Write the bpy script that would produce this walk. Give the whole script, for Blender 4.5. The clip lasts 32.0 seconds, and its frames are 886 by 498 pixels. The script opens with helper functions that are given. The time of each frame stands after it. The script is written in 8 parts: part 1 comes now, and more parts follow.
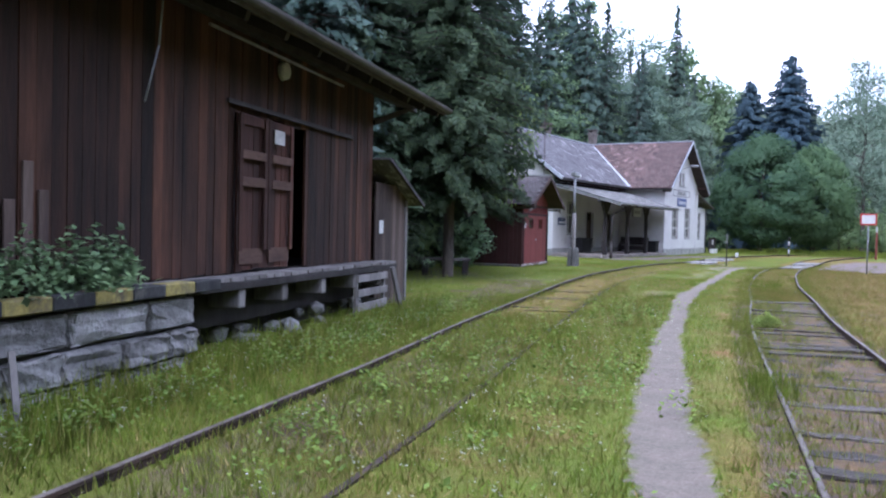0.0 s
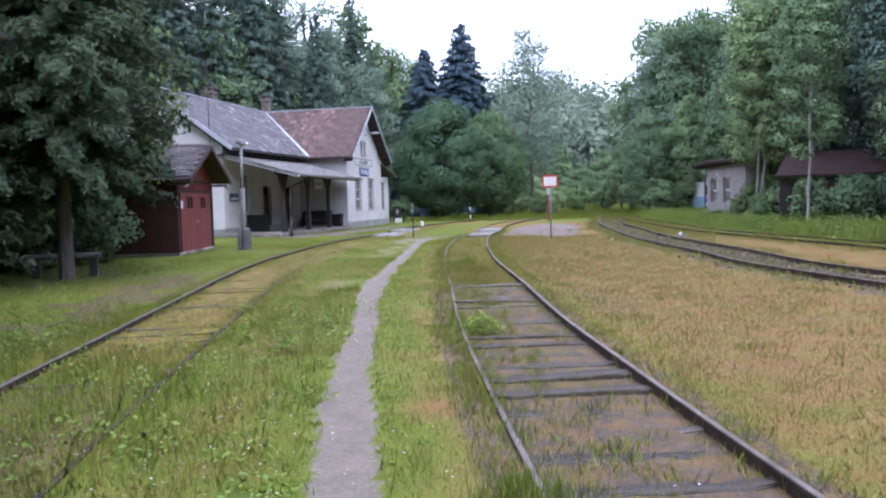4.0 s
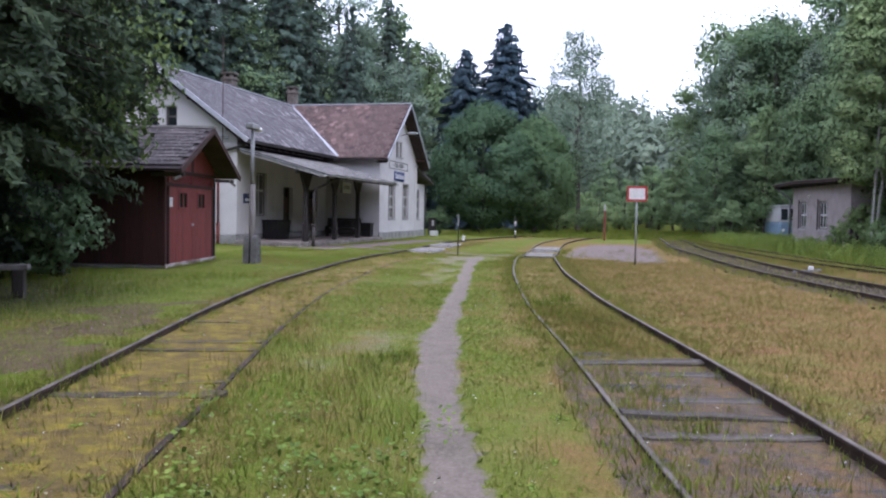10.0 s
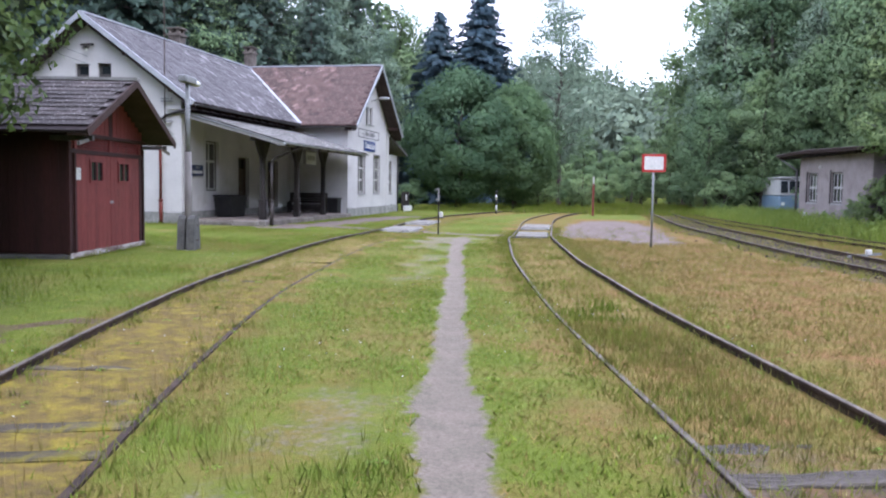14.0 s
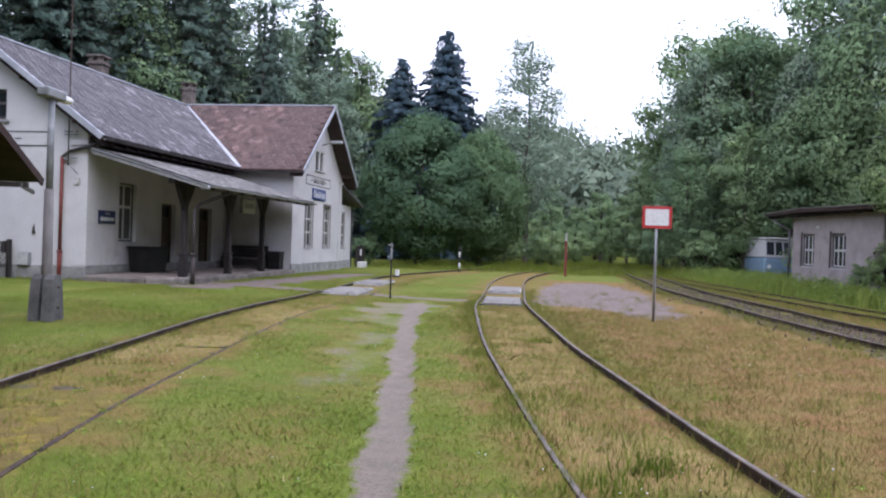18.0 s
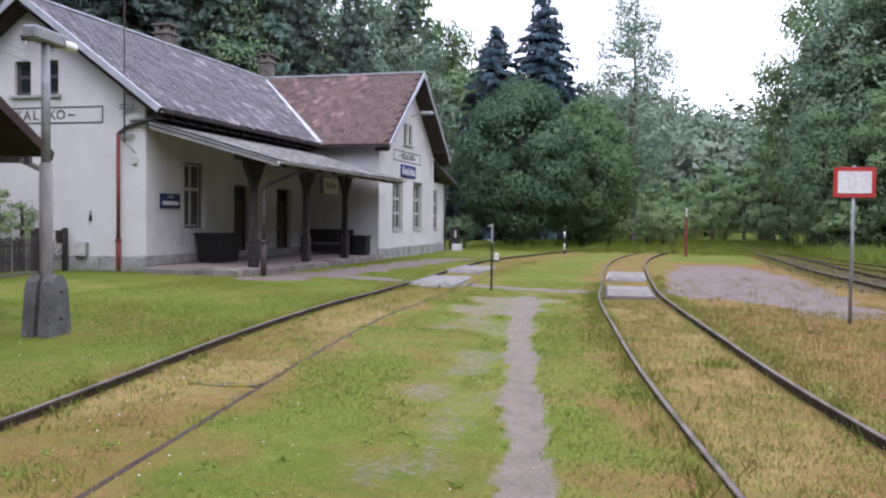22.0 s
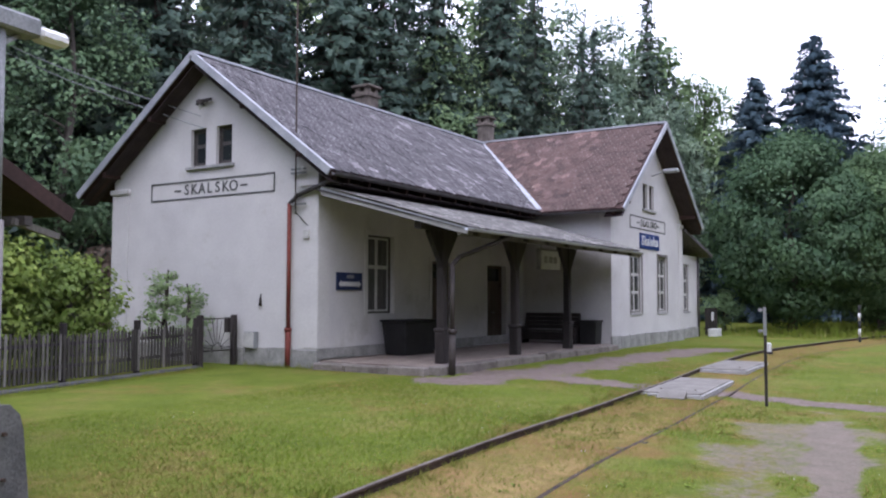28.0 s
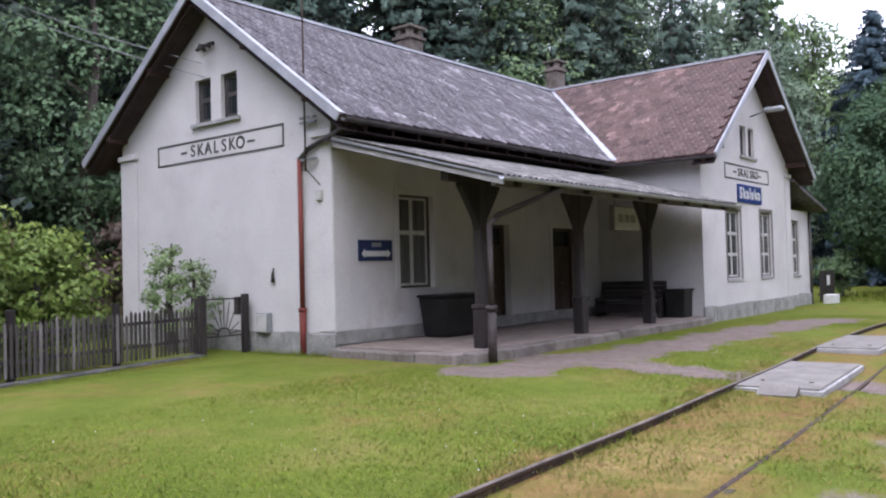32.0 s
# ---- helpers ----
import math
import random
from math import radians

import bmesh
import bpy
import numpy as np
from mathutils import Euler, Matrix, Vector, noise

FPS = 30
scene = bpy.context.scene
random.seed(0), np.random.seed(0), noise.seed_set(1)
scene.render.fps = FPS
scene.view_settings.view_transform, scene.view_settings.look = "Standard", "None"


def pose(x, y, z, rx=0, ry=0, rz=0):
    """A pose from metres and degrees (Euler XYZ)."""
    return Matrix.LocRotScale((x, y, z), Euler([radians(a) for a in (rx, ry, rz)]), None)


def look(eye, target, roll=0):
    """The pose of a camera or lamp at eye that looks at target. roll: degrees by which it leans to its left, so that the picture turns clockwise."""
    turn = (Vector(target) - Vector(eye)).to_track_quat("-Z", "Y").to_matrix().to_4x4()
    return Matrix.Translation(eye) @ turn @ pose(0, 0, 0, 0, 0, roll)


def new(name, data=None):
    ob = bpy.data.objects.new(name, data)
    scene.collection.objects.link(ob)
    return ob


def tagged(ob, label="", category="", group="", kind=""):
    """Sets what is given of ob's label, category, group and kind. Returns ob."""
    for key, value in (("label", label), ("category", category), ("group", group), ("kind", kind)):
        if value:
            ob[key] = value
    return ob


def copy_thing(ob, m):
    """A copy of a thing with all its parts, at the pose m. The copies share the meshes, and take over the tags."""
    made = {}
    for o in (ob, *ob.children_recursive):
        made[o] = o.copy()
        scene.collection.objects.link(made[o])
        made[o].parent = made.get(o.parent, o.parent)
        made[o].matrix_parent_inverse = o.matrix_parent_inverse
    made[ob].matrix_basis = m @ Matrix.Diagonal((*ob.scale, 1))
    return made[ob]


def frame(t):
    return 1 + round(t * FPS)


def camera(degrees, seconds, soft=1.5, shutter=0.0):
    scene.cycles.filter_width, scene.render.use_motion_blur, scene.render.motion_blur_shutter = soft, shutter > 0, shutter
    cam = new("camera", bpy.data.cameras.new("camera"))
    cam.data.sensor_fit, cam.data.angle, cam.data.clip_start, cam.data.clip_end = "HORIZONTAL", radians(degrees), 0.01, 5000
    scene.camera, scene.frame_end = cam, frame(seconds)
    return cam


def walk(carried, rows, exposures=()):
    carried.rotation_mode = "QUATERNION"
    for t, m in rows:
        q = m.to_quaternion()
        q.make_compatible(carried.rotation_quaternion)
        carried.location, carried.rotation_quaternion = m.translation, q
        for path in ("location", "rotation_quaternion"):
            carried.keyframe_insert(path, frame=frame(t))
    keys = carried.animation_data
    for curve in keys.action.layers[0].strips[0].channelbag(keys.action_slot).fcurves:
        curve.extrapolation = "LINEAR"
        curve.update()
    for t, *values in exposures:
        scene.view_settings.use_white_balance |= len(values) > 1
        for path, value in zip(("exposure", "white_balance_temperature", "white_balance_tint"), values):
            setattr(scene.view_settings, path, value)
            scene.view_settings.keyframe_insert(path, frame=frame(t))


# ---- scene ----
cam = camera(55.55, 32.0, soft=2.2)
PATH = [
    (0, (22.662, -47.941, 1.646), (21.582, -46.258, 1.594), 1.38),
    (0.5, (22.520, -47.341, 1.696), (21.672, -45.532, 1.610), -0.31),
    (1, (22.442, -46.716, 1.652), (21.716, -44.853, 1.624), 1.13),
    (1.5, (22.087, -45.974, 1.707), (21.539, -44.054, 1.589), 2.69),
    (2, (21.815, -45.326, 1.680), (21.316, -43.389, 1.659), -0.35),
    (2.5, (21.660, -44.768, 1.696), (21.138, -42.840, 1.593), 2.92),
    (3, (21.525, -44.231, 1.734), (21.135, -42.274, 1.598), 1.07),
    (3.5, (21.374, -43.548, 1.736), (20.988, -41.588, 1.638), -1.85),
    (5.5, (20.647, -41.348, 1.657), (20.139, -39.425, 1.444), 0.83),
    (6, (20.466, -40.841, 1.598), (19.997, -38.899, 1.516), -2.33),
    (6.5, (20.231, -40.299, 1.693), (19.589, -38.407, 1.600), 3.58),
    (7, (20.019, -39.601, 1.699), (19.537, -37.666, 1.554), -0.54),
    (7.5, (19.817, -39.087, 1.695), (19.233, -37.177, 1.603), 3.25),
    (8, (19.610, -38.517, 1.741), (19.126, -36.577, 1.691), 2.52),
    (8.5, (19.385, -37.952, 1.638), (18.916, -36.008, 1.618), -1.69),
    (9, (19.093, -37.382, 1.698), (18.594, -35.445, 1.659), 3.12),
    (9.5, (18.807, -36.689, 1.724), (18.473, -34.718, 1.653), -0.54),
    (10, (18.628, -36.111, 1.655), (18.164, -34.168, 1.570), 1.02),
    (10.5, (18.454, -35.454, 1.685), (18.038, -33.501, 1.571), 3.72),
    (11, (18.304, -34.881, 1.663), (17.945, -32.913, 1.634), -2.12),
    (11.5, (18.175, -34.341, 1.694), (17.771, -32.384, 1.603), 3.89),
    (12, (17.961, -33.689, 1.675), (17.629, -31.721, 1.546), 0.17),
    (12.5, (17.797, -33.103, 1.631), (17.395, -31.146, 1.553), 0.76),
    (13, (17.586, -32.580, 1.653), (17.247, -30.611, 1.561), 3.92),
    (13.5, (17.358, -32.022, 1.724), (17.087, -30.047, 1.564), -1.54),
    (14, (17.225, -31.536, 1.660), (16.832, -29.581, 1.513), 0.86),
    (14.5, (16.961, -30.945, 1.751), (16.747, -28.960, 1.633), -0.97),
    (16.5, (16.776, -28.065, 1.634), (16.593, -26.073, 1.642), -0.59),
    (17, (16.657, -27.583, 1.628), (16.440, -25.595, 1.621), 3.90),
    (17.5, (16.514, -26.966, 1.664), (16.290, -24.979, 1.639), -0.46),
    (18, (16.485, -26.445, 1.687), (16.176, -24.470, 1.672), 1.89),
    (18.5, (16.258, -25.944, 1.667), (15.938, -23.970, 1.707), 0.60),
    (19, (16.081, -25.455, 1.671), (15.652, -23.502, 1.714), -2.31),
    (19.5, (15.945, -24.986, 1.696), (15.380, -23.067, 1.676), 2.48),
    (20, (15.740, -24.461, 1.716), (15.254, -22.523, 1.631), -0.34),
    (20.5, (15.689, -23.871, 1.704), (15.140, -21.948, 1.666), -1.34),
    (21, (15.589, -23.317, 1.673), (15.086, -21.382, 1.600), 1.60),
    (21.5, (15.449, -22.685, 1.695), (15.058, -20.725, 1.618), -0.80),
    (22, (15.372, -22.137, 1.707), (14.845, -20.209, 1.638), 0.71),
    (22.5, (15.154, -21.514, 1.709), (14.587, -19.597, 1.694), 0.22),
    (23, (15.107, -21.109, 1.699), (14.409, -19.235, 1.657), -3.08),
    (23.5, (15.021, -20.746, 1.718), (14.080, -18.983, 1.635), 0.78),
    (24, (14.888, -20.190, 1.662), (14.098, -18.355, 1.564), -1.31),
    (24.5, (14.786, -19.606, 1.630), (13.906, -17.811, 1.593), -3.32),
    (26.5, (14.366, -17.655, 1.743), (13.458, -15.873, 1.790), 2.03),
    (27, (14.181, -17.148, 1.768), (13.258, -15.374, 1.815), -1.20),
    (27.5, (14.173, -16.643, 1.770), (13.119, -14.948, 1.885), -1.36),
    (28, (13.969, -16.157, 1.772), (12.900, -14.470, 1.888), 0.09),
    (28.5, (13.791, -15.635, 1.779), (12.681, -13.975, 1.881), -1.64),
    (29, (13.645, -15.137, 1.687), (12.456, -13.530, 1.746), -1.55),
    (29.5, (13.438, -14.571, 1.765), (12.276, -12.943, 1.754), -1.97),
    (30, (13.208, -14.206, 1.798), (11.980, -12.628, 1.861), -3.68),
    (30.5, (13.135, -13.583, 1.784), (11.962, -11.968, 1.911), -1.03),
    (31, (12.924, -13.087, 1.574), (11.872, -11.391, 1.704), -1.29),
    (31.5, (12.741, -12.632, 1.763), (11.735, -10.905, 1.846), -4.67),
    (32, (12.819, -12.191, 1.701), (11.561, -10.638, 1.754), -1.54),
]
EXPOSURES = [(0.0, 0.37, 5400, 12), (1.0, 0.5, 5420, 12), (3.0, 0.26, 5580, 13), (6.0, 0.66, 5700, 13), (7.5, 0.37, 5720, 13), (9.0, -0.1, 5900, 13), (10.0, -0.05, 5900, 13), (11.0, 0.36, 5800, 12), (12.0, 0.22, 5850, 12),
             (13.0, 0.4, 5850, 11), (14.5, 0.42, 5850, 10), (16.5, 0.1, 5950, 12), (18.0, 0.03, 6050, 12), (20.0, -0.17, 6150, 12), (21.0, 0.1, 6200, 12), (22.0, 0.15, 6200, 12), (23.0, 0.08, 6200, 12), (24.0, 0.36, 6200, 13), (26.0, 0.15, 6150, 13), (28.0, -0.03, 6100, 13), (29.0, 0.19, 6180, 13), (30.0, 0.5, 6200, 12), (32.0, 0.24, 6250, 13)]
CLOUD = 2.5
walk(cam, [(t, look(eye, target, roll)) for t, eye, target, roll in PATH], EXPOSURES)

# ---- light: bright overcast day ----
world = bpy.data.worlds.new("overcast_world")
scene.world = world
world.use_nodes = True
wn = world.node_tree.nodes
wl = world.node_tree.links
wn.clear()
sky = wn.new("ShaderNodeTexSky")
sky.sky_type = "NISHITA"
sky.sun_disc = False
sky.sun_elevation = radians(48)
sky.sun_rotation = radians(150)
sky_bg = wn.new("ShaderNodeBackground")
sky_bg.inputs["Strength"].default_value = 0.06
cloud_bg = wn.new("ShaderNodeBackground")
cloud_bg.inputs["Strength"].default_value = CLOUD
cloud_noise = wn.new("ShaderNodeTexNoise")
cloud_noise.inputs["Scale"].default_value = 1.6
cloud_noise.inputs["Detail"].default_value = 3
cloud_ramp = wn.new("ShaderNodeValToRGB")
cloud_ramp.color_ramp.elements[0].position = 0.3
cloud_ramp.color_ramp.elements[0].color = (0.87, 0.87, 1.08, 1)
cloud_ramp.color_ramp.elements[1].position = 0.7
cloud_ramp.color_ramp.elements[1].color = (1.0, 0.985, 1.13, 1)
sky_add = wn.new("ShaderNodeAddShader")
wout = wn.new("ShaderNodeOutputWorld")
wl.new(sky.outputs[0], sky_bg.inputs["Color"])
wl.new(cloud_noise.outputs["Fac"], cloud_ramp.inputs["Fac"])
wl.new(cloud_ramp.outputs[0], cloud_bg.inputs["Color"])
wl.new(sky_bg.outputs[0], sky_add.inputs[0])
wl.new(cloud_bg.outputs[0], sky_add.inputs[1])
wl.new(sky_add.outputs[0], wout.inputs["Surface"])

sun_data = bpy.data.lights.new("sun", "SUN")
sun_data.energy = 0.9
sun_data.angle = radians(25)
sun_data.color = (1.0, 0.97, 0.92)
sun = new("sun", sun_data)
sun.matrix_world = look((0, 0, 60), (-8, 12, 40))


# ---- materials ----
def ramp_of(nt, src, stops):
    r = nt.nodes.new("ShaderNodeValToRGB")
    els = r.color_ramp.elements
    while len(els) < len(stops):
        els.new(0.5)
    for e, (p, c) in zip(els, stops):
        e.position, e.color = p, (*c, 1)
    nt.links.new(src, r.inputs["Fac"])
    return r.outputs["Color"]


def mixed(nt, fac, a, b, mode="MIX"):
    m = nt.nodes.new("ShaderNodeMix")
    m.data_type, m.blend_type = "RGBA", mode
    for sock, v in ((m.inputs["Factor"], fac), (m.inputs["A"], a), (m.inputs["B"], b)):
        if isinstance(v, bpy.types.NodeSocket):
            nt.links.new(v, sock)
        else:
            sock.default_value = v if isinstance(v, float) else (*v, 1)
    return m.outputs["Result"]


def noise_at(nt, scale, detail=4.0, stretch=(1, 1, 1), rough=0.55, coord="Object"):
    tc = nt.nodes.new("ShaderNodeTexCoord")
    mp = nt.nodes.new("ShaderNodeMapping")
    mp.inputs["Scale"].default_value = stretch
    n = nt.nodes.new("ShaderNodeTexNoise")
    n.inputs["Scale"].default_value, n.inputs["Detail"].default_value, n.inputs["Roughness"].default_value = scale, detail, rough
    nt.links.new(tc.outputs[coord], mp.inputs["Vector"])
    nt.links.new(mp.outputs[0], n.inputs["Vector"])
    return n.outputs["Fac"]


def fresh(name, rough=0.8, metal=0.0, spec=0.3):
    m = bpy.data.materials.new(name)
    m.use_nodes = True
    b = m.node_tree.nodes["Principled BSDF"]
    b.inputs["Roughness"].default_value, b.inputs["Metallic"].default_value = rough, metal
    b.inputs["Specular IOR Level"].default_value = spec
    return m, m.node_tree, b


def bumped(nt, bsdf, height, strength=0.3, dist=0.02):
    bp = nt.nodes.new("ShaderNodeBump")
    bp.inputs["Strength"].default_value, bp.inputs["Distance"].default_value = strength, dist
    nt.links.new(height, bp.inputs["Height"])
    nt.links.new(bp.outputs[0], bsdf.inputs["Normal"])


TONE_SCALE = 0.79  # brightness balance put into every surface() colour, so foliage gains from higher exposure


def surface(name, dark, light, scale=6.0, fine=40.0, stretch=(1, 1, 1), rough=0.85, bump=0.3, dist=0.01, metal=0.0, spec=0.3,
            stain=None, stain_scale=1.2, stain_at=(0.55, 0.75), vary=0.0, coord="Object", pieces=0.0, grain=1.0):
    """Two-scale colour variation, fine relief, an optional stain and a variation from piece to piece."""
    m, nt, b = fresh(name, rough, metal, spec)
    big, small = noise_at(nt, scale, 4, stretch, coord=coord), noise_at(nt, fine, 5, stretch, 0.65, coord=coord)
    c = ramp_of(nt, big, [(0.3, dark), (0.72, light)])
    g = ramp_of(nt, small, [(0.3, (1 - 0.28 * grain,) * 3), (0.7, (1 + 0.15 * grain,) * 3)])
    c = mixed(nt, 1.0, c, g, "MULTIPLY")
    if stain:
        st = ramp_of(nt, noise_at(nt, stain_scale, 6, stretch, 0.7, coord=coord), [(stain_at[0], (0, 0, 0)), (stain_at[1], (1, 1, 1))])
        c = mixed(nt, st, c, stain)
    if vary:
        oi = nt.nodes.new("ShaderNodeObjectInfo")
        v = ramp_of(nt, oi.outputs["Random"], [(0, (1 - vary,) * 3), (1, (1 + vary,) * 3)])
        c = mixed(nt, 1.0, c, v, "MULTIPLY")
    if pieces:
        geo = nt.nodes.new("ShaderNodeNewGeometry")
        v = ramp_of(nt, geo.outputs["Random Per Island"], [(0, (1 - pieces,) * 3), (0.84, (1 + 0.5 * pieces,) * 3), (0.9, (1 + 2.2 * pieces,) * 3), (1, (1 + 3.2 * pieces,) * 3)])
        c = mixed(nt, 1.0, c, v, "MULTIPLY")
    c = mixed(nt, 1.0, c, (TONE_SCALE, TONE_SCALE, TONE_SCALE), "MULTIPLY")
    nt.links.new(c, b.inputs["Base Color"])
    bumped(nt, b, small, bump, dist)
    return m


def lifted(nt, geo, own, up):
    """The face's normal, turned partly upwards, as soft blades and leaves scatter light."""
    add = nt.nodes.new("ShaderNodeVectorMath")
    add.operation = "MULTIPLY_ADD"
    add.inputs[1].default_value, add.inputs[2].default_value = (own, own, own), (0, 0, up)
    nt.links.new(geo.outputs["Normal"], add.inputs[0])
    unit = nt.nodes.new("ShaderNodeVectorMath")
    unit.operation = "NORMALIZE"
    nt.links.new(add.outputs[0], unit.inputs[0])
    return unit.outputs[0]


def leafy(name, cols, trans=0.35, rough=0.6):
    """Leaves: colour by leaf, with some light let through."""
    m = bpy.data.materials.new(name)
    m.use_nodes = True
    nt = m.node_tree
    nt.nodes.clear()
    geo = nt.nodes.new("ShaderNodeNewGeometry")
    c = ramp_of(nt, geo.outputs["Random Per Island"], cols)
    big = noise_at(nt, 0.45, 3)
    c = mixed(nt, 1.0, c, ramp_of(nt, big, [(0.3, (0.7, 0.75, 0.75)), (0.7, (1.25, 1.2, 1.1))]), "MULTIPLY")
    oi = nt.nodes.new("ShaderNodeObjectInfo")
    c = mixed(nt, 1.0, c, ramp_of(nt, oi.outputs["Random"], [(0, (0.8, 0.86, 0.9)), (1, (1.2, 1.15, 1.05))]), "MULTIPLY")
    d = nt.nodes.new("ShaderNodeBsdfDiffuse")
    t = nt.nodes.new("ShaderNodeBsdfTranslucent")
    face = nt.nodes.new("ShaderNodeAttribute")
    face.attribute_name = "facing"
    turn = nt.nodes.new("ShaderNodeVectorTransform")
    turn.vector_type, turn.convert_from, turn.convert_to = "NORMAL", "OBJECT", "WORLD"
    nt.links.new(face.outputs["Vector"], turn.inputs[0])
    nt.links.new(turn.outputs[0], d.inputs["Normal"])
    nt.links.new(turn.outputs[0], t.inputs["Normal"])
    gl = nt.nodes.new("ShaderNodeBsdfGlossy")
    gl.inputs["Roughness"].default_value = 0.5
    mx, mx2 = nt.nodes.new("ShaderNodeMixShader"), nt.nodes.new("ShaderNodeMixShader")
    mx.inputs[0].default_value, mx2.inputs[0].default_value = trans, 0.02
    out = nt.nodes.new("ShaderNodeOutputMaterial")
    nt.links.new(c, d.inputs["Color"])
    nt.links.new(c, t.inputs["Color"])
    nt.links.new(d.outputs[0], mx.inputs[1])
    nt.links.new(t.outputs[0], mx.inputs[2])
    nt.links.new(mx.outputs[0], mx2.inputs[1])
    nt.links.new(gl.outputs[0], mx2.inputs[2])
    nt.links.new(mx2.outputs[0], out.inputs["Surface"])
    return m


PLASTER = surface("whitewashed_plaster", (0.63, 0.61, 0.61), (0.75, 0.73, 0.72), 0.8, 18, rough=0.95, bump=0.12, dist=0.006,
                  stain=(0.5, 0.465, 0.42), stain_scale=0.9, stain_at=(0.58, 0.84), grain=0.3)
# Darker copy of the whitewash: shade below canopy and eave put into the colour.
PLASTER_SHADE = surface("shaded_plaster", (0.6, 0.585, 0.6), (0.72, 0.7, 0.69), 1.0, 18, rough=0.95, bump=0.12, dist=0.006,
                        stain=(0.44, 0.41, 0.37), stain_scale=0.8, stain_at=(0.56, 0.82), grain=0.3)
PLINTH = surface("grey_stone_plinth", (0.28, 0.28, 0.27), (0.46, 0.45, 0.43), 3, 24, rough=0.95, bump=0.6, dist=0.02, vary=0.12)
CONCRETE = surface("weathered_concrete", (0.34, 0.34, 0.34), (0.52, 0.51, 0.5), 2.5, 40, rough=0.9, bump=0.3, vary=0.08,
                   stain=(0.2, 0.2, 0.18), stain_scale=2.0)
SLAB = surface("pale_concrete_slab", (0.19, 0.176, 0.158), (0.31, 0.29, 0.262), 2.5, 40, rough=0.9, bump=0.25, vary=0.08,
               stain=(0.3, 0.29, 0.27), stain_scale=2.0, stain_at=(0.6, 0.8))
PLATEDGE = surface("worn_platform_edge", (0.17, 0.145, 0.13), (0.32, 0.29, 0.265), 2.5, 30, rough=0.95, bump=0.8, dist=0.02, vary=0.2, stain=(0.11, 0.1, 0.08), stain_scale=2.5)
TILE_FLOOR = surface("platform_paving", (0.24, 0.19, 0.165), (0.36, 0.3, 0.26), 3, 40, rough=0.85, bump=0.2)
SLATE = surface("weathered_grey_shingle", (0.062, 0.055, 0.062), (0.145, 0.13, 0.139), 0.9, 14, rough=0.75, bump=0.6, dist=0.02,
                stain=(0.4, 0.375, 0.385), stain_scale=11.0, stain_at=(0.54, 0.65), vary=0.3, pieces=0.16)
SHEDSHINGLE = surface("dark_brown_shed_shingle", (0.05, 0.041, 0.042), (0.115, 0.095, 0.093), 1.2, 14, rough=0.85, bump=0.6, dist=0.02,
                      stain=(0.38, 0.35, 0.35), stain_scale=13.0, stain_at=(0.555, 0.66), pieces=0.14)
REDTILE = surface("weathered_red_shingle", (0.105, 0.068, 0.062), (0.185, 0.115, 0.1), 0.9, 14, rough=0.85, bump=0.5, dist=0.02,
                  stain=(0.42, 0.37, 0.33), stain_scale=14.0, stain_at=(0.59, 0.68), vary=0.16, pieces=0.08)
CORRUGATED = surface("mossy_corrugated_sheet", (0.085, 0.08, 0.076), (0.22, 0.21, 0.2), 2.2, 16, (0.35, 1, 1), rough=0.95, spec=0.15, bump=0.4, dist=0.01,
                     stain=(0.46, 0.44, 0.41), stain_scale=6.0, stain_at=(0.52, 0.66))
ZINC = surface("galvanised_flashing", (0.42, 0.44, 0.48), (0.6, 0.61, 0.65), 2, 25, rough=0.5, metal=0.35, bump=0.08)
CHIMNEY = surface("sooty_brown_chimney_brick", (0.1, 0.085, 0.075), (0.24, 0.205, 0.18), 4, 26, rough=0.95, bump=0.7, dist=0.02, vary=0.15)
SOFFIT = surface("dark_soffit_boards", (0.035, 0.024, 0.026), (0.075, 0.052, 0.055), 2, 20, rough=0.85, bump=0.3, vary=0.2)
GUTTER = surface("dark_gutter", (0.06, 0.055, 0.055), (0.12, 0.11, 0.11), 3, 30, rough=0.6, bump=0.1)
RUSTPIPE = surface("rusty_red_downpipe", (0.15, 0.035, 0.028), (0.27, 0.065, 0.05), 2.5, 30, (1, 1, 0.3), rough=0.7, bump=0.1,
                   stain=(0.12, 0.1, 0.1), stain_scale=2)
BARGE = surface("pale_grey_barge_board", (0.3, 0.29, 0.29), (0.46, 0.45, 0.44), 3, 26, (1, 0.3, 1), rough=0.85, bump=0.3, vary=0.1)
EAVEWOOD = surface("brown_eave_boards", (0.035, 0.02, 0.018), (0.085, 0.045, 0.04), 2, 20, rough=0.8, bump=0.3, vary=0.25)
DARKWOOD = surface("tarred_dark_timber", (0.022, 0.018, 0.018), (0.06, 0.05, 0.048), 3, 30, (1, 1, 0.15), rough=0.75, bump=0.35, vary=0.2)
FENCEWOOD = surface("dark_weathered_fence_wood", (0.05, 0.044, 0.042), (0.12, 0.108, 0.1), 4, 30, (1, 1, 0.12), rough=0.9, bump=0.4, vary=0.3)
GREYPOST = surface("greyed_timber", (0.16, 0.145, 0.14), (0.3, 0.28, 0.27), 4, 30, (1, 1, 0.12), rough=0.85, bump=0.4, vary=0.2)
BARNWOOD = surface("weathered_brown_barn_board", (0.008, 0.0055, 0.005), (0.1, 0.042, 0.023), 2.6, 26, (1, 1, 0.12), rough=0.85, bump=0.5, dist=0.012,
                   vary=0.6, stain=(0.13, 0.095, 0.08), stain_scale=1.2, stain_at=(0.64, 0.85))
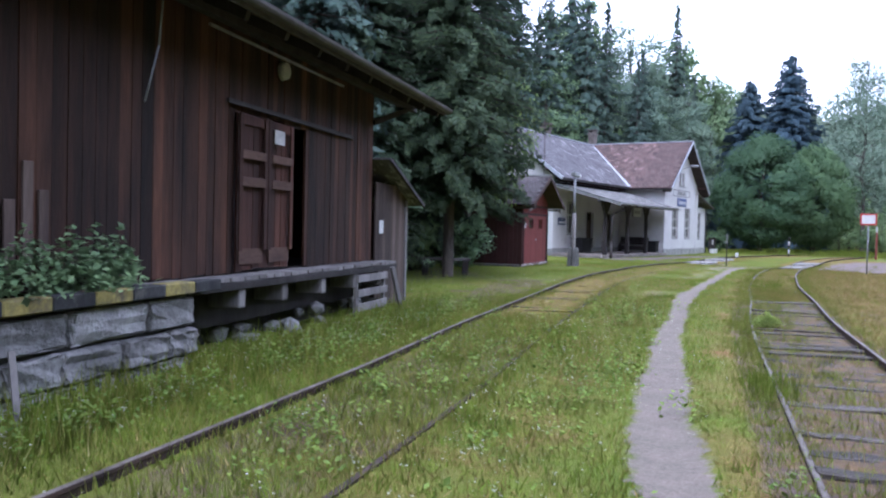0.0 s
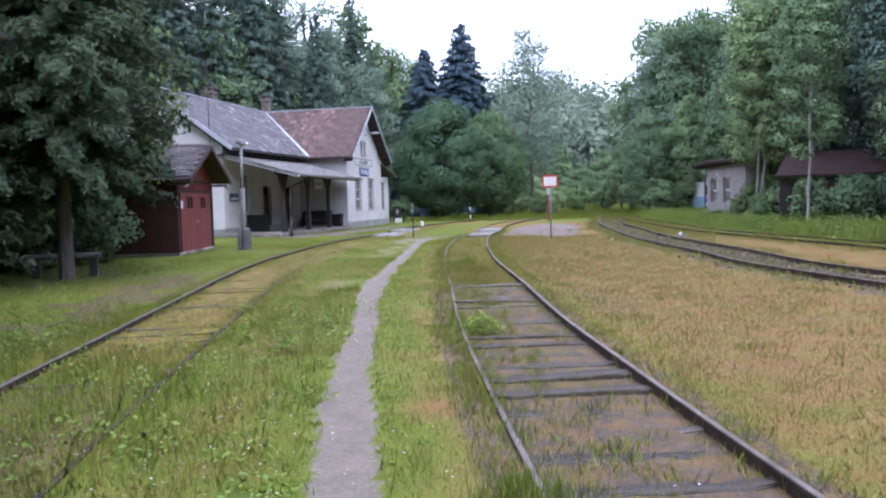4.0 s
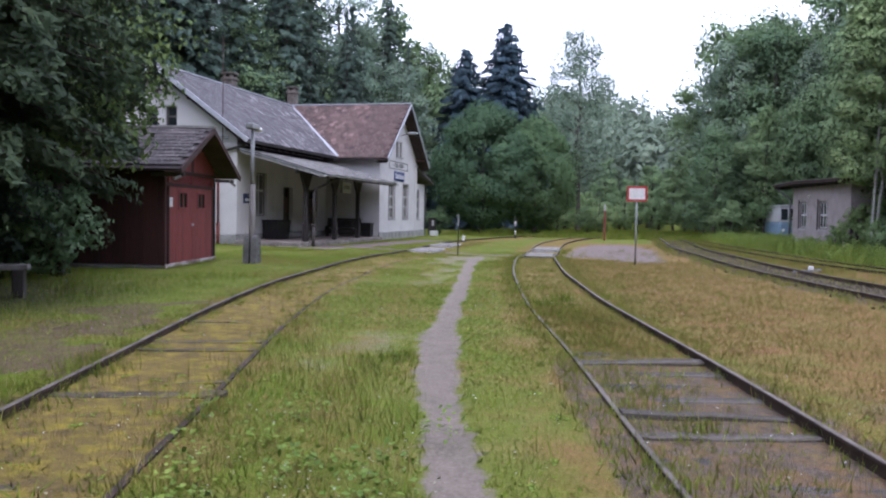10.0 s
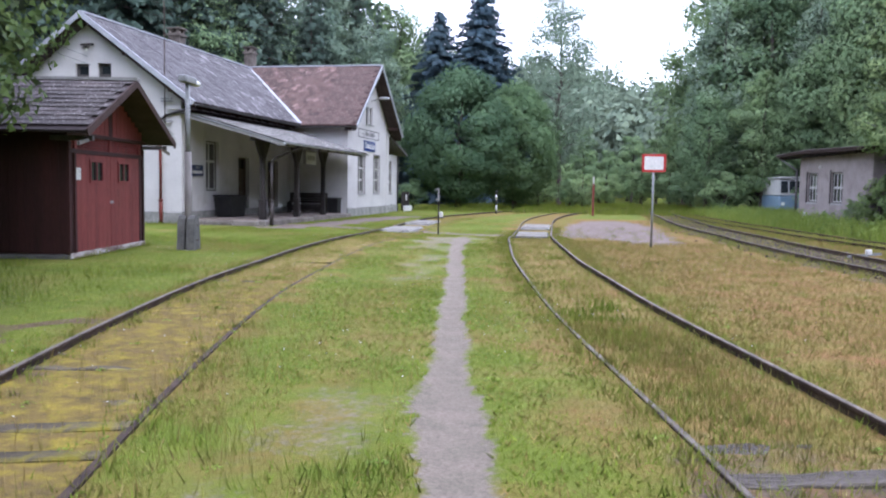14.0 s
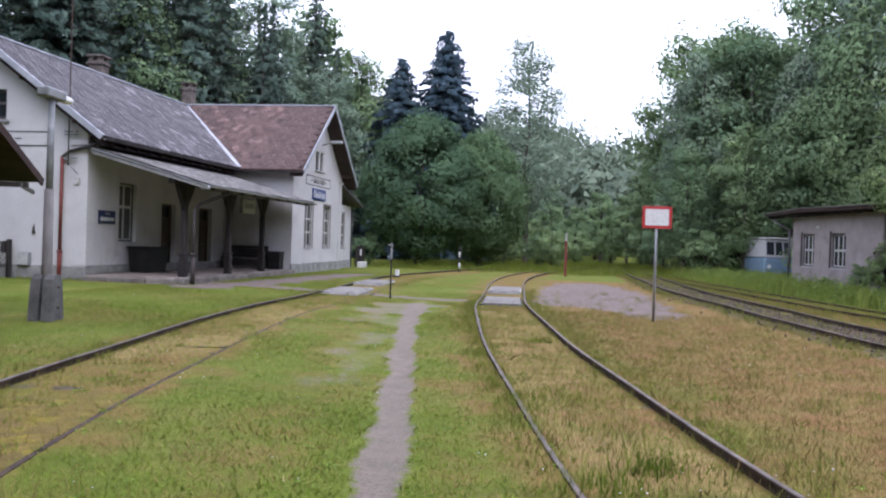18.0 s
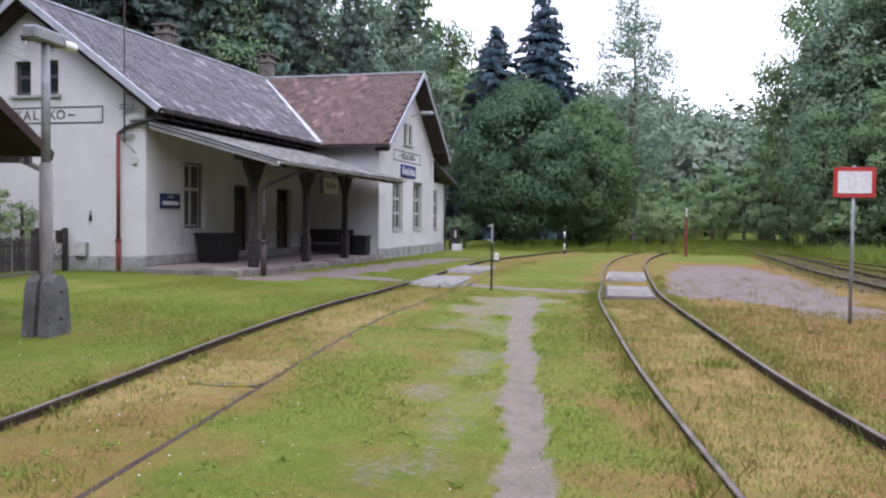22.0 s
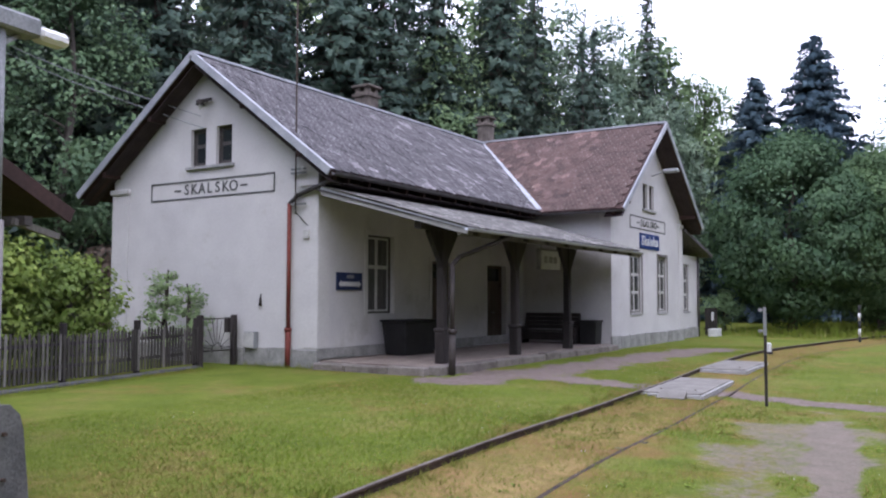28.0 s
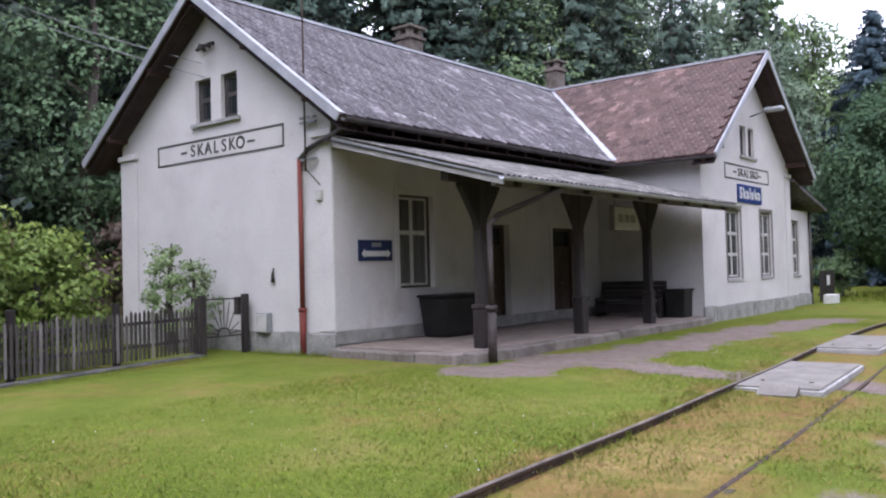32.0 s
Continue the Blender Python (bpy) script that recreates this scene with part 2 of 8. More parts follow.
DOORRAIL = surface("worn_brown_door_rail", (0.07, 0.04, 0.03), (0.17, 0.1, 0.075), 2, 26, (0.3, 1, 1), rough=0.9, bump=0.4)
BARNDOOR = surface("reddish_barn_door_board", (0.03, 0.012, 0.009), (0.13, 0.05, 0.03), 1.4, 22, (1, 1, 0.1), rough=0.85, bump=0.5, dist=0.012, vary=0.35)
ANNEXWOOD = surface("grey_brown_lean_to_board", (0.045, 0.03, 0.025), (0.155, 0.115, 0.095), 1.6, 24, (1, 1, 0.14), rough=0.9, bump=0.5, dist=0.012, vary=0.35)
REDPAINT = surface("faded_red_paint", (0.16, 0.032, 0.03), (0.25, 0.055, 0.05), 1.6, 26, (1, 1, 0.2), rough=0.75, bump=0.25,
                   stain=(0.12, 0.03, 0.025), stain_scale=1.5, vary=0.1)
PEELED = surface("peeling_pale_paint", (0.12, 0.07, 0.06), (0.3, 0.22, 0.2), 4, 30, (1, 0.2, 1), rough=0.9, bump=0.5, stain=(0.55, 0.52, 0.5), stain_scale=4, stain_at=(0.5, 0.62))
# Red taken nearly to black: the surrounding trees' shade is in this colour.
REDDARK = surface("tree_shaded_dark_red_boards", (0.022, 0.009, 0.009), (0.055, 0.016, 0.015), 1.8, 26, (1, 1, 0.2), rough=0.8, bump=0.3, vary=0.2)
WINFRAME = surface("grey_white_window_paint", (0.5, 0.49, 0.47), (0.68, 0.67, 0.64), 5, 40, rough=0.7, bump=0.15)
WINBROWN = surface("grey_brown_window_paint", (0.15, 0.135, 0.13), (0.26, 0.24, 0.23), 5, 40, rough=0.7, bump=0.15)
WINDARK = surface("dark_window_paint", (0.07, 0.06, 0.06), (0.13, 0.12, 0.115), 5, 40, rough=0.7, bump=0.15)
DOORWOOD = surface("brown_door", (0.075, 0.055, 0.045), (0.14, 0.105, 0.085), 3, 24, (1, 1, 0.2), rough=0.7, bump=0.2)
SIGNBLUE = surface("blue_enamel", (0.01, 0.035, 0.19), (0.014, 0.05, 0.26), 3, 30, rough=0.35, bump=0.02)
SIGNNAVY = surface("navy_enamel", (0.012, 0.022, 0.08), (0.02, 0.035, 0.12), 3, 30, rough=0.4, bump=0.02)
WHITEPAINT = surface("white_paint", (0.7, 0.7, 0.69), (0.82, 0.82, 0.81), 4, 30, rough=0.6, bump=0.05)
REDSIGN = surface("red_enamel", (0.42, 0.03, 0.03), (0.55, 0.05, 0.05), 4, 30, rough=0.45, bump=0.03)
LETTER = surface("dark_grey_lettering", (0.085, 0.085, 0.085), (0.15, 0.15, 0.15), 8, 40, rough=0.8, bump=0.05)
STEELGREY = surface("grey_painted_steel", (0.25, 0.26, 0.27), (0.38, 0.39, 0.4), 4, 40, rough=0.55, metal=0.2, bump=0.08)
RUST = surface("rusty_rail_steel", (0.035, 0.024, 0.019), (0.095, 0.06, 0.044), 3, 40, rough=0.85, metal=0.0, bump=0.3)
RAILTOP = surface("worn_rail_head", (0.1, 0.08, 0.064), (0.24, 0.205, 0.175), 3, 50, rough=0.7, metal=0.1, bump=0.2)
SLEEPER = surface("weathered_grey_sleeper", (0.065, 0.054, 0.045), (0.215, 0.186, 0.165), 3.5, 34, (0.2, 1, 1), rough=0.9, bump=1.0, dist=0.03, vary=0.3, stain=(0.09, 0.075, 0.05), stain_scale=3.0, stain_at=(0.52, 0.66))
SLEEPER_MOSS = surface("mossy_sleeper", (0.07, 0.055, 0.04), (0.17, 0.14, 0.09), 2.5, 28, rough=0.95, bump=0.7, dist=0.02, vary=0.2,
                       stain=(0.26, 0.22, 0.03), stain_scale=3.0, stain_at=(0.5, 0.65))
STONE = surface("rough_stone_block", (0.2, 0.195, 0.19), (0.48, 0.465, 0.455), 2.2, 16, rough=0.95, bump=1.0, dist=0.05, vary=0.22,
                stain=(0.1, 0.1, 0.085), stain_scale=2.5, stain_at=(0.58, 0.78))
MORTAR = surface("dark_joint", (0.05, 0.048, 0.045), (0.1, 0.095, 0.09), 4, 30, rough=1.0, bump=0.6)
YELLOWEDGE = surface("worn_yellow_paint", (0.26, 0.21, 0.06), (0.42, 0.36, 0.12), 3, 24, rough=0.8, bump=0.5, stain=(0.12, 0.1, 0.07), stain_scale=5, stain_at=(0.45, 0.65))
BLACKEDGE = surface("worn_black_paint", (0.025, 0.025, 0.028), (0.06, 0.06, 0.06), 3, 24, rough=0.8, bump=0.3, stain=(0.15, 0.14, 0.12), stain_scale=4)
HUTWALL = surface("grey_pink_render", (0.3, 0.26, 0.255), (0.44, 0.385, 0.375), 1.2, 24, rough=0.95, bump=0.4,
                  stain=(0.16, 0.145, 0.14), stain_scale=1.5)
BARK = surface("grey_brown_bark", (0.06, 0.05, 0.045), (0.17, 0.145, 0.125), 5, 18, (1, 1, 0.25), rough=0.95, bump=0.9, dist=0.04)
BIRCHBARK = surface("white_birch_bark", (0.3, 0.295, 0.28), (0.52, 0.51, 0.48), 3, 12, (0.4, 0.4, 2.5), rough=0.85, bump=0.3,
                    stain=(0.07, 0.065, 0.06), stain_scale=5, stain_at=(0.62, 0.68))
VANBLUE = surface("pale_blue_car_paint", (0.2, 0.3, 0.4), (0.28, 0.4, 0.5), 3, 30, rough=0.45, bump=0.05, stain=(0.2, 0.19, 0.17), stain_scale=3)
VANWHITE = surface("dirty_white_car_paint", (0.5, 0.5, 0.48), (0.64, 0.64, 0.62), 3, 30, rough=0.5, bump=0.05, stain=(0.3, 0.28, 0.25), stain_scale=3)
# Plastic of bins and tyres; also the black standing for the goods shed's inner shade.
BLACKPLASTIC_VOID = surface("black_plastic_and_void", (0.012, 0.012, 0.013), (0.03, 0.03, 0.032), 3, 40, rough=0.5, bump=0.1)

CURTAIN = surface("curtained_window_glass", (0.08, 0.075, 0.083), (0.18, 0.17, 0.18), 5, 30, (3, 3, 0.2), rough=0.12, spec=0.6, bump=0.03)
GLASS, _gnt, _gb = fresh("window_glass", 0.06, 0.0, 0.6)
_gb.inputs["Base Color"].default_value = (0.02, 0.024, 0.028, 1)
LAMPGLASS, _lnt, _lb = fresh("lamp_cover", 0.3, 0.0, 0.5)
_lb.inputs["Base Color"].default_value = (0.7, 0.7, 0.68, 1)

SPRUCE = leafy("spruce_needles", [(0.0, (0.083, 0.130, 0.112)), (0.6, (0.105, 0.160, 0.133)), (1.0, (0.144, 0.205, 0.156))], 0.35)
# Needles of the near spruces, darkened in the colour itself to read as shaded.
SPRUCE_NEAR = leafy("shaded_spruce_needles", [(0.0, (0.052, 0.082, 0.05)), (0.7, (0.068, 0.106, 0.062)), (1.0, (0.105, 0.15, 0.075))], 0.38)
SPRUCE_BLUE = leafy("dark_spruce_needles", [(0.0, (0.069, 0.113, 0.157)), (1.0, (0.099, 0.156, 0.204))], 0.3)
# Broad and light leaves: paler and bluer, with some distance haze in the colour.
LEAF_MID = leafy("broad_leaves", [(0.0, (0.2, 0.307, 0.165)), (0.6, (0.25, 0.371, 0.197)), (1.0, (0.318, 0.440, 0.23))], 0.5)
LEAF_LIGHT = leafy("light_green_leaves", [(0.0, (0.248, 0.366, 0.185)), (0.6, (0.298, 0.428, 0.22)), (1.0, (0.365, 0.490, 0.255))], 0.5)
LEAF_YELLOW = leafy("yellow_green_leaves", [(0.0, (0.22, 0.31, 0.065)), (0.6, (0.3, 0.4, 0.09)), (1.0, (0.42, 0.5, 0.14))], 0.5)
LEAF_CLOVER = leafy("clover_leaves", [(0.0, (0.15, 0.24, 0.035)), (1.0, (0.22, 0.31, 0.05))], 0.3)
LEAF_MEADOW = leafy("meadow_leaves", [(0.0, (0.14, 0.235, 0.045)), (1.0, (0.235, 0.33, 0.075))], 0.45)
SEEDHEAD = leafy("pale_seed_heads", [(0.0, (0.42, 0.38, 0.22)), (1.0, (0.62, 0.6, 0.48))], 0.4)
LEAF_EDGE = leafy("sunlit_edge_leaves", [(0.0, (0.1, 0.165, 0.062)), (0.6, (0.14, 0.215, 0.078)), (1.0, (0.2, 0.28, 0.1))], 0.42)
LEAF_YOUNG = leafy("young_green_leaves", [(0.0, (0.2, 0.3, 0.12)), (0.6, (0.26, 0.375, 0.15)), (1.0, (0.34, 0.45, 0.19))], 0.5)
# Grey-green leaves, lightened and blued further to include haze.
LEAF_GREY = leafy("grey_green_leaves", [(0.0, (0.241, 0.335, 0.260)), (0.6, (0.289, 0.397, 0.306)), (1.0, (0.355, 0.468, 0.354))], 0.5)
LEAF_BROWN = leafy("dry_brown_twigs", [(0.0, (0.188, 0.134, 0.109)), (1.0, (0.262, 0.191, 0.156))], 0.3)
# Aerial haze is painted into this pale base colour.
HAZY = leafy("hazed_distant_wood", [(0.0, (0.24, 0.31, 0.24)), (1.0, (0.29, 0.365, 0.275))], 0.5)
LEAF_MAPLE = leafy("maple_leaves", [(0.0, (0.095, 0.172, 0.092)), (1.0, (0.15, 0.245, 0.122))], 0.42)
BALLAST = surface("brown_track_ballast", (0.085, 0.066, 0.05), (0.18, 0.148, 0.118), 6, 30, rough=0.95, bump=0.5, pieces=0.2)
LAMPFOOT = surface("dark_weathered_concrete", (0.09, 0.089, 0.09), (0.2, 0.195, 0.19), 3, 30, rough=0.95, bump=0.6, dist=0.02)
PIPEDARK = surface("dark_brown_pipe", (0.045, 0.036, 0.034), (0.09, 0.075, 0.07), 4, 30, rough=0.6, bump=0.1)


def blade_material(name, cols, tips):
    m = bpy.data.materials.new(name)
    m.use_nodes = True
    nt = m.node_tree
    nt.nodes.clear()
    geo = nt.nodes.new("ShaderNodeNewGeometry")
    c = ramp_of(nt, geo.outputs["Random Per Island"], cols)
    at = nt.nodes.new("ShaderNodeAttribute")
    at.attribute_name = "dry"
    c = mixed(nt, at.outputs["Fac"], c, ramp_of(nt, geo.outputs["Random Per Island"], tips))
    c = mixed(nt, 1.0, c, ramp_of(nt, noise_at(nt, 0.9, 4, rough=0.65), [(0.3, (0.58, 0.62, 0.55)), (0.7, (0.82, 0.78, 0.74))]), "MULTIPLY")
    c = mixed(nt, 1.0, c, ramp_of(nt, noise_at(nt, 6, 3, rough=0.6), [(0.3, (0.78, 0.84, 0.8)), (0.7, (1.25, 1.18, 1.2))]), "MULTIPLY")
    d = nt.nodes.new("ShaderNodeBsdfDiffuse")
    t = nt.nodes.new("ShaderNodeBsdfTranslucent")
    mx = nt.nodes.new("ShaderNodeMixShader")
    mx.inputs[0].default_value = 0.14
    nt.links.new(lifted(nt, geo, 0.18, 0.9), d.inputs["Normal"])
    out = nt.nodes.new("ShaderNodeOutputMaterial")
    nt.links.new(c, d.inputs["Color"])
    nt.links.new(c, t.inputs["Color"])
    nt.links.new(d.outputs[0], mx.inputs[1])
    nt.links.new(t.outputs[0], mx.inputs[2])
    nt.links.new(mx.outputs[0], out.inputs["Surface"])
    return m


BLADES = blade_material("grass_blades", [(0.0, (0.155, 0.238, 0.028)), (0.5, (0.195, 0.285, 0.038)), (0.94, (0.25, 0.33, 0.055)), (1.0, (0.46, 0.41, 0.2))],
                        [(0.0, (0.29, 0.2, 0.085)), (0.5, (0.36, 0.255, 0.105)), (1.0, (0.46, 0.35, 0.16))])

VERGE = blade_material("fresh_verge_weeds", [(0.0, (0.26, 0.38, 0.06)), (0.5, (0.32, 0.44, 0.08)), (1.0, (0.42, 0.52, 0.13))],
                       [(0.0, (0.34, 0.26, 0.12)), (1.0, (0.48, 0.4, 0.2))])


# ---- building helpers ----
def part(name, bm, material, parent=None, label=""):
    me = bpy.data.meshes.new(name)
    bm.to_mesh(me)
    bm.free()
    me.materials.append(material)
    ob = new(name, me)
    if parent:
        ob.parent = parent
    if label:
        ob["label"] = label
    return ob


def share(name, mesh, parent, m):
    ob = new(name, mesh)
    ob.parent = parent
    ob.matrix_local = m
    return ob


def thing(name, label, category, group="", at=(0, 0, 0), rz=0.0, kind=""):
    ob = new(name)
    ob.empty_display_size = 0.2
    ob.matrix_world = pose(*at, 0, 0, rz)
    return tagged(ob, label, category, group, kind)


def mesh_from(name, verts, faces, material):
    me = bpy.data.meshes.new(name)
    me.from_pydata(verts, [], faces)
    me.materials.append(material)
    me.update()
    return me


def box(bm, x0, y0, z0, x1, y1, z1, bevel=0.0, m=None):
    mm = Matrix.Translation(((x0 + x1) / 2, (y0 + y1) / 2, (z0 + z1) / 2)) @ Matrix.Diagonal((abs(x1 - x0), abs(y1 - y0), abs(z1 - z0), 1))
    if m is not None:
        mm = m @ mm
    r = bmesh.ops.create_cube(bm, size=1, matrix=mm)
    if bevel:
        es = list({e for v in r["verts"] for e in v.link_edges})
        bmesh.ops.bevel(bm, geom=es, offset=bevel, segments=1, affect="EDGES")
    return bm


def boxbm(*a, **k):
    return box(bmesh.new(), *a, **k)


def beam(bm, p, q, w, h, up=(0, 0, 1)):
    p, q = Vector(p), Vector(q)
    ax = (q - p).normalized()
    side = ax.cross(Vector(up))
    side = side.normalized() if side.length > 1e-4 else Vector((1, 0, 0))
    top = side.cross(ax).normalized()
    c = [bm.verts.new(e + side * sx * w / 2 + top * sz * h / 2) for e in (p, q) for sx, sz in ((-1, -1), (1, -1), (1, 1), (-1, 1))]
    for f in ((3, 2, 1, 0), (4, 5, 6, 7), (0, 1, 5, 4), (1, 2, 6, 5), (2, 3, 7, 6), (3, 0, 4, 7)):
        bm.faces.new([c[i] for i in f])
    return bm


def tube(bm, p, q, r0, r1=None, n=10, cap=True):
    p, q = Vector(p), Vector(q)
    r1 = r0 if r1 is None else r1
    t = (q - p).to_track_quat("Z", "Y").to_matrix()
    a = [[bm.verts.new(e + t @ Vector((r * math.cos(6.2832 * i / n), r * math.sin(6.2832 * i / n), 0))) for i in range(n)] for e, r in ((p, r0), (q, r1))]
    for i in range(n):
        f = bm.faces.new((a[0][i], a[0][(i + 1) % n], a[1][(i + 1) % n], a[1][i]))
        f.smooth = True
    if cap:
        bm.faces.new(a[0][::-1])
        bm.faces.new(a[1])
    return bm


def prism(bm, pts, vec):
    """A flat outline pushed along vec into a solid."""
    a = [bm.verts.new(p) for p in pts]
    b = [bm.verts.new(Vector(p) + Vector(vec)) for p in pts]
    n = len(a)
    bm.faces.new(a[::-1])
    bm.faces.new(b)
    for i in range(n):
        bm.faces.new((a[i], a[(i + 1) % n], b[(i + 1) % n], b[i]))
    bmesh.ops.recalc_face_normals(bm, faces=bm.faces)
    return bm


def dist_to(xs, ys, line):
    """Distance of points to a polyline."""
    best = np.full(xs.shape, 1e9)
    for (ax, ay), (bx, by) in zip(line, line[1:]):
        dx, dy = bx - ax, by - ay
        k = np.clip(((xs - ax) * dx + (ys - ay) * dy) / (dx * dx + dy * dy), 0, 1)
        best = np.minimum(best, np.hypot(xs - ax - k * dx, ys - ay - k * dy))
    return best


def inside(xs, ys, poly):
    hit = np.zeros(xs.shape, bool)
    for (ax, ay), (bx, by) in zip(poly, poly[1:] + poly[:1]):
        with np.errstate(divide="ignore", invalid="ignore"):
            hit ^= ((ay > ys) != (by > ys)) & (xs < (bx - ax) * (ys - ay) / ((by - ay) or 1e-9) + ax)
    return hit


def smooth_line(pts, step=1.0):
    """A soft curve through plan points, as many points one step apart."""
    p = np.array(pts, float)
    t = np.r_[0, np.cumsum(np.hypot(*np.diff(p, axis=0).T))]
    m = np.gradient(p, t, axis=0)
    out = []
    for s in np.arange(0, t[-1] + 1e-6, step):
        i = min(np.searchsorted(t, s, "right") - 1, len(t) - 2)
        h = t[i + 1] - t[i]
        u = (s - t[i]) / h
        a, b, c, d = 2 * u**3 - 3 * u**2 + 1, u**3 - 2 * u**2 + u, -2 * u**3 + 3 * u**2, u**3 - u**2
        out.append(tuple(a * p[i] + b * h * m[i] + c * p[i + 1] + d * h * m[i + 1]))
    return out


def beside(line, off):
    """The line moved to its right."""
    p = np.array(line)
    d = np.gradient(p, axis=0)
    d /= np.hypot(d[:, 0], d[:, 1])[:, None]
    return [tuple(v) for v in p + off * np.stack([d[:, 1], -d[:, 0]], 1)]


# ---- plan ----
GAUGE = 1.42
RAIL_L = smooth_line([(19.6, -50), (17.1, -41.2), (15.2, -35.2), (13.9, -30.8), (12.3, -25.4), (11.0, -20.4), (9.9, -14.2), (9.2, -9.3), (8.8, -4),
                      (8.45, 0), (8.05, 7), (8.05, 12.7), (8.8, 18.5), (10.1, 26), (11.9, 33), (16.5, 47), (22, 62)], 0.8)
RAIL_R = smooth_line([(24.0, -50), (21.5, -40.8), (20.3, -36.4), (19.35, -32.8), (17.65, -25.3), (16.6, -20.8), (15.9, -17.2), (15.2, -13.4), (14.4, -7.9),
                      (13.85, -3.5), (13.38, 3), (12.95, 10.5), (13.05, 19), (14.0, 28), (16.3, 40), (20.0, 54), (23.7, 66)], 0.8)
RAIL_T = smooth_line([(33.5, -50), (28.6, -35), (26.0, -28), (24.3, -23), (23.3, -17), (22.3, -12), (21.5, -6.5), (20.9, 0), (20.3, 6), (19.9, 20), (19.8, 30),
                      (20.5, 42), (23, 58), (26.5, 74)], 0.8)
RAIL_U = smooth_line([(30.5, -24), (27.2, -12), (24.6, -2.9), (23.0, 8), (21.6, 19), (20.9, 30), (21.2, 38)], 0.8)
TRODDEN = smooth_line([(23.4, -50), (21.2, -43), (20.1, -40.0), (19.4, -37.7), (18.35, -34.2), (17.4, -30.6), (16.4, -27.0), (15.6, -23.0), (14.55, -17.1), (13.7, -12.5),
                       (12.9, -8), (12.3, -4), (11.9, -1.5)], 0.8)
CROSSWALK = [(3.8, 1.5), (7.6, 1.0), (9.5, 1.0), (13.5, 0.4), (15.5, 0.6)]
PLATFORM_WALK = [(4.4, -0.6), (5.2, 4), (5.4, 9), (6.2, 14)]
APRON = [(15.3, -0.8), (15.2, 8), (15.9, 13), (17.6, 14.2), (19.0, 8), (19.3, 0), (19.4, -5.2), (18.2, -5.6), (17.2, -2.2)]
BARE = [(12.2, -31.5), (14.1, -33.5), (12.9, -29), (11.6, -25.0), (10.7, -22.5), (9.8, -24.0), (10.8, -28)]


def ground_height(xs, ys):
    z = -0.16 * np.exp(-(((xs - 12.2) / 4.5) ** 2 + ((ys - 1.5) / 5.5) ** 2))
    z += 0.008 * np.sin(xs * 0.9 + 0.6 * ys) * np.sin(ys * 0.55 - 0.4 * xs) * np.exp(-((xs - 12) / 60) ** 2)
    left = np.clip((-11.5 - xs) / 30, 0, 3)
    right = np.clip((xs - 36) / 45, 0, 3)
    far = np.clip((ys - 75) / 160, 0, 1.3)
    valley = np.exp(-((xs - 40 - (ys - 70) * 0.12) / 40) ** 2)
    z += left**1.2 * (4 + 9 * np.clip((62 - ys) / 30, 0, 1)) + right**1.2 * 12 + far**1.3 * 30 * (1 - 0.55 * valley)
    z += np.clip((-60 - ys) / 100, 0, 1) * 14
    return z


def gz(x, y):
    return float(ground_height(np.array([float(x)]), np.array([float(y)]))[0])


def spaced(stops):
    """Grid lines: between each pair of stops, a step of its own."""
    out = []
    for (a, s), (b, _) in zip(stops, stops[1:]):
        out += list(np.linspace(a, b, max(1, int(round((b - a) / s))), endpoint=False))
    return np.array(out + [stops[-1][0]])


gxs = spaced([(-1500, 250), (-300, 40), (-60, 8), (-12, 0.8), (2, 0.3), (7, 0.13), (24, 0.3), (32, 1.2), (70, 10), (300, 200), (1500, 1)])
gys = spaced([(-1500, 250), (-200, 25), (-60, 2), (-50, 0.25), (-6, 0.3), (16, 0.6), (40, 2), (90, 12), (300, 120), (1500, 1)])
GX, GY = np.meshgrid(gxs, gys)
gx, gy = GX.ravel(), GY.ravel()
d_l, d_r = dist_to(gx, gy, beside(RAIL_L, GAUGE / 2)), dist_to(gx, gy, beside(RAIL_R, GAUGE / 2))
d_t = dist_to(gx, gy, beside(RAIL_T, GAUGE / 2))
d_p = dist_to(gx, gy, TRODDEN)
wob = 0.07 * np.sin(gy * 2.3) + 0.05 * np.sin(gy * 5.1 + 1.3) + 0.05 * np.sin(gx * 7 + gy * 3)
p_width = 0.105 + 0.085 * np.clip((-32 - gy) / 8, 0, 1) + 0.09 * np.exp(-((gy + 26) / 1.6) ** 2) + 0.12 * np.exp(-((gy + 4.5) / 2.5) ** 2)
a_path = np.clip(1 - (d_p + wob * 0.35 - p_width) / 0.14, 0, 1) * (gy < -2)
a_path = np.maximum(a_path, 0.56 * np.clip(1 - (np.hypot((gx - 12.0) / 1.0, (gy + 4.4) / 3.0) - 0.65 + wob * 4) / 0.6, 0, 1))
a_path = np.maximum(a_path, 0.42 * np.clip(1 - (np.hypot((gx - 15.3) / 0.7, (gy + 26.3) / 1.5) - 0.5 + wob * 3) / 0.7, 0, 1))
for cx, cy, rx_, ry_, k in ((12.05, -7.6, 0.55, 1.6, 0.5), (13.05, -12.6, 0.42, 1.9, 0.48), (13.6, -15.6, 0.4, 1.6, 0.42), (11.8, -5.6, 0.6, 1.8, 0.5), (12.75, -9.0, 0.5, 2.0, 0.45)):
    a_path = np.maximum(a_path, k * np.clip(1 - (np.hypot((gx - cx) / rx_, (gy - cy) / ry_) - 0.6 + wob * 4) / 0.6, 0, 1))
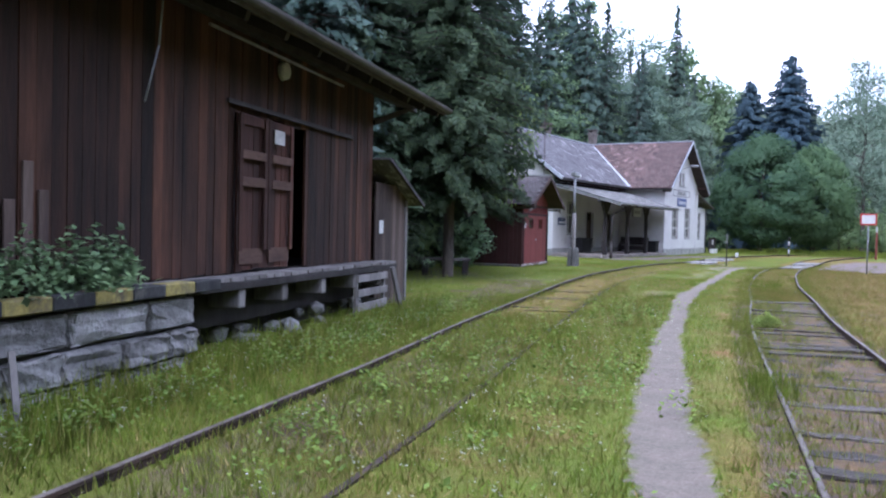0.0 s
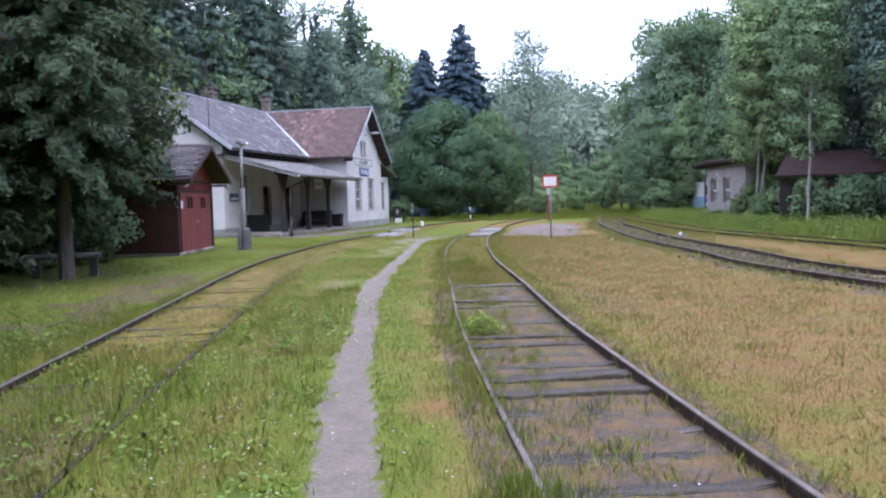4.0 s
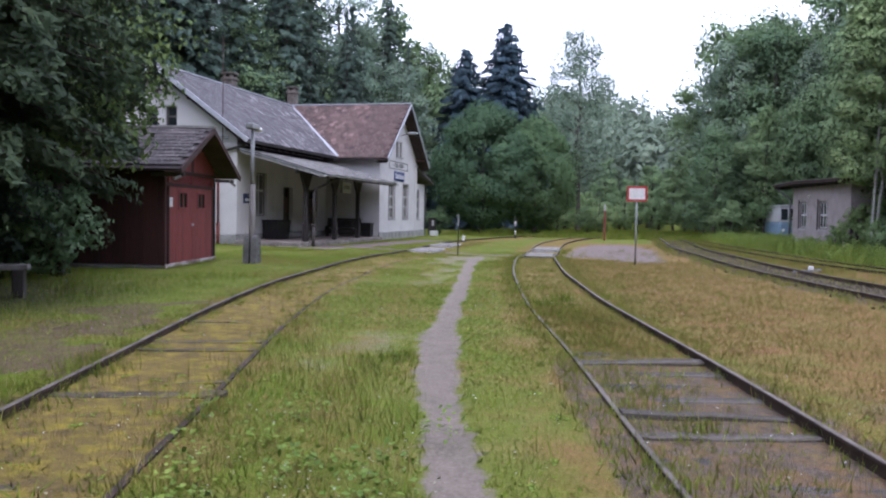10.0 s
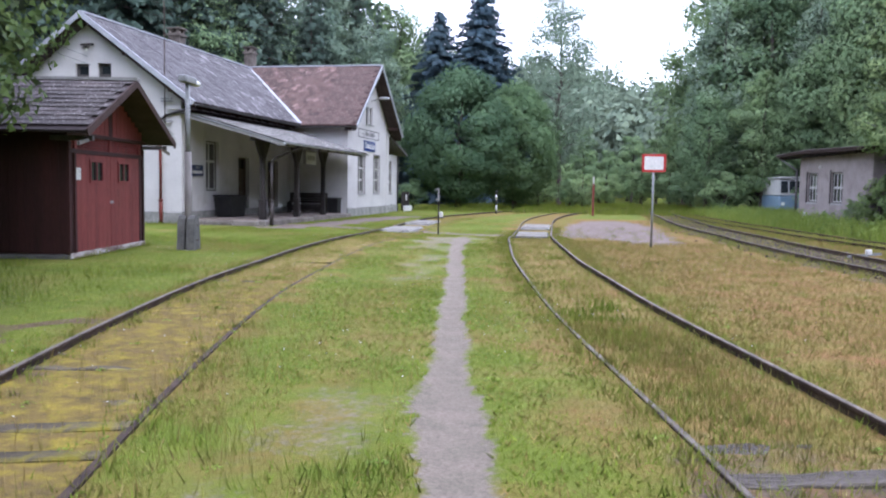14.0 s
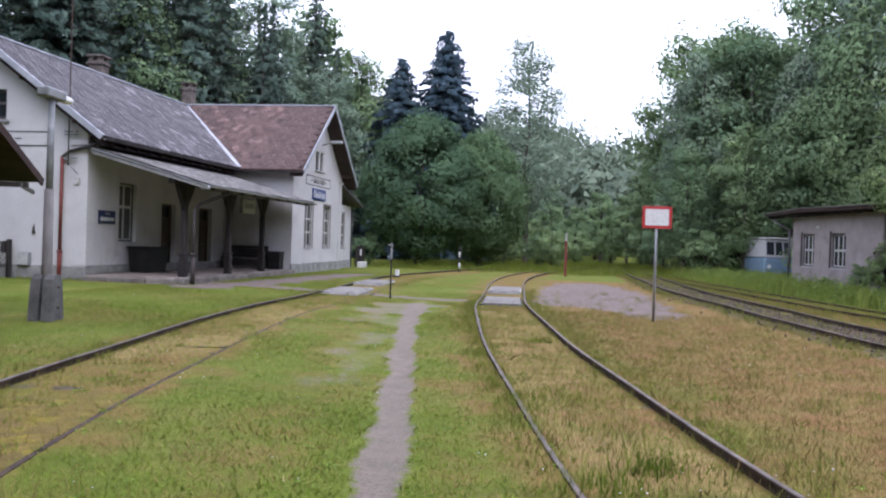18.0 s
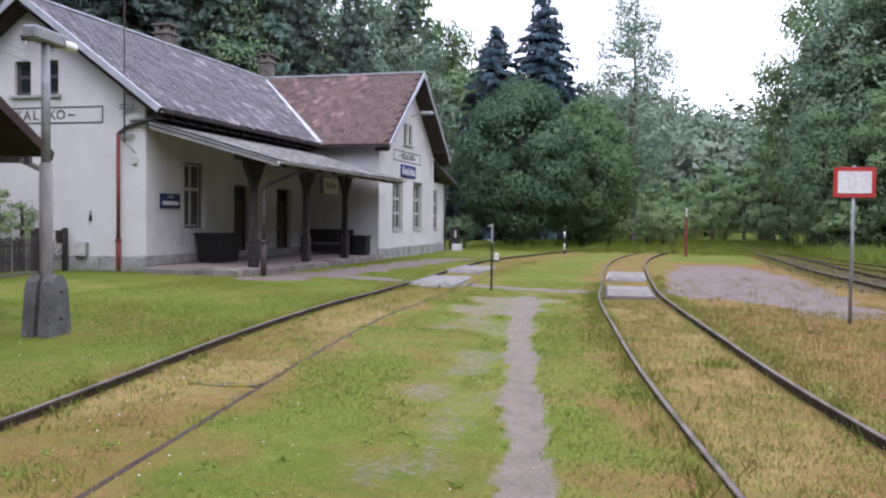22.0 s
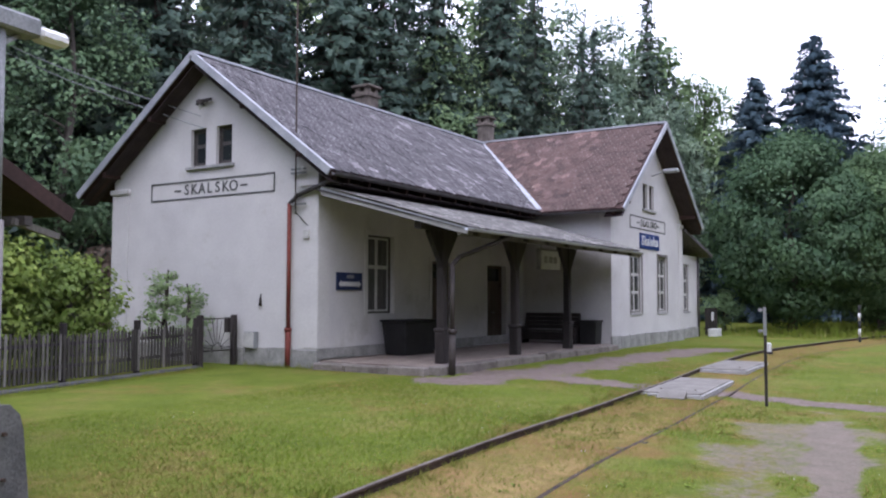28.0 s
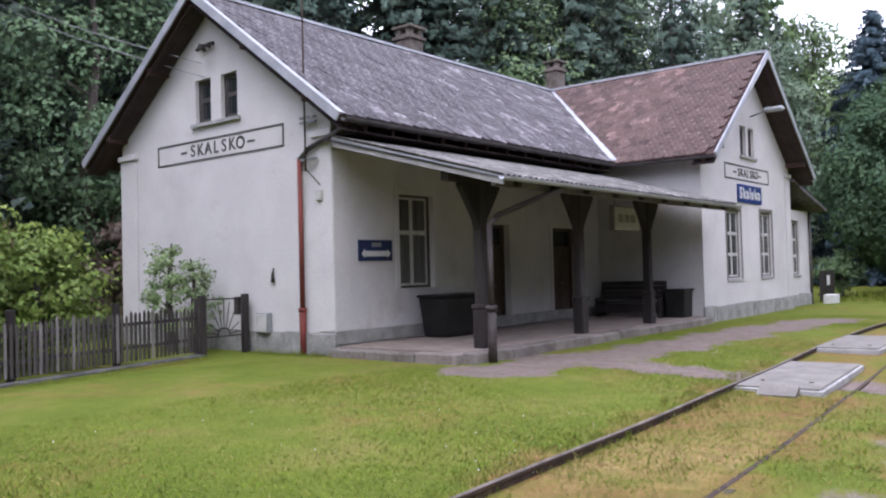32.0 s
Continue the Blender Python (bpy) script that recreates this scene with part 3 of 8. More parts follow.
a_walk = np.clip(1 - (np.minimum(dist_to(gx, gy, CROSSWALK) * 1.3, dist_to(gx, gy, PLATFORM_WALK) * 0.85) + wob * 2 - 0.55) / 0.35, 0, 1)
a_walk = np.maximum(a_walk, np.where(inside(gx + wob * 2, gy, APRON), 1.0, 0.0))
a_bare = np.where(inside(gx + wob * 4, gy + wob * 3, BARE), 0.62, 0.0)
a_bare = np.maximum(a_bare, 0.5 * np.exp(-(((gx - 21.0 + 0.25 * (gy + 29)) / 0.8) ** 2 + ((gy + 29) / 3.0) ** 2)))
a_bare = np.maximum(a_bare, 0.55 * np.clip(1 - (d_l - 0.55) / 0.3, 0, 1) * np.clip((-34 - gy) / 2, 0, 1))
between = (gx > np.interp(gy, [p[1] for p in RAIL_R], [p[0] for p in RAIL_R]) + 1.6) & (gx < np.interp(gy, [p[1] for p in RAIL_T], [p[0] for p in RAIL_T]) - 0.6)
a_dry = np.where(between & (gy < 16), 0.74 - 0.3 * np.exp(-(np.clip(d_r - 0.8, 0, 9) / 0.7) ** 2), 0.0)
east = np.interp(gy, [p[1] for p in RAIL_T], [p[0] for p in RAIL_T])
a_dry = np.maximum(a_dry, np.where((gx > east - 0.8) & (gx < np.maximum(east + 2.6, np.interp(gy, [p[1] for p in RAIL_U], [p[0] for p in RAIL_U]) + 0.9)) & (gy < 40), 0.72, 0.0))
a_dry = np.maximum(a_dry, 0.58 * np.clip(1 - (d_l - 0.7 + wob * 3) / 0.9, 0, 1) * np.clip((gy + 36) / 5, 0.35, 1))
a_dry = np.maximum(a_dry, 0.62 * np.clip(1 - (d_r - 0.9 + wob * 3) / 0.9, 0, 1))
a_dry = np.maximum(a_dry, 0.36 * np.exp(-((d_p - 1.0) / 0.7) ** 2))
blotch = np.sin(gx * 1.3 + 1.7 * np.sin(gy * 0.7)) + np.sin(gy * 1.1 + 1.3 * np.sin(gx * 0.9 + 1))
a_dry = np.maximum(a_dry, np.clip(0.11 + 0.13 * blotch, 0, 0.42))
a_field = np.where(between & (gy < 10), 0.42, 0.0)
a_hay = np.clip(1 - (d_l - 0.58) / 0.22, 0, 1) * np.clip((gy + 21) / 5, 0, 1) * (gy < 0) * 0.66
a_hay *= np.clip(0.55 + 0.35 * blotch, 0.1, 1)
a_hay = np.maximum(a_hay, 0.62 * np.clip(0.7 + 0.35 * blotch, 0.15, 1) * np.clip(1 - (d_r - 0.55) / 0.25, 0, 1) * np.clip((gy + 23) / 4, 0, 1) * (gy < 2))
a_ballast = 0.6 * np.clip(1 - (d_t - 1.1 + wob * 2) / 0.6, 0, 1) * (gy < 60)
a_moss = np.clip(1 - (d_l - 0.6) / 0.25, 0, 1) * np.clip((gy + 36) / 3, 0, 1) * np.clip((-16 - gy) / 6, 0, 1)
a_sleep = np.clip(1 - (d_r - 0.9) / 0.3, 0, 1) * np.clip((-24.6 - gy) / 3, 0, 1)
a_wood = np.clip((-10.5 - gx) / 3, 0, 1) + np.clip((gx - 31) / 3, 0, 1) + np.clip((7.6 - np.hypot(gx - 3, gy + 25)) / 2.5, 0, 1)
gz_all = ground_height(gx, gy) - 0.03 * a_path - 0.015 * a_sleep - 0.02 * a_walk
nx, ny = len(gxs), len(gys)
idx = np.arange(nx * ny).reshape(ny, nx)
quads = np.stack([idx[:-1, :-1], idx[:-1, 1:], idx[1:, 1:], idx[1:, :-1]], -1).reshape(-1, 4)
gme = bpy.data.meshes.new("ground")
gme.vertices.add(nx * ny)
gme.vertices.foreach_set("co", np.stack([gx, gy, gz_all], 1).ravel())
gme.loops.add(quads.size)
gme.loops.foreach_set("vertex_index", quads.ravel())
gme.polygons.add(len(quads))
gme.polygons.foreach_set("loop_start", np.arange(0, quads.size, 4))
gme.polygons.foreach_set("use_smooth", np.ones(len(quads), bool))
gme.update()
for nm, av in (("path", a_path), ("walk", a_walk), ("bare", a_bare), ("dry", a_dry), ("ballast", a_ballast), ("field", a_field), ("hay", a_hay), ("moss", a_moss), ("sleep", a_sleep), ("wood", np.clip(a_wood, 0, 1))):
    gme.attributes.new(nm, "FLOAT", "POINT").data.foreach_set("value", av.astype(np.float32))


def ground_material():
    m, nt, b = fresh("meadow_ground", 0.95, 0, 0.15)

    def att(n):
        a = nt.nodes.new("ShaderNodeAttribute")
        a.attribute_name = n
        return a.outputs["Fac"]

    def frayed(fac, scale, k=0.9, lo=0.35, hi=0.65):
        mth = nt.nodes.new("ShaderNodeMath")
        mth.operation = "MULTIPLY_ADD"
        nt.links.new(noise_at(nt, scale, 5, rough=0.7), mth.inputs[0])
        mth.inputs[1].default_value = k
        mth.inputs[2].default_value = -k / 2
        add = nt.nodes.new("ShaderNodeMath")
        add.operation = "ADD"
        nt.links.new(fac, add.inputs[0])
        nt.links.new(mth.outputs[0], add.inputs[1])
        mp = nt.nodes.new("ShaderNodeMapRange")
        mp.inputs["From Min"].default_value, mp.inputs["From Max"].default_value = lo, hi
        nt.links.new(add.outputs[0], mp.inputs["Value"])
        return mp.outputs[0]

    grass = ramp_of(nt, noise_at(nt, 0.55, 5, rough=0.65), [(0.22, (0.105, 0.165, 0.018)), (0.5, (0.175, 0.235, 0.03)), (0.78, (0.28, 0.258, 0.08))])
    fine = ramp_of(nt, noise_at(nt, 40, 6, rough=0.75), [(0.28, (0.52, 0.52, 0.49)), (0.72, (1.04, 1.02, 1.0))])
    straw = ramp_of(nt, noise_at(nt, 1.1, 6, rough=0.7), [(0.25, (0.17, 0.165, 0.05)), (0.42, (0.31, 0.21, 0.078)), (0.58, (0.29, 0.165, 0.068)), (0.78, (0.215, 0.115, 0.058))])
    dirt = ramp_of(nt, noise_at(nt, 26, 6, rough=0.75), [(0.3, (0.225, 0.2, 0.165)), (0.7, (0.335, 0.302, 0.25))])
    tarmac = ramp_of(nt, noise_at(nt, 3, 6, rough=0.7), [(0.3, (0.21, 0.175, 0.155)), (0.7, (0.315, 0.27, 0.245))])
    soil = ramp_of(nt, noise_at(nt, 2.5, 6, rough=0.75), [(0.3, (0.12, 0.09, 0.058)), (0.55, (0.19, 0.148, 0.088)), (0.72, (0.17, 0.19, 0.05))])
    stones = ramp_of(nt, noise_at(nt, 18, 5, rough=0.8), [(0.35, (0.095, 0.075, 0.058)), (0.7, (0.23, 0.19, 0.155))])
    moss = ramp_of(nt, noise_at(nt, 4, 6, rough=0.7), [(0.3, (0.13, 0.1, 0.06)), (0.48, (0.24, 0.185, 0.06)), (0.66, (0.4, 0.335, 0.055))])
    duff = ramp_of(nt, noise_at(nt, 2, 5), [(0.3, (0.045, 0.045, 0.025)), (0.7, (0.1, 0.11, 0.045))])
    c = mixed(nt, frayed(att("dry"), 1.3, 1.3, 0.2, 0.8), grass, straw)
    c = mixed(nt, frayed(att("field"), 0.9, 1.6, 0.62, 0.82), c, mixed(nt, ramp_of(nt, noise_at(nt, 14, 4, rough=0.7), [(0.4, (0, 0, 0)), (0.62, (1, 1, 1))]), soil, dirt))
    hay = ramp_of(nt, noise_at(nt, 3.0, 6, rough=0.7), [(0.3, (0.29, 0.21, 0.085)), (0.5, (0.41, 0.315, 0.125)), (0.7, (0.33, 0.3, 0.09))])
    c = mixed(nt, frayed(att("hay"), 2.2, 1.1, 0.3, 0.7), c, hay)
    c = mixed(nt, frayed(att("moss"), 2.0, 1.4, 0.25, 0.8), c, moss)
    c = mixed(nt, frayed(att("sleep"), 2.5), c, mixed(nt, ramp_of(nt, noise_at(nt, 3.5, 5, rough=0.7), [(0.43, (0, 0, 0)), (0.6, (1, 1, 1))]), stones, mixed(nt, 0.55, straw, soil)))
    c = mixed(nt, frayed(att("bare"), 1.2), c, soil)
    c = mixed(nt, frayed(att("ballast"), 3.0), c, stones)
    c = mixed(nt, att("wood"), c, duff)
    c = mixed(nt, frayed(att("walk"), 3.0), c, tarmac)
    c = mixed(nt, frayed(att("path"), 11.0, 1.1), c, dirt)
    c = mixed(nt, 1.0, c, ramp_of(nt, noise_at(nt, 3.2, 4, rough=0.65), [(0.3, (0.84, 0.88, 0.82)), (0.7, (1.14, 1.1, 1.1))]), "MULTIPLY")
    c = mixed(nt, 1.0, mixed(nt, 1.0, c, fine, "MULTIPLY"), (0.82, 0.78, 0.81), "MULTIPLY")
    nt.links.new(c, b.inputs["Base Color"])
    bumped(nt, b, noise_at(nt, 45, 6, rough=0.8), 0.5, 0.02)
    return m


gme.materials.append(ground_material())
tagged(new("ground", gme), "mown yellow-green grass with dry patches and bare soil", "ground", kind="structure")


# ---- tracks ----
def sweep(bm, line, outline, zoff=0.0, wobble=0.0):
    p = np.array(line)
    d = np.gradient(p, axis=0)
    d /= np.hypot(d[:, 0], d[:, 1])[:, None]
    rings = []
    for (x, y), (dx, dy) in zip(p, d):
        z = gz(x, y) + (zoff(y) if callable(zoff) else zoff)
        rings.append([bm.verts.new((x + dy * u, y - dx * u, z + v)) for u, v in outline])
    n = len(outline)
    for a, b in zip(rings, rings[1:]):
        for i in range(n):
            bm.faces.new((a[i], a[(i + 1) % n], b[(i + 1) % n], b[i]))
    bm.faces.new(rings[0][::-1])
    bm.faces.new(rings[-1])
    bmesh.ops.recalc_face_normals(bm, faces=bm.faces)
    return bm


RAIL_BODY = [(-0.06, -0.05), (0.06, -0.05), (0.06, -0.03), (0.012, -0.015), (0.012, 0.085), (0.027, 0.095), (0.027, 0.122), (-0.027, 0.122), (-0.027, 0.095), (-0.012, 0.085), (-0.012, -0.015), (-0.06, -0.03)]
RAIL_HEAD = [(-0.022, 0.1225), (0.022, 0.1225), (0.018, 0.127), (-0.018, 0.127)]


def track(label, line, zoffs=(0.0, 0.0), tops=(True, True)):
    t = thing("railway_track", label, "railway track", "station tracks")
    for off, zoff, top in zip((0.0, GAUGE), zoffs, tops):
        r = part("rail", sweep(bmesh.new(), beside(line, off), RAIL_BODY, zoff), RUST, t)
        if top:
            part("rail_head", sweep(bmesh.new(), beside(line, off), RAIL_HEAD, zoff), RAILTOP, r, "worn brighter rail head")
    return t


track_l = track("rusty rails sunk in yellow mossy grass before the station", RAIL_L, (-0.035, lambda y: -0.1 - 0.02 * min(1.0, max(0.0, (y + 24) / 4))), (True, False))
track_r = track("rusty curved rails with grey weathered wooden sleepers in grass", RAIL_R, (lambda y: -0.108 + 0.04 * min(1.0, max(0.0, (y + 19) / 6)), -0.03))
track_t = track("rusty running rails on dark stone ballast", RAIL_T, (0.0, 0.0))
track("overgrown siding rails beside the ballasted track", RAIL_U, (-0.03, -0.05), (False, False))


def sleeper_mesh(name, seed, mat, n=9, half=0.7):
    rnd = random.Random(seed)
    bm = bmesh.new()
    rings = []
    for i in range(n):
        u = -half + (2 * half + 0.06 * ((seed * 7) % 3)) * i / (n - 1)
        w = 0.105 + 0.008 * math.sin(seed + 2.1 * i) + rnd.uniform(-0.014, 0.01) - (0.02 if i in (0, n - 1) else 0)
        z = 0.055 + rnd.uniform(-0.012, 0.008) - 0.03 * (seed % 3 == 1) * i / n
        rings.append([bm.verts.new((u, sgn * w + rnd.uniform(-0.008, 0.008), zz)) for sgn, zz in ((-1, -0.1), (1, -0.1), (1, z - 0.012), (0.8, z), (-0.8, z), (-1, z - 0.012))])
    for a, b in zip(rings, rings[1:]):
        for i in range(6):
            bm.faces.new((a[i], a[(i + 1) % 6], b[(i + 1) % 6], b[i]))
    bm.faces.new(rings[0][::-1])
    bm.faces.new(rings[-1])
    bmesh.ops.recalc_face_normals(bm, faces=bm.faces)
    me = bpy.data.meshes.new(name)
    bm.to_mesh(me)
    bm.free()
    me.materials.append(mat)
    return me


def lay_sleepers(parent, line, y0, y1, meshes, dz, seed, step=0.62, odd=0.1):
    rnd = random.Random(seed)
    p = np.array(beside(line, GAUGE / 2))
    s = np.r_[0, np.cumsum(np.hypot(*np.diff(p, axis=0).T))]
    for k in np.arange(0, s[-1], step):
        x, y = np.interp(k, s, p[:, 0]), np.interp(k, s, p[:, 1])
        if not y0 < y < y1:
            continue
        if rnd.random() < odd:
            continue
        x2, y2 = np.interp(k + 0.3, s, p[:, 0]), np.interp(k + 0.3, s, p[:, 1])
        ang = math.degrees(math.atan2(y2 - y, x2 - x)) - 90
        m = pose(x, y, gz(x, y) + dz + rnd.uniform(-0.05, 0.012), rnd.uniform(-5, 5), rnd.uniform(-2.2, 1.2), ang + rnd.uniform(-3.5, 3.5))
        share("sleeper", rnd.choice(meshes), parent, m)


grey_sleepers = [sleeper_mesh("sleeper", i, SLEEPER) for i in range(9)]
moss_sleepers = [sleeper_mesh("mossy_sleeper", 20 + i, SLEEPER_MOSS) for i in range(4)]
lay_sleepers(track_r, RAIL_R, -46, -25.2, grey_sleepers, -0.036, 3)
lay_sleepers(track_r, RAIL_R, -25.2, -9, moss_sleepers, -0.075, 4)
lay_sleepers(track_l, RAIL_L, -36, -18, moss_sleepers, -0.045, 5)
lay_sleepers(track_l, RAIL_L, -18, -12, moss_sleepers, -0.062, 5)
lay_sleepers(track_l, RAIL_L, -12, -1, moss_sleepers, -0.068, 8)
lay_sleepers(track_t, RAIL_T, -40, 34, moss_sleepers, -0.04, 6)


# loose ballast stones along the running track
rb_ = np.random.RandomState(71)
nb = 6000
pb = np.array(beside(RAIL_T, GAUGE / 2))
pb = pb[(pb[:, 1] > -34) & (pb[:, 1] < 24)]
kb = rb_.uniform(0, len(pb) - 1, nb)
bx = np.interp(kb, np.arange(len(pb)), pb[:, 0]) + rb_.normal(size=nb) * 0.5
by = np.interp(kb, np.arange(len(pb)), pb[:, 1]) + rb_.normal(size=nb) * 0.2
octa = np.array([(1, 0, 0), (0, 1, 0), (-1, 0, 0), (0, -1, 0), (0, 0, 1), (0, 0, -0.6)], float)
tris = np.array([(0, 1, 4), (1, 2, 4), (2, 3, 4), (3, 0, 4), (1, 0, 5), (2, 1, 5), (3, 2, 5), (0, 3, 5)])
bv = octa[None] * rb_.uniform(0.02, 0.05, (nb, 1, 1)) * rb_.uniform(0.6, 1.3, (nb, 6, 1))
ba = rb_.uniform(0, 6.283, nb)
bv = np.stack([bv[..., 0] * np.cos(ba)[:, None] - bv[..., 1] * np.sin(ba)[:, None], bv[..., 0] * np.sin(ba)[:, None] + bv[..., 1] * np.cos(ba)[:, None], bv[..., 2]], -1)
bv += np.stack([bx, by, ground_height(bx, by) + 0.015], 1)[:, None, :]
bm_ = bpy.data.meshes.new("ballast_stones")
bm_.from_pydata(bv.reshape(-1, 3).tolist(), [], (tris[None] + 6 * np.arange(nb)[:, None, None]).reshape(-1, 3).tolist())
bm_.materials.append(BALLAST)
tagged(new("ballast_stones", bm_), "dark angular ballast stones along the running track", "gravel", kind="stuff")


def crossing_slab(x, y, rz, lx, ly, z, label, split=False):
    t = thing("crossing_slab", label, "concrete slab", "level crossing slabs", (x, y, z), rz)
    if split:
        for a, b in ((-ly / 2, -0.04), (0.04, ly / 2)):
            part("slab_plate", boxbm(-lx / 2, a, -0.08, lx / 2, b, 0.03, 0.012), SLAB, t)
    else:
        part("slab_plate", boxbm(-lx / 2, -ly / 2, -0.08, lx / 2, ly / 2, 0.03, 0.012), SLAB, t)
    part("slab_frame", boxbm(-lx / 2 - 0.05, -ly / 2 - 0.05, -0.1, lx / 2 + 0.05, ly / 2 + 0.05, 0.0, 0.01), CONCRETE if not split else DARKWOOD, t)
    for k in (-1, 1):
        part("lifting_eye", tube(bmesh.new(), (k * lx * 0.3, -ly * 0.32, 0.03), (k * lx * 0.3, -ly * 0.32, 0.038), 0.03, n=10), RUST, t)
    if split:
        part("end_timber", boxbm(-lx / 2 - 0.12, -ly / 2 - 0.32, -0.14, lx / 2 + 0.12, -ly / 2 - 0.07, 0.0, 0.02), DARKWOOD, t, "dark tarred end timber")
    return t


crossing_slab(8.95, 1.2, 4, 1.1, 3.2, gz(8.9, 1.2) + 0.07, "pale concrete crossing slab with an angled lip between the rails")
crossing_slab(8.6, 6.4, 2, 1.1, 2.9, gz(8.6, 6.4) + 0.07, "pale concrete crossing slab laid between the rails")
crossing_slab(14.33, -0.4, 4.5, 1.1, 3.2, gz(14.3, -0.4) + 0.06, "pale concrete crossing slab on dark sleepers", True)
crossing_slab(13.93, 5.7, 3, 1.1, 3.2, gz(13.9, 5.7) + 0.06, "pale concrete crossing slab in the curved track")
lip = thing("crossing_ramp", "small sloping concrete lip at the crossing slab", "concrete slab", at=(9.15, -0.75, gz(9.1, -0.7)), rz=4)
part("lip_wedge", prism(bmesh.new(), [(-0.25, 0, -0.05), (-0.25, 0.28, -0.05), (-0.25, 0.28, 0.13), (-0.25, 0.0, 0.02)], (0.5, 0, 0)), SLAB, lip)


# ---- station house ----
HX0, HX1, RIDGE_X, EAVE_X, EAVE_Z, RIDGE_Z, VERGE_Y = -8.1, 0.0, -4.08, 0.87, 4.86, 8.47, -0.6
WX, WY0, WY1, WRY, WEZ, WRZ, WVX = 3.33, 11.43, 19.75, 15.65, 4.8, 8.52, 4.03
WEY0, WEY1 = 10.84, 20.5
house = thing("station_house", "whitewashed railway station house with slate and red shingle roofs", "station building")


def wall_with_holes(name, u0, u1, z0, z1, holes, place, thick, material, parent, gable=None):
    """A wall in u and z with holes cut through, laid by place(u, z, depth). gable: (u, z) of its peak."""
    us = sorted({u0, u1, *[h[0] for h in holes], *[h[1] for h in holes]})
    zs = sorted({z0, z1, *[h[2] for h in holes if h[2] < z1], *[h[3] for h in holes if h[3] < z1]})
    bm = bmesh.new()
    lower = [h for h in holes if h[2] < z1]

    def quad(a, b, c, d):
        f = [bm.verts.new(place(*p, 0.0)) for p in (a, b, c, d)]
        g = [bm.verts.new(place(*p, thick)) for p in (a, b, c, d)]
        bm.faces.new(f)
        bm.faces.new(g[::-1])
        for i in range(4):
            bm.faces.new((f[i], g[i], g[(i + 1) % 4], f[(i + 1) % 4]))

    for a, b in zip(us, us[1:]):
        for c, d in zip(zs, zs[1:]):
            mu, mz = (a + b) / 2, (c + d) / 2
            if not any(h[0] < mu < h[1] and h[2] < mz < h[3] for h in lower):
                quad((a, c), (b, c), (b, d), (a, d))
    if gable:
        gu, gzz = gable
        attic = [h for h in holes if h[2] >= z1]

        def top(u):
            return z1 + (gzz - z1) * (1 - abs(u - gu) / (gu - u0 if u < gu else u1 - gu))

        cuts = sorted({u0, u1, gu, *[v for h in attic for v in h[:2]]})
        for a, b in zip(cuts, cuts[1:]):
            hole = [h for h in attic if h[0] <= a + 1e-6 and b <= h[1] + 1e-6]
            if hole:
                quad((a, z1), (b, z1), (b, hole[0][2]), (a, hole[0][2]))
                quad((a, hole[0][3]), (b, hole[0][3]), (b, top(b)), (a, top(a)))
            else:
                quad((a, z1), (b, z1), (b, top(b)), (a, top(a)))
    bmesh.ops.remove_doubles(bm, verts=bm.verts, dist=0.0005)
    bmesh.ops.recalc_face_normals(bm, faces=bm.faces)
    return part(name, bm, material, parent)


def window(parent, u0, u1, z0, z1, place, panes, frame_mat, sill=True, dark=WINDARK, name="window", glass=GLASS):
    """A casement set back in its opening: outer frame, sashes, bars, panes, sill. panes: columns and row heights."""
    w = new(name)
    w.parent = parent
    cols, rows = panes

    def bar(nm, a, b, c, d, d0, d1, mat):
        bm = bmesh.new()
        f = [bm.verts.new(place(u, z, dd)) for dd in (d0, d1) for u, z in ((a, c), (b, c), (b, d), (a, d))]
        for q in ((0, 1, 2, 3), (7, 6, 5, 4), (0, 4, 5, 1), (1, 5, 6, 2), (2, 6, 7, 3), (3, 7, 4, 0)):
            bm.faces.new([f[i] for i in q])
        bmesh.ops.recalc_face_normals(bm, faces=bm.faces)
        return part(nm, bm, mat, w)

    e, s = 0.055, 0.05
    for a, b, c, d in ((u0, u0 + e, z0, z1), (u1 - e, u1, z0, z1), (u0 + e, u1 - e, z0, z0 + e), (u0 + e, u1 - e, z1 - e, z1)):
        bar("window_frame", a, b, c, d, 0.0, 0.12, dark)
    cw = (u1 - u0 - 2 * e) / cols
    zz = z0 + e
    for k, r in enumerate(rows):
        h = (z1 - z0 - 2 * e) * r
        for i in range(cols):
            a, b = u0 + e + i * cw, u0 + e + (i + 1) * cw
            for p, q, x, y in ((a + 0.006, a + s, zz, zz + h), (b - s, b - 0.006, zz, zz + h), (a + s, b - s, zz, zz + s), (a + s, b - s, zz + h - s, zz + h)):
                bar("sash_bar", p, q, x, y, 0.035, 0.085, frame_mat)
            bar("pane", a + s, b - s, zz + s, zz + h - s, 0.055, 0.063, glass)
        zz += h
    if sill:
        bar("window_sill", u0 - 0.08, u1 + 0.08, z0 - 0.09, z0 - 0.015, -0.09, 0.0, CONCRETE)
    return w


def on_gable(u, z, d):
    return (u, 0.0 + d, z)


def on_front(u, z, d):
    return (0.0 - d, u, z)


def on_wing(u, z, d):
    return (WX - d, u, z)


slope = (RIDGE_Z - EAVE_Z) / (EAVE_X - RIDGE_X)
gable_holes = [(-4.73, -4.12, 5.46, 6.52), (-3.71, -3.1, 5.46, 6.52)]
wall_with_holes("wall_gable_end", HX0, HX1, 0.0, 5.3, gable_holes, on_gable, 0.4, PLASTER, house, (RIDGE_X, RIDGE_Z - 0.18))
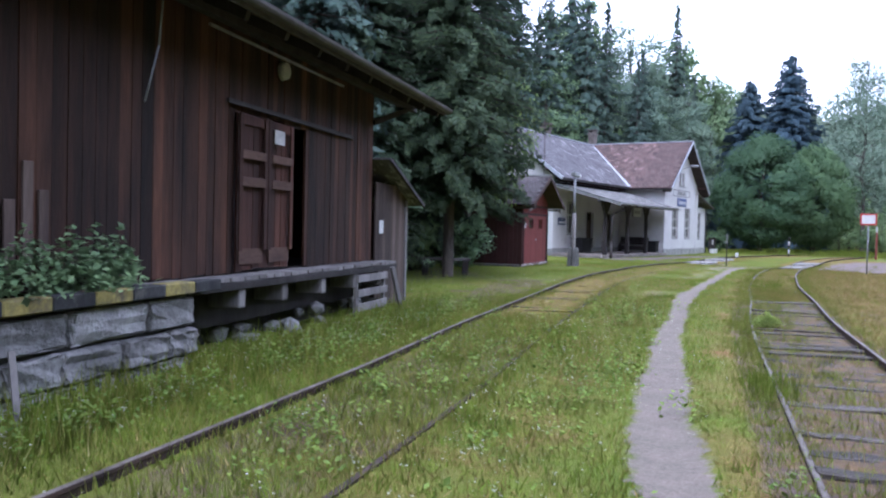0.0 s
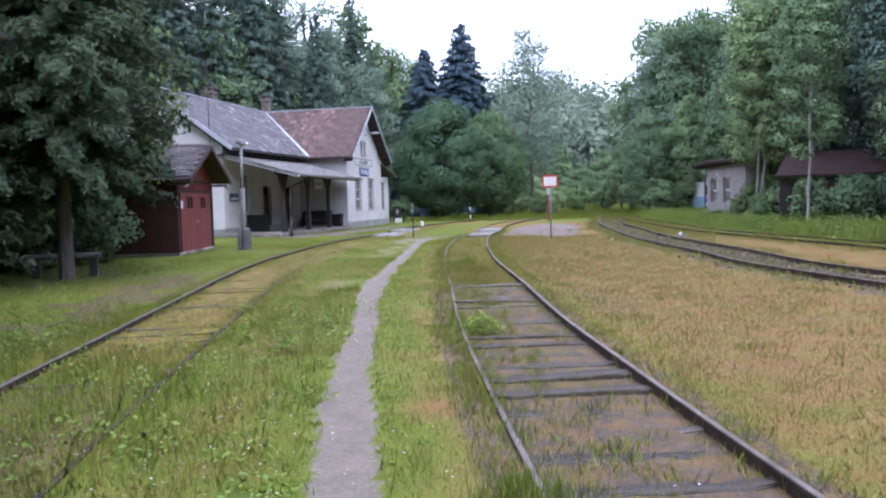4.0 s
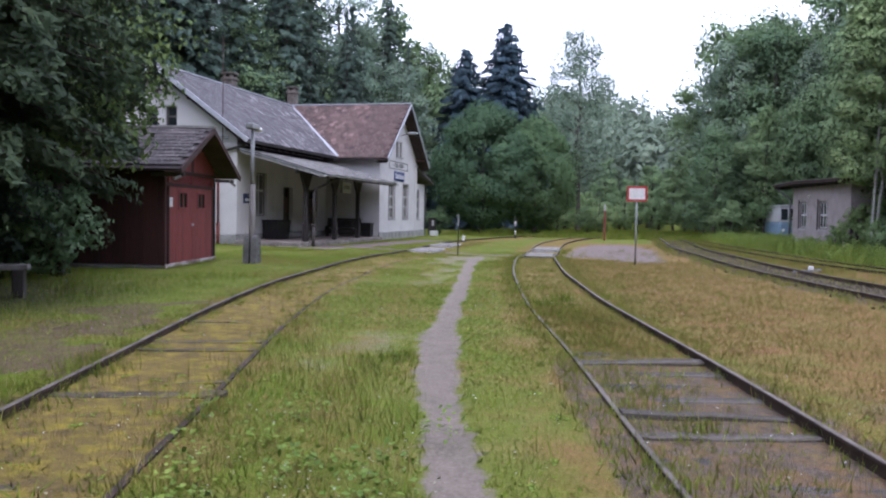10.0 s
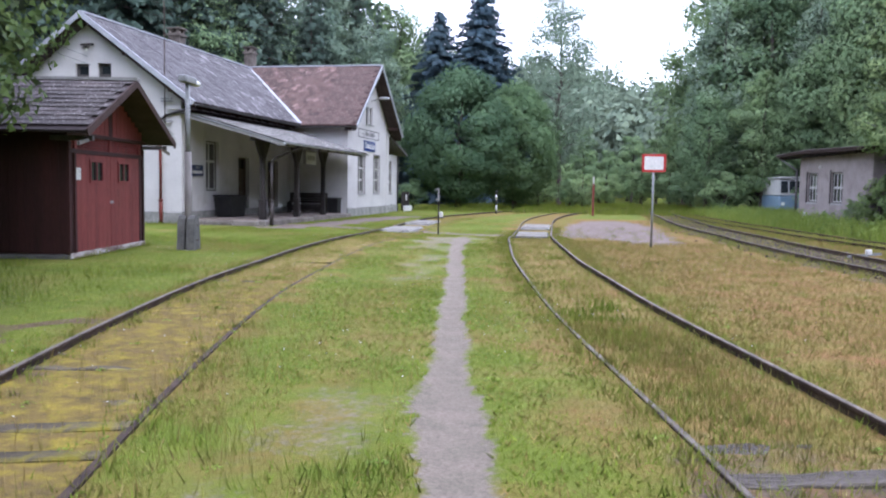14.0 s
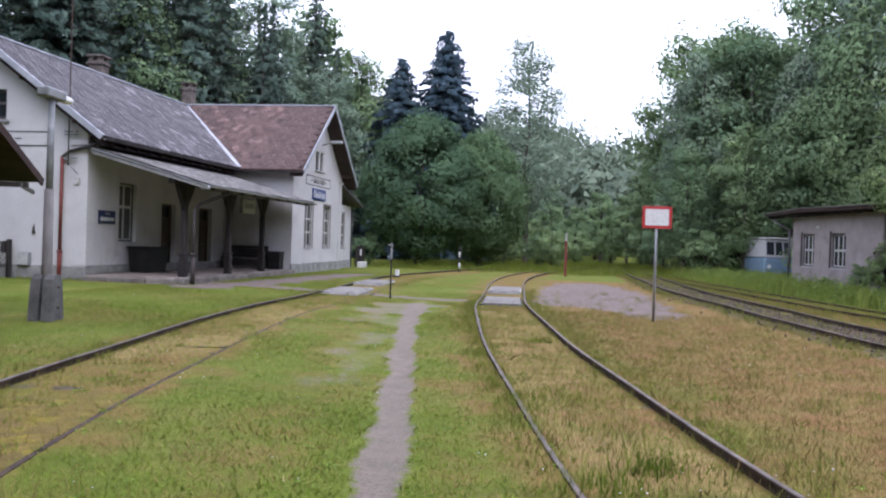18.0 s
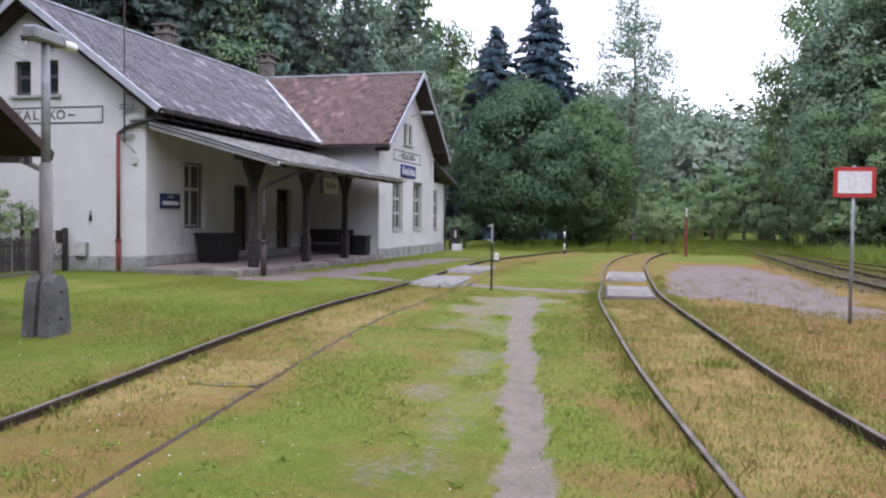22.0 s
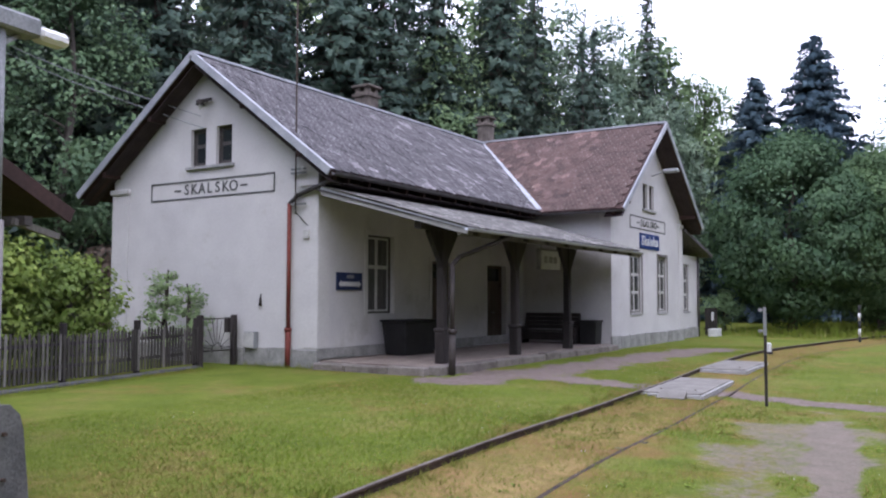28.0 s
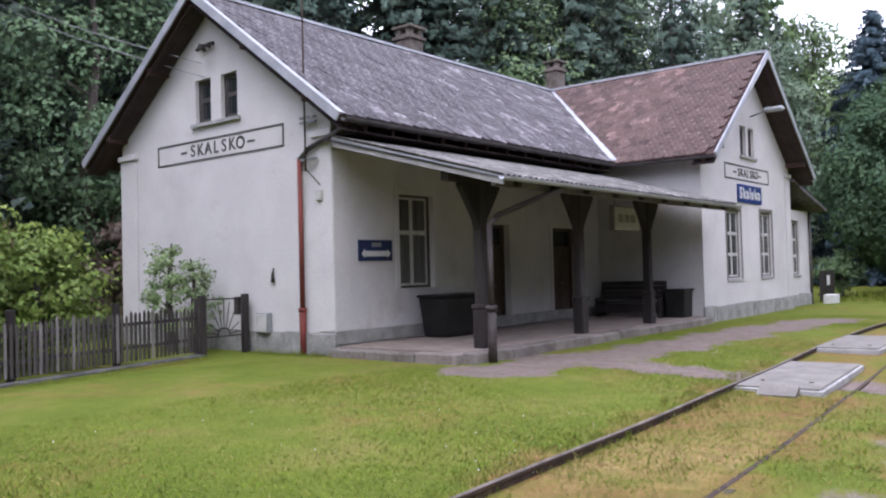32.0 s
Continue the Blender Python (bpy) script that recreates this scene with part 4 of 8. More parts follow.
front_holes = [(2.05, 3.27, 1.34, 3.5), (5.25, 6.45, 0.22, 2.9), (8.65, 10.0, 0.22, 2.88)]
# Covered platform wall uses the plaster with shade in its colour.
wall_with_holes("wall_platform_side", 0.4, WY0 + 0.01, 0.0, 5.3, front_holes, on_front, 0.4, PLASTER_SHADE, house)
part("wall_back", boxbm(HX0, 0.4, 0, HX0 + 0.4, WY1, 5.3), PLASTER, house)
part("wall_far_end", boxbm(HX0, WY1, 0, 0, WY1 + 0.4, 7.2), PLASTER, house)
wing_holes = [(13.42, 14.6, 1.24, 3.4), (16.5, 17.64, 1.24, 3.42), (14.85, 15.4, 5.2, 6.15), (15.6, 16.15, 5.2, 6.15)]
wall_with_holes("wall_wing_front", WY0, WY1, 0.0, 5.15, wing_holes, on_wing, 0.4, PLASTER, house, (WRY, WRZ - 0.2))
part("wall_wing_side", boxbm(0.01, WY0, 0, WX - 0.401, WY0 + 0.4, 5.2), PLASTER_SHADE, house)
part("wall_wing_far_side", boxbm(0.01, WY1 - 0.4, 0, WX - 0.401, WY1, 5.2), PLASTER, house)
part("inner_floor", boxbm(HX0 + 0.4, 0.4, -0.1, -0.41, WY1, 0.2), DARKWOOD, house)

for h in gable_holes:
    window(house, *h, lambda u, z, d: on_gable(u, z, d + 0.1), (1, (0.55, 0.45)), WINDARK, sill=False)
part("attic_sill", boxbm(-4.86, -0.09, 5.36, -2.98, 0.0, 5.44), CONCRETE, house)
window(house, *front_holes[0], lambda u, z, d: on_front(u, z, d + 0.12), (2, (0.6, 0.4)), WINFRAME, glass=CURTAIN)
for h in wing_holes[:2]:
    window(house, *h, lambda u, z, d: on_wing(u, z, d + 0.06), (2, (0.34, 0.32, 0.34)), WINFRAME, dark=WINBROWN)
for h in wing_holes[2:]:
    window(house, *h, lambda u, z, d: on_wing(u, z, d + 0.1), (1, (0.5, 0.5)), WINDARK, sill=False)
part("wing_attic_sill", boxbm(WX, 14.75, 5.1, WX + 0.08, 16.25, 5.18), CONCRETE, house)


def surround(holes, place, w, proud, mat):
    for a, b, c, d in holes:
        bm = bmesh.new()
        for p, q, x, y in ((a - w, a, c - 0.02, d + w), (b, b + w, c - 0.02, d + w), (a, b, d, d + w)):
            f = [bm.verts.new(place(u, z, dd)) for dd in (0.0, -proud) for u, z in ((p, x), (q, x), (q, y), (p, y))]
            for k in ((0, 1, 2, 3), (7, 6, 5, 4), (0, 4, 5, 1), (1, 5, 6, 2), (2, 6, 7, 3), (3, 7, 4, 0)):
                bm.faces.new([f[i] for i in k])
        bmesh.ops.recalc_face_normals(bm, faces=bm.faces)
        part("opening_surround", bm, mat, house)


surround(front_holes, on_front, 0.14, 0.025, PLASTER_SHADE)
surround(wing_holes[:2], on_wing, 0.1, 0.02, WINBROWN)


def house_door(y0, y1, z0, z1):
    d = new("door")
    d.parent = house
    tagged(d, "closed brown panelled station door")
    part("door_frame", box(box(boxbm(-0.3, y0, z0, -0.16, y0 + 0.08, z1), -0.3, y1 - 0.08, z0, -0.16, y1, z1), -0.3, y0, z1 - 0.08, -0.16, y1, z1), DOORWOOD, d)
    mid = (y0 + y1) / 2
    for a, b in ((y0 + 0.08, mid - 0.004), (mid + 0.004, y1 - 0.08)):
        leaf = part("door_leaf", boxbm(-0.28, a, z0, -0.235, b, z1 - 0.6), DOORWOOD, d)
        for c, e in ((z0 + 0.12, z0 + 0.85), (z0 + 1.0, z1 - 0.75)):
            part("door_panel", boxbm(-0.24, a + 0.09, c, -0.222, b - 0.09, e, 0.012), DOORWOOD, leaf)
    part("transom_bar", boxbm(-0.29, y0 + 0.08, z1 - 0.6, -0.2, y1 - 0.08, z1 - 0.53), DOORWOOD, d)
    part("transom_pane", boxbm(-0.26, y0 + 0.08, z1 - 0.53, -0.252, y1 - 0.08, z1 - 0.08), GLASS, d)
    part("door_handle", tube(tube(bmesh.new(), (-0.235, mid + 0.09, z0 + 1.05), (-0.17, mid + 0.09, z0 + 1.05), 0.012), (-0.175, mid + 0.09, z0 + 1.05), (-0.175, mid + 0.2, z0 + 1.05), 0.01), STEELGREY, d)


house_door(*front_holes[1])
house_door(*front_holes[2])

# plinth, pilasters, bands
rp = random.Random(4)


def stone_course(u0, u1, z0, z1, place, mat, parent, depth=0.06):
    u = u0
    while u < u1 - 0.05:
        w = min(rp.uniform(0.45, 0.95), u1 - u)
        if u1 - u - w < 0.2:
            w = u1 - u
        bm = bmesh.new()
        dd = -depth - rp.uniform(0, 0.02)
        zc = z1 - rp.uniform(0, 0.05)
        f = [bm.verts.new(place(a, z, q)) for q in (0.01, dd) for a, z in ((u + 0.012, z0), (u + w - 0.012, z0), (u + w - 0.012, zc), (u + 0.012, zc))]
        for k in ((0, 1, 2, 3), (7, 6, 5, 4), (0, 4, 5, 1), (1, 5, 6, 2), (2, 6, 7, 3), (3, 7, 4, 0)):
            bm.faces.new([f[i] for i in k])
        bmesh.ops.recalc_face_normals(bm, faces=bm.faces)
        bmesh.ops.bevel(bm, geom=bm.edges[:], offset=0.012, segments=1, affect="EDGES")
        part("plinth_stone", bm, mat, parent)
        u += w


stone_course(HX0, 0.06, -0.15, 0.5, on_gable, PLINTH, house)
stone_course(WY0 - 0.06, WY1, -0.2, 0.48, on_wing, PLINTH, house)
part("plinth_front", boxbm(0.0, 0.0, 0.22, 0.045, WY0, 0.5, 0.01), PLINTH, house)
part("corner_pilaster", boxbm(HX0 - 0.03, -0.045, 0.5, HX0 + 0.72, 0.0, 4.85, 0.01), PLASTER, house)
part("pilaster_cap", boxbm(HX0 - 0.08, -0.11, 4.85, HX0 + 0.78, 0.0, 5.0, 0.02), PLASTER, house)
part("corner_pilaster", box(boxbm(-0.45, -0.03, 0.5, 0.03, 0.0, 4.6, 0.01), 0.0, 0.0, 0.5, 0.03, 0.45, 4.3, 0.01), PLASTER, house)
part("pilaster_cap", boxbm(-0.55, -0.1, 4.6, 0.08, 0.0, 4.75, 0.02), PLASTER, house)
for a, b in ((WY0 - 0.03, WY0 + 0.5), (WY1 - 0.5, WY1 + 0.03)):
    part("wing_pilaster", boxbm(WX, a, 0.48, WX + 0.035, b, 4.75, 0.01), PLASTER, house)
    part("pilaster_cap", boxbm(WX, a - 0.05, 4.75, WX + 0.09, b + 0.05, 4.9, 0.02), PLASTER, house)


# roofs
def roof_plane(p0, along, down, thick=0.14):
    """A solid slab: p0 is its upper corner, along and down span it."""
    n = Vector(along).cross(Vector(down)).normalized()
    n = n if n.z > 0 else -n
    return prism(bmesh.new(), [Vector(p0), Vector(p0) + Vector(along), Vector(p0) + Vector(along) + Vector(down), Vector(p0) + Vector(down)], -n * thick)


roof = new("roof")
roof.parent = house
MAIN_LEN = WY1 + 0.9 - VERGE_Y
part("roof_deck", roof_plane((RIDGE_X, VERGE_Y, RIDGE_Z), (0, MAIN_LEN, 0), (EAVE_X - RIDGE_X, 0, EAVE_Z - RIDGE_Z)), EAVEWOOD, roof)
part("roof_deck", roof_plane((RIDGE_X, VERGE_Y, RIDGE_Z), (0, MAIN_LEN, 0), (-(EAVE_X - RIDGE_X), 0, EAVE_Z - RIDGE_Z)), EAVEWOOD, roof)
part("wing_roof_deck", roof_plane((RIDGE_X, WRY, WRZ), (WVX - RIDGE_X, 0, 0), (0, WEY0 - WRY, WEZ - WRZ)), EAVEWOOD, roof)
part("wing_roof_deck", roof_plane((RIDGE_X, WRY, WRZ), (WVX - RIDGE_X, 0, 0), (0, WEY1 - WRY, WEZ - WRZ)), EAVEWOOD, roof)


def shingles(p0, along, down, w, h, mat, seed, near, keep=lambda p: True, name="shingle"):
    """Overlapping courses; the nearest pieces are objects of their own, the rest one mesh."""
    rnd = random.Random(seed)
    p0, along, down = Vector(p0), Vector(along), Vector(down)
    la, ld = along.length, down.length
    ua, ud = along / la, down / ld
    nrm = ua.cross(ud)
    nrm = nrm if nrm.z > 0 else -nrm
    turn = Matrix((ua, ud, nrm)).transposed().to_4x4()
    shape_v = [(-w / 2 + 0.006, -h * 0.2, 0.0), (w / 2 - 0.006, -h * 0.2, 0.0), (w / 2 - 0.006, h * 0.78, 0.0), (w * 0.22, h, 0.0), (-w * 0.22, h, 0.0), (-w / 2 + 0.006, h * 0.78, 0.0)]
    shape_v = shape_v + [(x, y, z + 0.014 + 0.02 * (y > 0)) for x, y, z in shape_v]
    shape_f = [(6, 7, 8, 9, 10, 11), (0, 1, 7, 6), (1, 2, 8, 7), (2, 3, 9, 8), (3, 4, 10, 9), (4, 5, 11, 10), (5, 0, 6, 11)]
    single = mesh_from(name, shape_v, shape_f, mat)
    vs, fs, made = [], [], 0
    rows = int(ld / (h * 0.9))
    for r in range(rows + 1):
        v = r * h * 0.9
        for c in range(int(la / w) + 2):
            u = (c + (0.5 if r % 2 else 0)) * w
            if u > la - w * 0.3 or u < w * 0.3 or v > ld - h * 0.55:
                continue
            p = p0 + ua * u + ud * v + nrm * (0.016 + rnd.uniform(0, 0.012))
            if not keep(p):
                continue
            m = Matrix.Translation(p) @ turn @ pose(0, 0, 0, -3 + rnd.uniform(-1.2, 1.2), rnd.uniform(-1.5, 1.5), rnd.uniform(-2.5, 2.5))
            if near(p) and made < 280:
                made += 1
                share(name, single, roof, m)
            else:
                k = len(vs)
                vs += [m @ Vector(q) for q in shape_v]
                fs += [[i + k for i in f] for f in shape_f]
    ob = new(name + "_field", mesh_from(name + "_field", vs, fs, mat))
    ob.parent = roof
    ob["kind"] = "stuff"


def island(mat):
    """Variation from piece to piece inside a joined field."""
    nt = mat.node_tree
    b = nt.nodes["Principled BSDF"]
    src = b.inputs["Base Color"].links[0].from_socket
    geo = nt.nodes.new("ShaderNodeNewGeometry")
    nt.links.new(mixed(nt, 1.0, src, ramp_of(nt, geo.outputs["Random Per Island"], [(0, (0.72,) * 3), (0.8, (1.08,) * 3), (1, (1.5,) * 3)]), "MULTIPLY"), b.inputs["Base Color"])


island(SLATE)
island(REDTILE)


wslope = (WRZ - WEZ) / (WRY - WEY0)
shingles((RIDGE_X, VERGE_Y + 0.1, RIDGE_Z), (0, MAIN_LEN, 0), (EAVE_X - RIDGE_X, 0, EAVE_Z - RIDGE_Z), 0.36, 0.34, SLATE, 1,
         lambda p: p.y < 6, lambda p: p.z > WRZ - wslope * abs(p.y - WRY) - 0.05)
shingles((RIDGE_X, VERGE_Y + 0.1, RIDGE_Z), (0, MAIN_LEN, 0), (-(EAVE_X - RIDGE_X), 0, EAVE_Z - RIDGE_Z), 0.5, 0.48, SLATE, 2, lambda p: False)
shingles((RIDGE_X, WRY, WRZ), (WVX - RIDGE_X - 0.08, 0, 0), (0, WEY0 - WRY, WEZ - WRZ), 0.32, 0.32, REDTILE, 3,
         lambda p: p.x > 1.6, lambda p: p.z > RIDGE_Z - slope * abs(p.x - RIDGE_X) - 0.03, "red_shingle")
shingles((RIDGE_X, WRY, WRZ), (WVX - RIDGE_X - 0.08, 0, 0), (0, WEY1 - WRY, WEZ - WRZ), 0.5, 0.45, REDTILE, 4, lambda p: False, name="red_shingle_back")


def strip(p, q, w, h, name, mat, parent, label=""):
    return part(name, beam(bmesh.new(), p, q, w, h), mat, parent, label)


strip((RIDGE_X, VERGE_Y, RIDGE_Z + 0.05), (RIDGE_X, WRY, RIDGE_Z + 0.05), 0.2, 0.07, "ridge_cap", ZINC, roof, "pale zinc ridge capping")
strip((RIDGE_X, WRY, WRZ + 0.05), (WVX, WRY, WRZ + 0.05), 0.2, 0.07, "ridge_cap", ZINC, roof)
for sgn in (1, -1):
    ex = RIDGE_X + sgn * (EAVE_X - RIDGE_X)
    strip((RIDGE_X, VERGE_Y - 0.02, RIDGE_Z - 0.04), (ex, VERGE_Y - 0.02, EAVE_Z - 0.04), 0.05, 0.2, "verge_board", ZINC, roof, "grey metal-clad barge board")
    strip((RIDGE_X, VERGE_Y + 0.08, RIDGE_Z + 0.035), (ex, VERGE_Y + 0.08, EAVE_Z + 0.035), 0.16, 0.03, "verge_flashing", ZINC, roof)
    strip((RIDGE_X, VERGE_Y + 0.32, RIDGE_Z - 0.22), (ex - sgn * 0.1, VERGE_Y + 0.32, EAVE_Z - 0.16), 0.13, 0.14, "verge_rafter", EAVEWOOD, roof)
for ey in (WEY0, WEY1):
    strip((WVX + 0.02, WRY, WRZ - 0.04), (WVX + 0.02, ey, WEZ - 0.04), 0.05, 0.18, "wing_verge_board", ZINC, roof)
    strip((WVX - 0.35, WRY, WRZ - 0.22), (WVX - 0.35, ey, WEZ - 0.16), 0.13, 0.14, "wing_verge_rafter", EAVEWOOD, roof)
valley_low = Vector((EAVE_X, WEY0, EAVE_Z + 0.05))
valley_high = Vector((RIDGE_X + (RIDGE_Z - WRZ) / slope + 0.05, WRY, WRZ + 0.03))
strip(valley_low, valley_high, 0.3, 0.05, "valley_flashing", ZINC, roof, "pale metal valley flashing")
for sgn in (1, -1):
    for k in range(4):
        ya = VERGE_Y + 0.05 + k * 0.135
        f0, f1 = RIDGE_X, RIDGE_X + sgn * (EAVE_X - RIDGE_X - 0.05)
        part("soffit_board", prism(bmesh.new(), [(f0, ya, RIDGE_Z - 0.3), (f1, ya, EAVE_Z - 0.26), (f1, ya, EAVE_Z - 0.28), (f0, ya, RIDGE_Z - 0.32)], (0, 0.13, 0)), SOFFIT, roof)
for k in range(5):
    za = EAVE_Z - 0.29
    part("eave_soffit_board", boxbm(0.03 + k * 0.165, 0.02, za, 0.185 + k * 0.165, WEY0, za + 0.02), SOFFIT, roof)
for ey in (WEY0, WEY1):
    for k in range(4):
        xa = WX + 0.005 + k * 0.165
        part("soffit_board", prism(bmesh.new(), [(xa, WRY, WRZ - 0.3), (xa, ey, WEZ - 0.26), (xa, ey, WEZ - 0.28), (xa, WRY, WRZ - 0.32)], (0.16, 0, 0)), SOFFIT, roof)
for y in np.arange(0.2, WY0 - 0.6, 0.85):
    strip((-0.3, y, EAVE_Z + 0.3 * slope + 0.2 * slope - 0.26), (EAVE_X - 0.05, y, EAVE_Z - 0.2), 0.1, 0.12, "rafter_tail", EAVEWOOD, roof)
for z, y0, y1 in ((4.4, -0.45, 0.1),):
    for x in (-0.2, HX0 + 0.2, -2.2, HX0 + 2.2):
        zz = RIDGE_Z - slope * abs(x - RIDGE_X) - 0.27
        strip((x, VERGE_Y + 0.05, zz), (x, 0.1, zz), 0.14, 0.16, "purlin_end", EAVEWOOD, roof)
for y in (WY0 + 0.2, WRY, WY1 - 0.2):
    zz = WRZ - wslope * abs(y - WRY) - 0.3
    strip((WX - 0.1, y, zz), (WVX - 0.05, y, zz), 0.14, 0.16, "wing_purlin_end", EAVEWOOD, roof)


def gutter(a, b, r, name, parent, mat=GUTTER):
    bm = bmesh.new()
    a, b = Vector(a), Vector(b)
    ax = (b - a).normalized()
    side = ax.cross(Vector((0, 0, 1))).normalized()
    rings = []
    for e in (a, b):
        ring = [e + side * r * math.cos(t) - Vector((0, 0, 1)) * r * math.sin(t) for t in np.linspace(0, math.pi, 8)]
        ring += [e + side * (r - 0.012) * math.cos(t) - Vector((0, 0, 1)) * (r - 0.012) * math.sin(t) for t in np.linspace(math.pi, 0, 8)]
        rings.append([bm.verts.new(p) for p in ring])
    n = len(rings[0])
    for i in range(n):
        bm.faces.new((rings[0][i], rings[0][(i + 1) % n], rings[1][(i + 1) % n], rings[1][i]))
    bm.faces.new(rings[0][::-1])
    bm.faces.new(rings[1])
    bmesh.ops.recalc_face_normals(bm, faces=bm.faces)
    return part(name, bm, mat, parent)


gutter((EAVE_X + 0.08, VERGE_Y + 0.05, EAVE_Z - 0.05), (EAVE_X + 0.08, WEY0 - 0.1, EAVE_Z - 0.07), 0.09, "gutter", roof)
gutter((EAVE_X + 0.2, WEY0 - 0.07, WEZ - 0.05), (WVX, WEY0 - 0.07, WEZ - 0.05), 0.08, "wing_gutter", roof)

for cx, cy, ct, cw in ((-4.35, 7.6, 9.35, 0.62), (-4.4, 16.4, 9.85, 0.56)):
    ch = new("chimney")
    ch.parent = roof
    part("chimney_shaft", boxbm(cx - cw / 2, cy - cw / 2, 7.4, cx + cw / 2, cy + cw / 2, ct - 0.25, 0.015), CHIMNEY, ch)
    part("chimney_collar", boxbm(cx - cw / 2 - 0.07, cy - cw / 2 - 0.07, ct - 0.42, cx + cw / 2 + 0.07, cy + cw / 2 + 0.07, ct - 0.32, 0.015), CHIMNEY, ch)
    for sx in (-1, 1):
        for sy in (-1, 1):
            part("chimney_pier", boxbm(cx + sx * cw * 0.32 - 0.09, cy + sy * cw * 0.32 - 0.09, ct - 0.25, cx + sx * cw * 0.32 + 0.09, cy + sy * cw * 0.32 + 0.09, ct - 0.08), CHIMNEY, ch)
    part("chimney_cap", boxbm(cx - cw / 2 - 0.08, cy - cw / 2 - 0.08, ct - 0.08, cx + cw / 2 + 0.08, cy + cw / 2 + 0.08, ct, 0.012), CHIMNEY, ch)

# lower annex beyond the wing
ann_holes = [(21.05, 22.1, 1.2, 3.3)]
ax = 2.95
wall_with_holes("wall_annex", WY1 + 0.004, 23.4, 0.0, 3.7, ann_holes, lambda u, z, d: (ax - d, u, z), 0.35, PLASTER, house)
part("wall_annex_end", boxbm(-3.0, 23.05, 0, ax - 0.351, 23.4, 3.7), PLASTER, house)
window(house, *ann_holes[0], lambda u, z, d: (ax - d - 0.06, u, z), (2, (0.34, 0.32, 0.34)), WINFRAME, dark=WINBROWN, glass=CURTAIN)
part("annex_roof", roof_plane((-3.2, WY1 + 0.01, 4.75), (ax + 3.75, 0, 0), (0, 4.35, -0.95), 0.12), SLATE, house)
stone_course(WY1, 23.4, -0.2, 0.48, lambda u, z, d: (ax - d, u, z), PLINTH, house)
part("annex_downpipe", tube(bmesh.new(), (ax + 0.08, 23.3, 0), (ax + 0.08, 23.3, 3.7), 0.05), GUTTER, house)


# lettering
def words(text, size, m, mat, parent, name="lettering", depth=0.006, bold=0.0):
    cu = bpy.data.curves.new(name, "FONT")
    cu.body, cu.size, cu.align_x, cu.align_y, cu.extrude = text, size, "CENTER", "CENTER", depth
    cu.offset = bold
    tmp = bpy.data.objects.new(name, cu)
    me = bpy.data.meshes.new_from_object(tmp)
    bpy.data.objects.remove(tmp)
    me.materials.clear()
    me.materials.append(mat)
    ob = new(name, me)
    ob.parent = parent
    ob.matrix_local = m
    return ob


def name_panel(u0, u1, z0, z1, place, text, size, turn, thick=0.05):
    p = new("name_panel")
    p.parent = house
    bm = bmesh.new()
    for a, b, c, d in ((u0, u1, z0, z0 + thick), (u0, u1, z1 - thick, z1), (u0, u0 + thick, z0 + thick, z1 - thick), (u1 - thick, u1, z0 + thick, z1 - thick)):
        f = [bm.verts.new(place(u, z, q)) for q in (0.0, -0.012) for u, z in ((a, c), (b, c), (b, d), (a, d))]
        for k in ((0, 1, 2, 3), (7, 6, 5, 4), (0, 4, 5, 1), (1, 5, 6, 2), (2, 6, 7, 3), (3, 7, 4, 0)):
            bm.faces.new([f[i] for i in k])
    bmesh.ops.recalc_face_normals(bm, faces=bm.faces)
    part("panel_border", bm, LETTER, p, "painted dark border line")
    c = Vector(place((u0 + u1) / 2, (z0 + z1) / 2, -0.012))
    pitch = size * 0.74
    for i, ch in enumerate(text):
        off = (i - (len(text) - 1) / 2) * pitch
        cc = Vector(place((u0 + u1) / 2 + off, (z0 + z1) / 2, -0.012))
        words(ch, size, Matrix.Translation(cc) @ turn, LETTER, p, "letter", 0.006, 0.004)
    for sgn in (-1, 1):
        u = (u0 + u1) / 2 + sgn * (len(text) / 2 + 0.75) * pitch
        f = [Vector(place(u + a, (z0 + z1) / 2 + b, -0.001)) for a, b in ((-0.13, -0.025), (0.13, -0.025), (0.13, 0.025), (-0.13, 0.025))]
        part("dash", prism(bmesh.new(), f, Vector(place(0, 0, -0.012)) - Vector(place(0, 0, 0))), LETTER, p)
    return p


face_gable = pose(0, 0, 0, 90, 0, 0)
face_track = pose(0, 0, 0, 90, 0, 90)
name_panel(-6.4, -1.48, 4.54, 5.07, on_gable, "SKALSKO", 0.42, face_gable)
name_panel(13.4, 17.5, 4.35, 4.85, on_wing, "SKALSKO", 0.37, face_track)
plate = thing("station_name_sign", "blue enamel station sign reading Skalsko in white", "sign", at=(WX + 0.03, 15.5, 3.94))
part("sign_plate", boxbm(-0.02, -1.1, -0.29, 0.02, 1.1, 0.29, 0.006), SIGNBLUE, plate)
for i, ch in enumerate("Skalsko"):
    words(ch, 0.5, pose(0.022, (-0.86, -0.54, -0.25, -0.02, 0.2, 0.5, 0.8)[i], 0.0) @ face_track, WHITEPAINT, plate, "letter", 0.004, 0.02)
bsign = thing("direction_sign", "dark blue enamel direction sign with a white double arrow", "sign", at=(0.03, 1.24, 2.2))
part("sign_plate", boxbm(-0.02, -0.53, -0.23, 0.02, 0.53, 0.23, 0.006), SIGNNAVY, bsign)
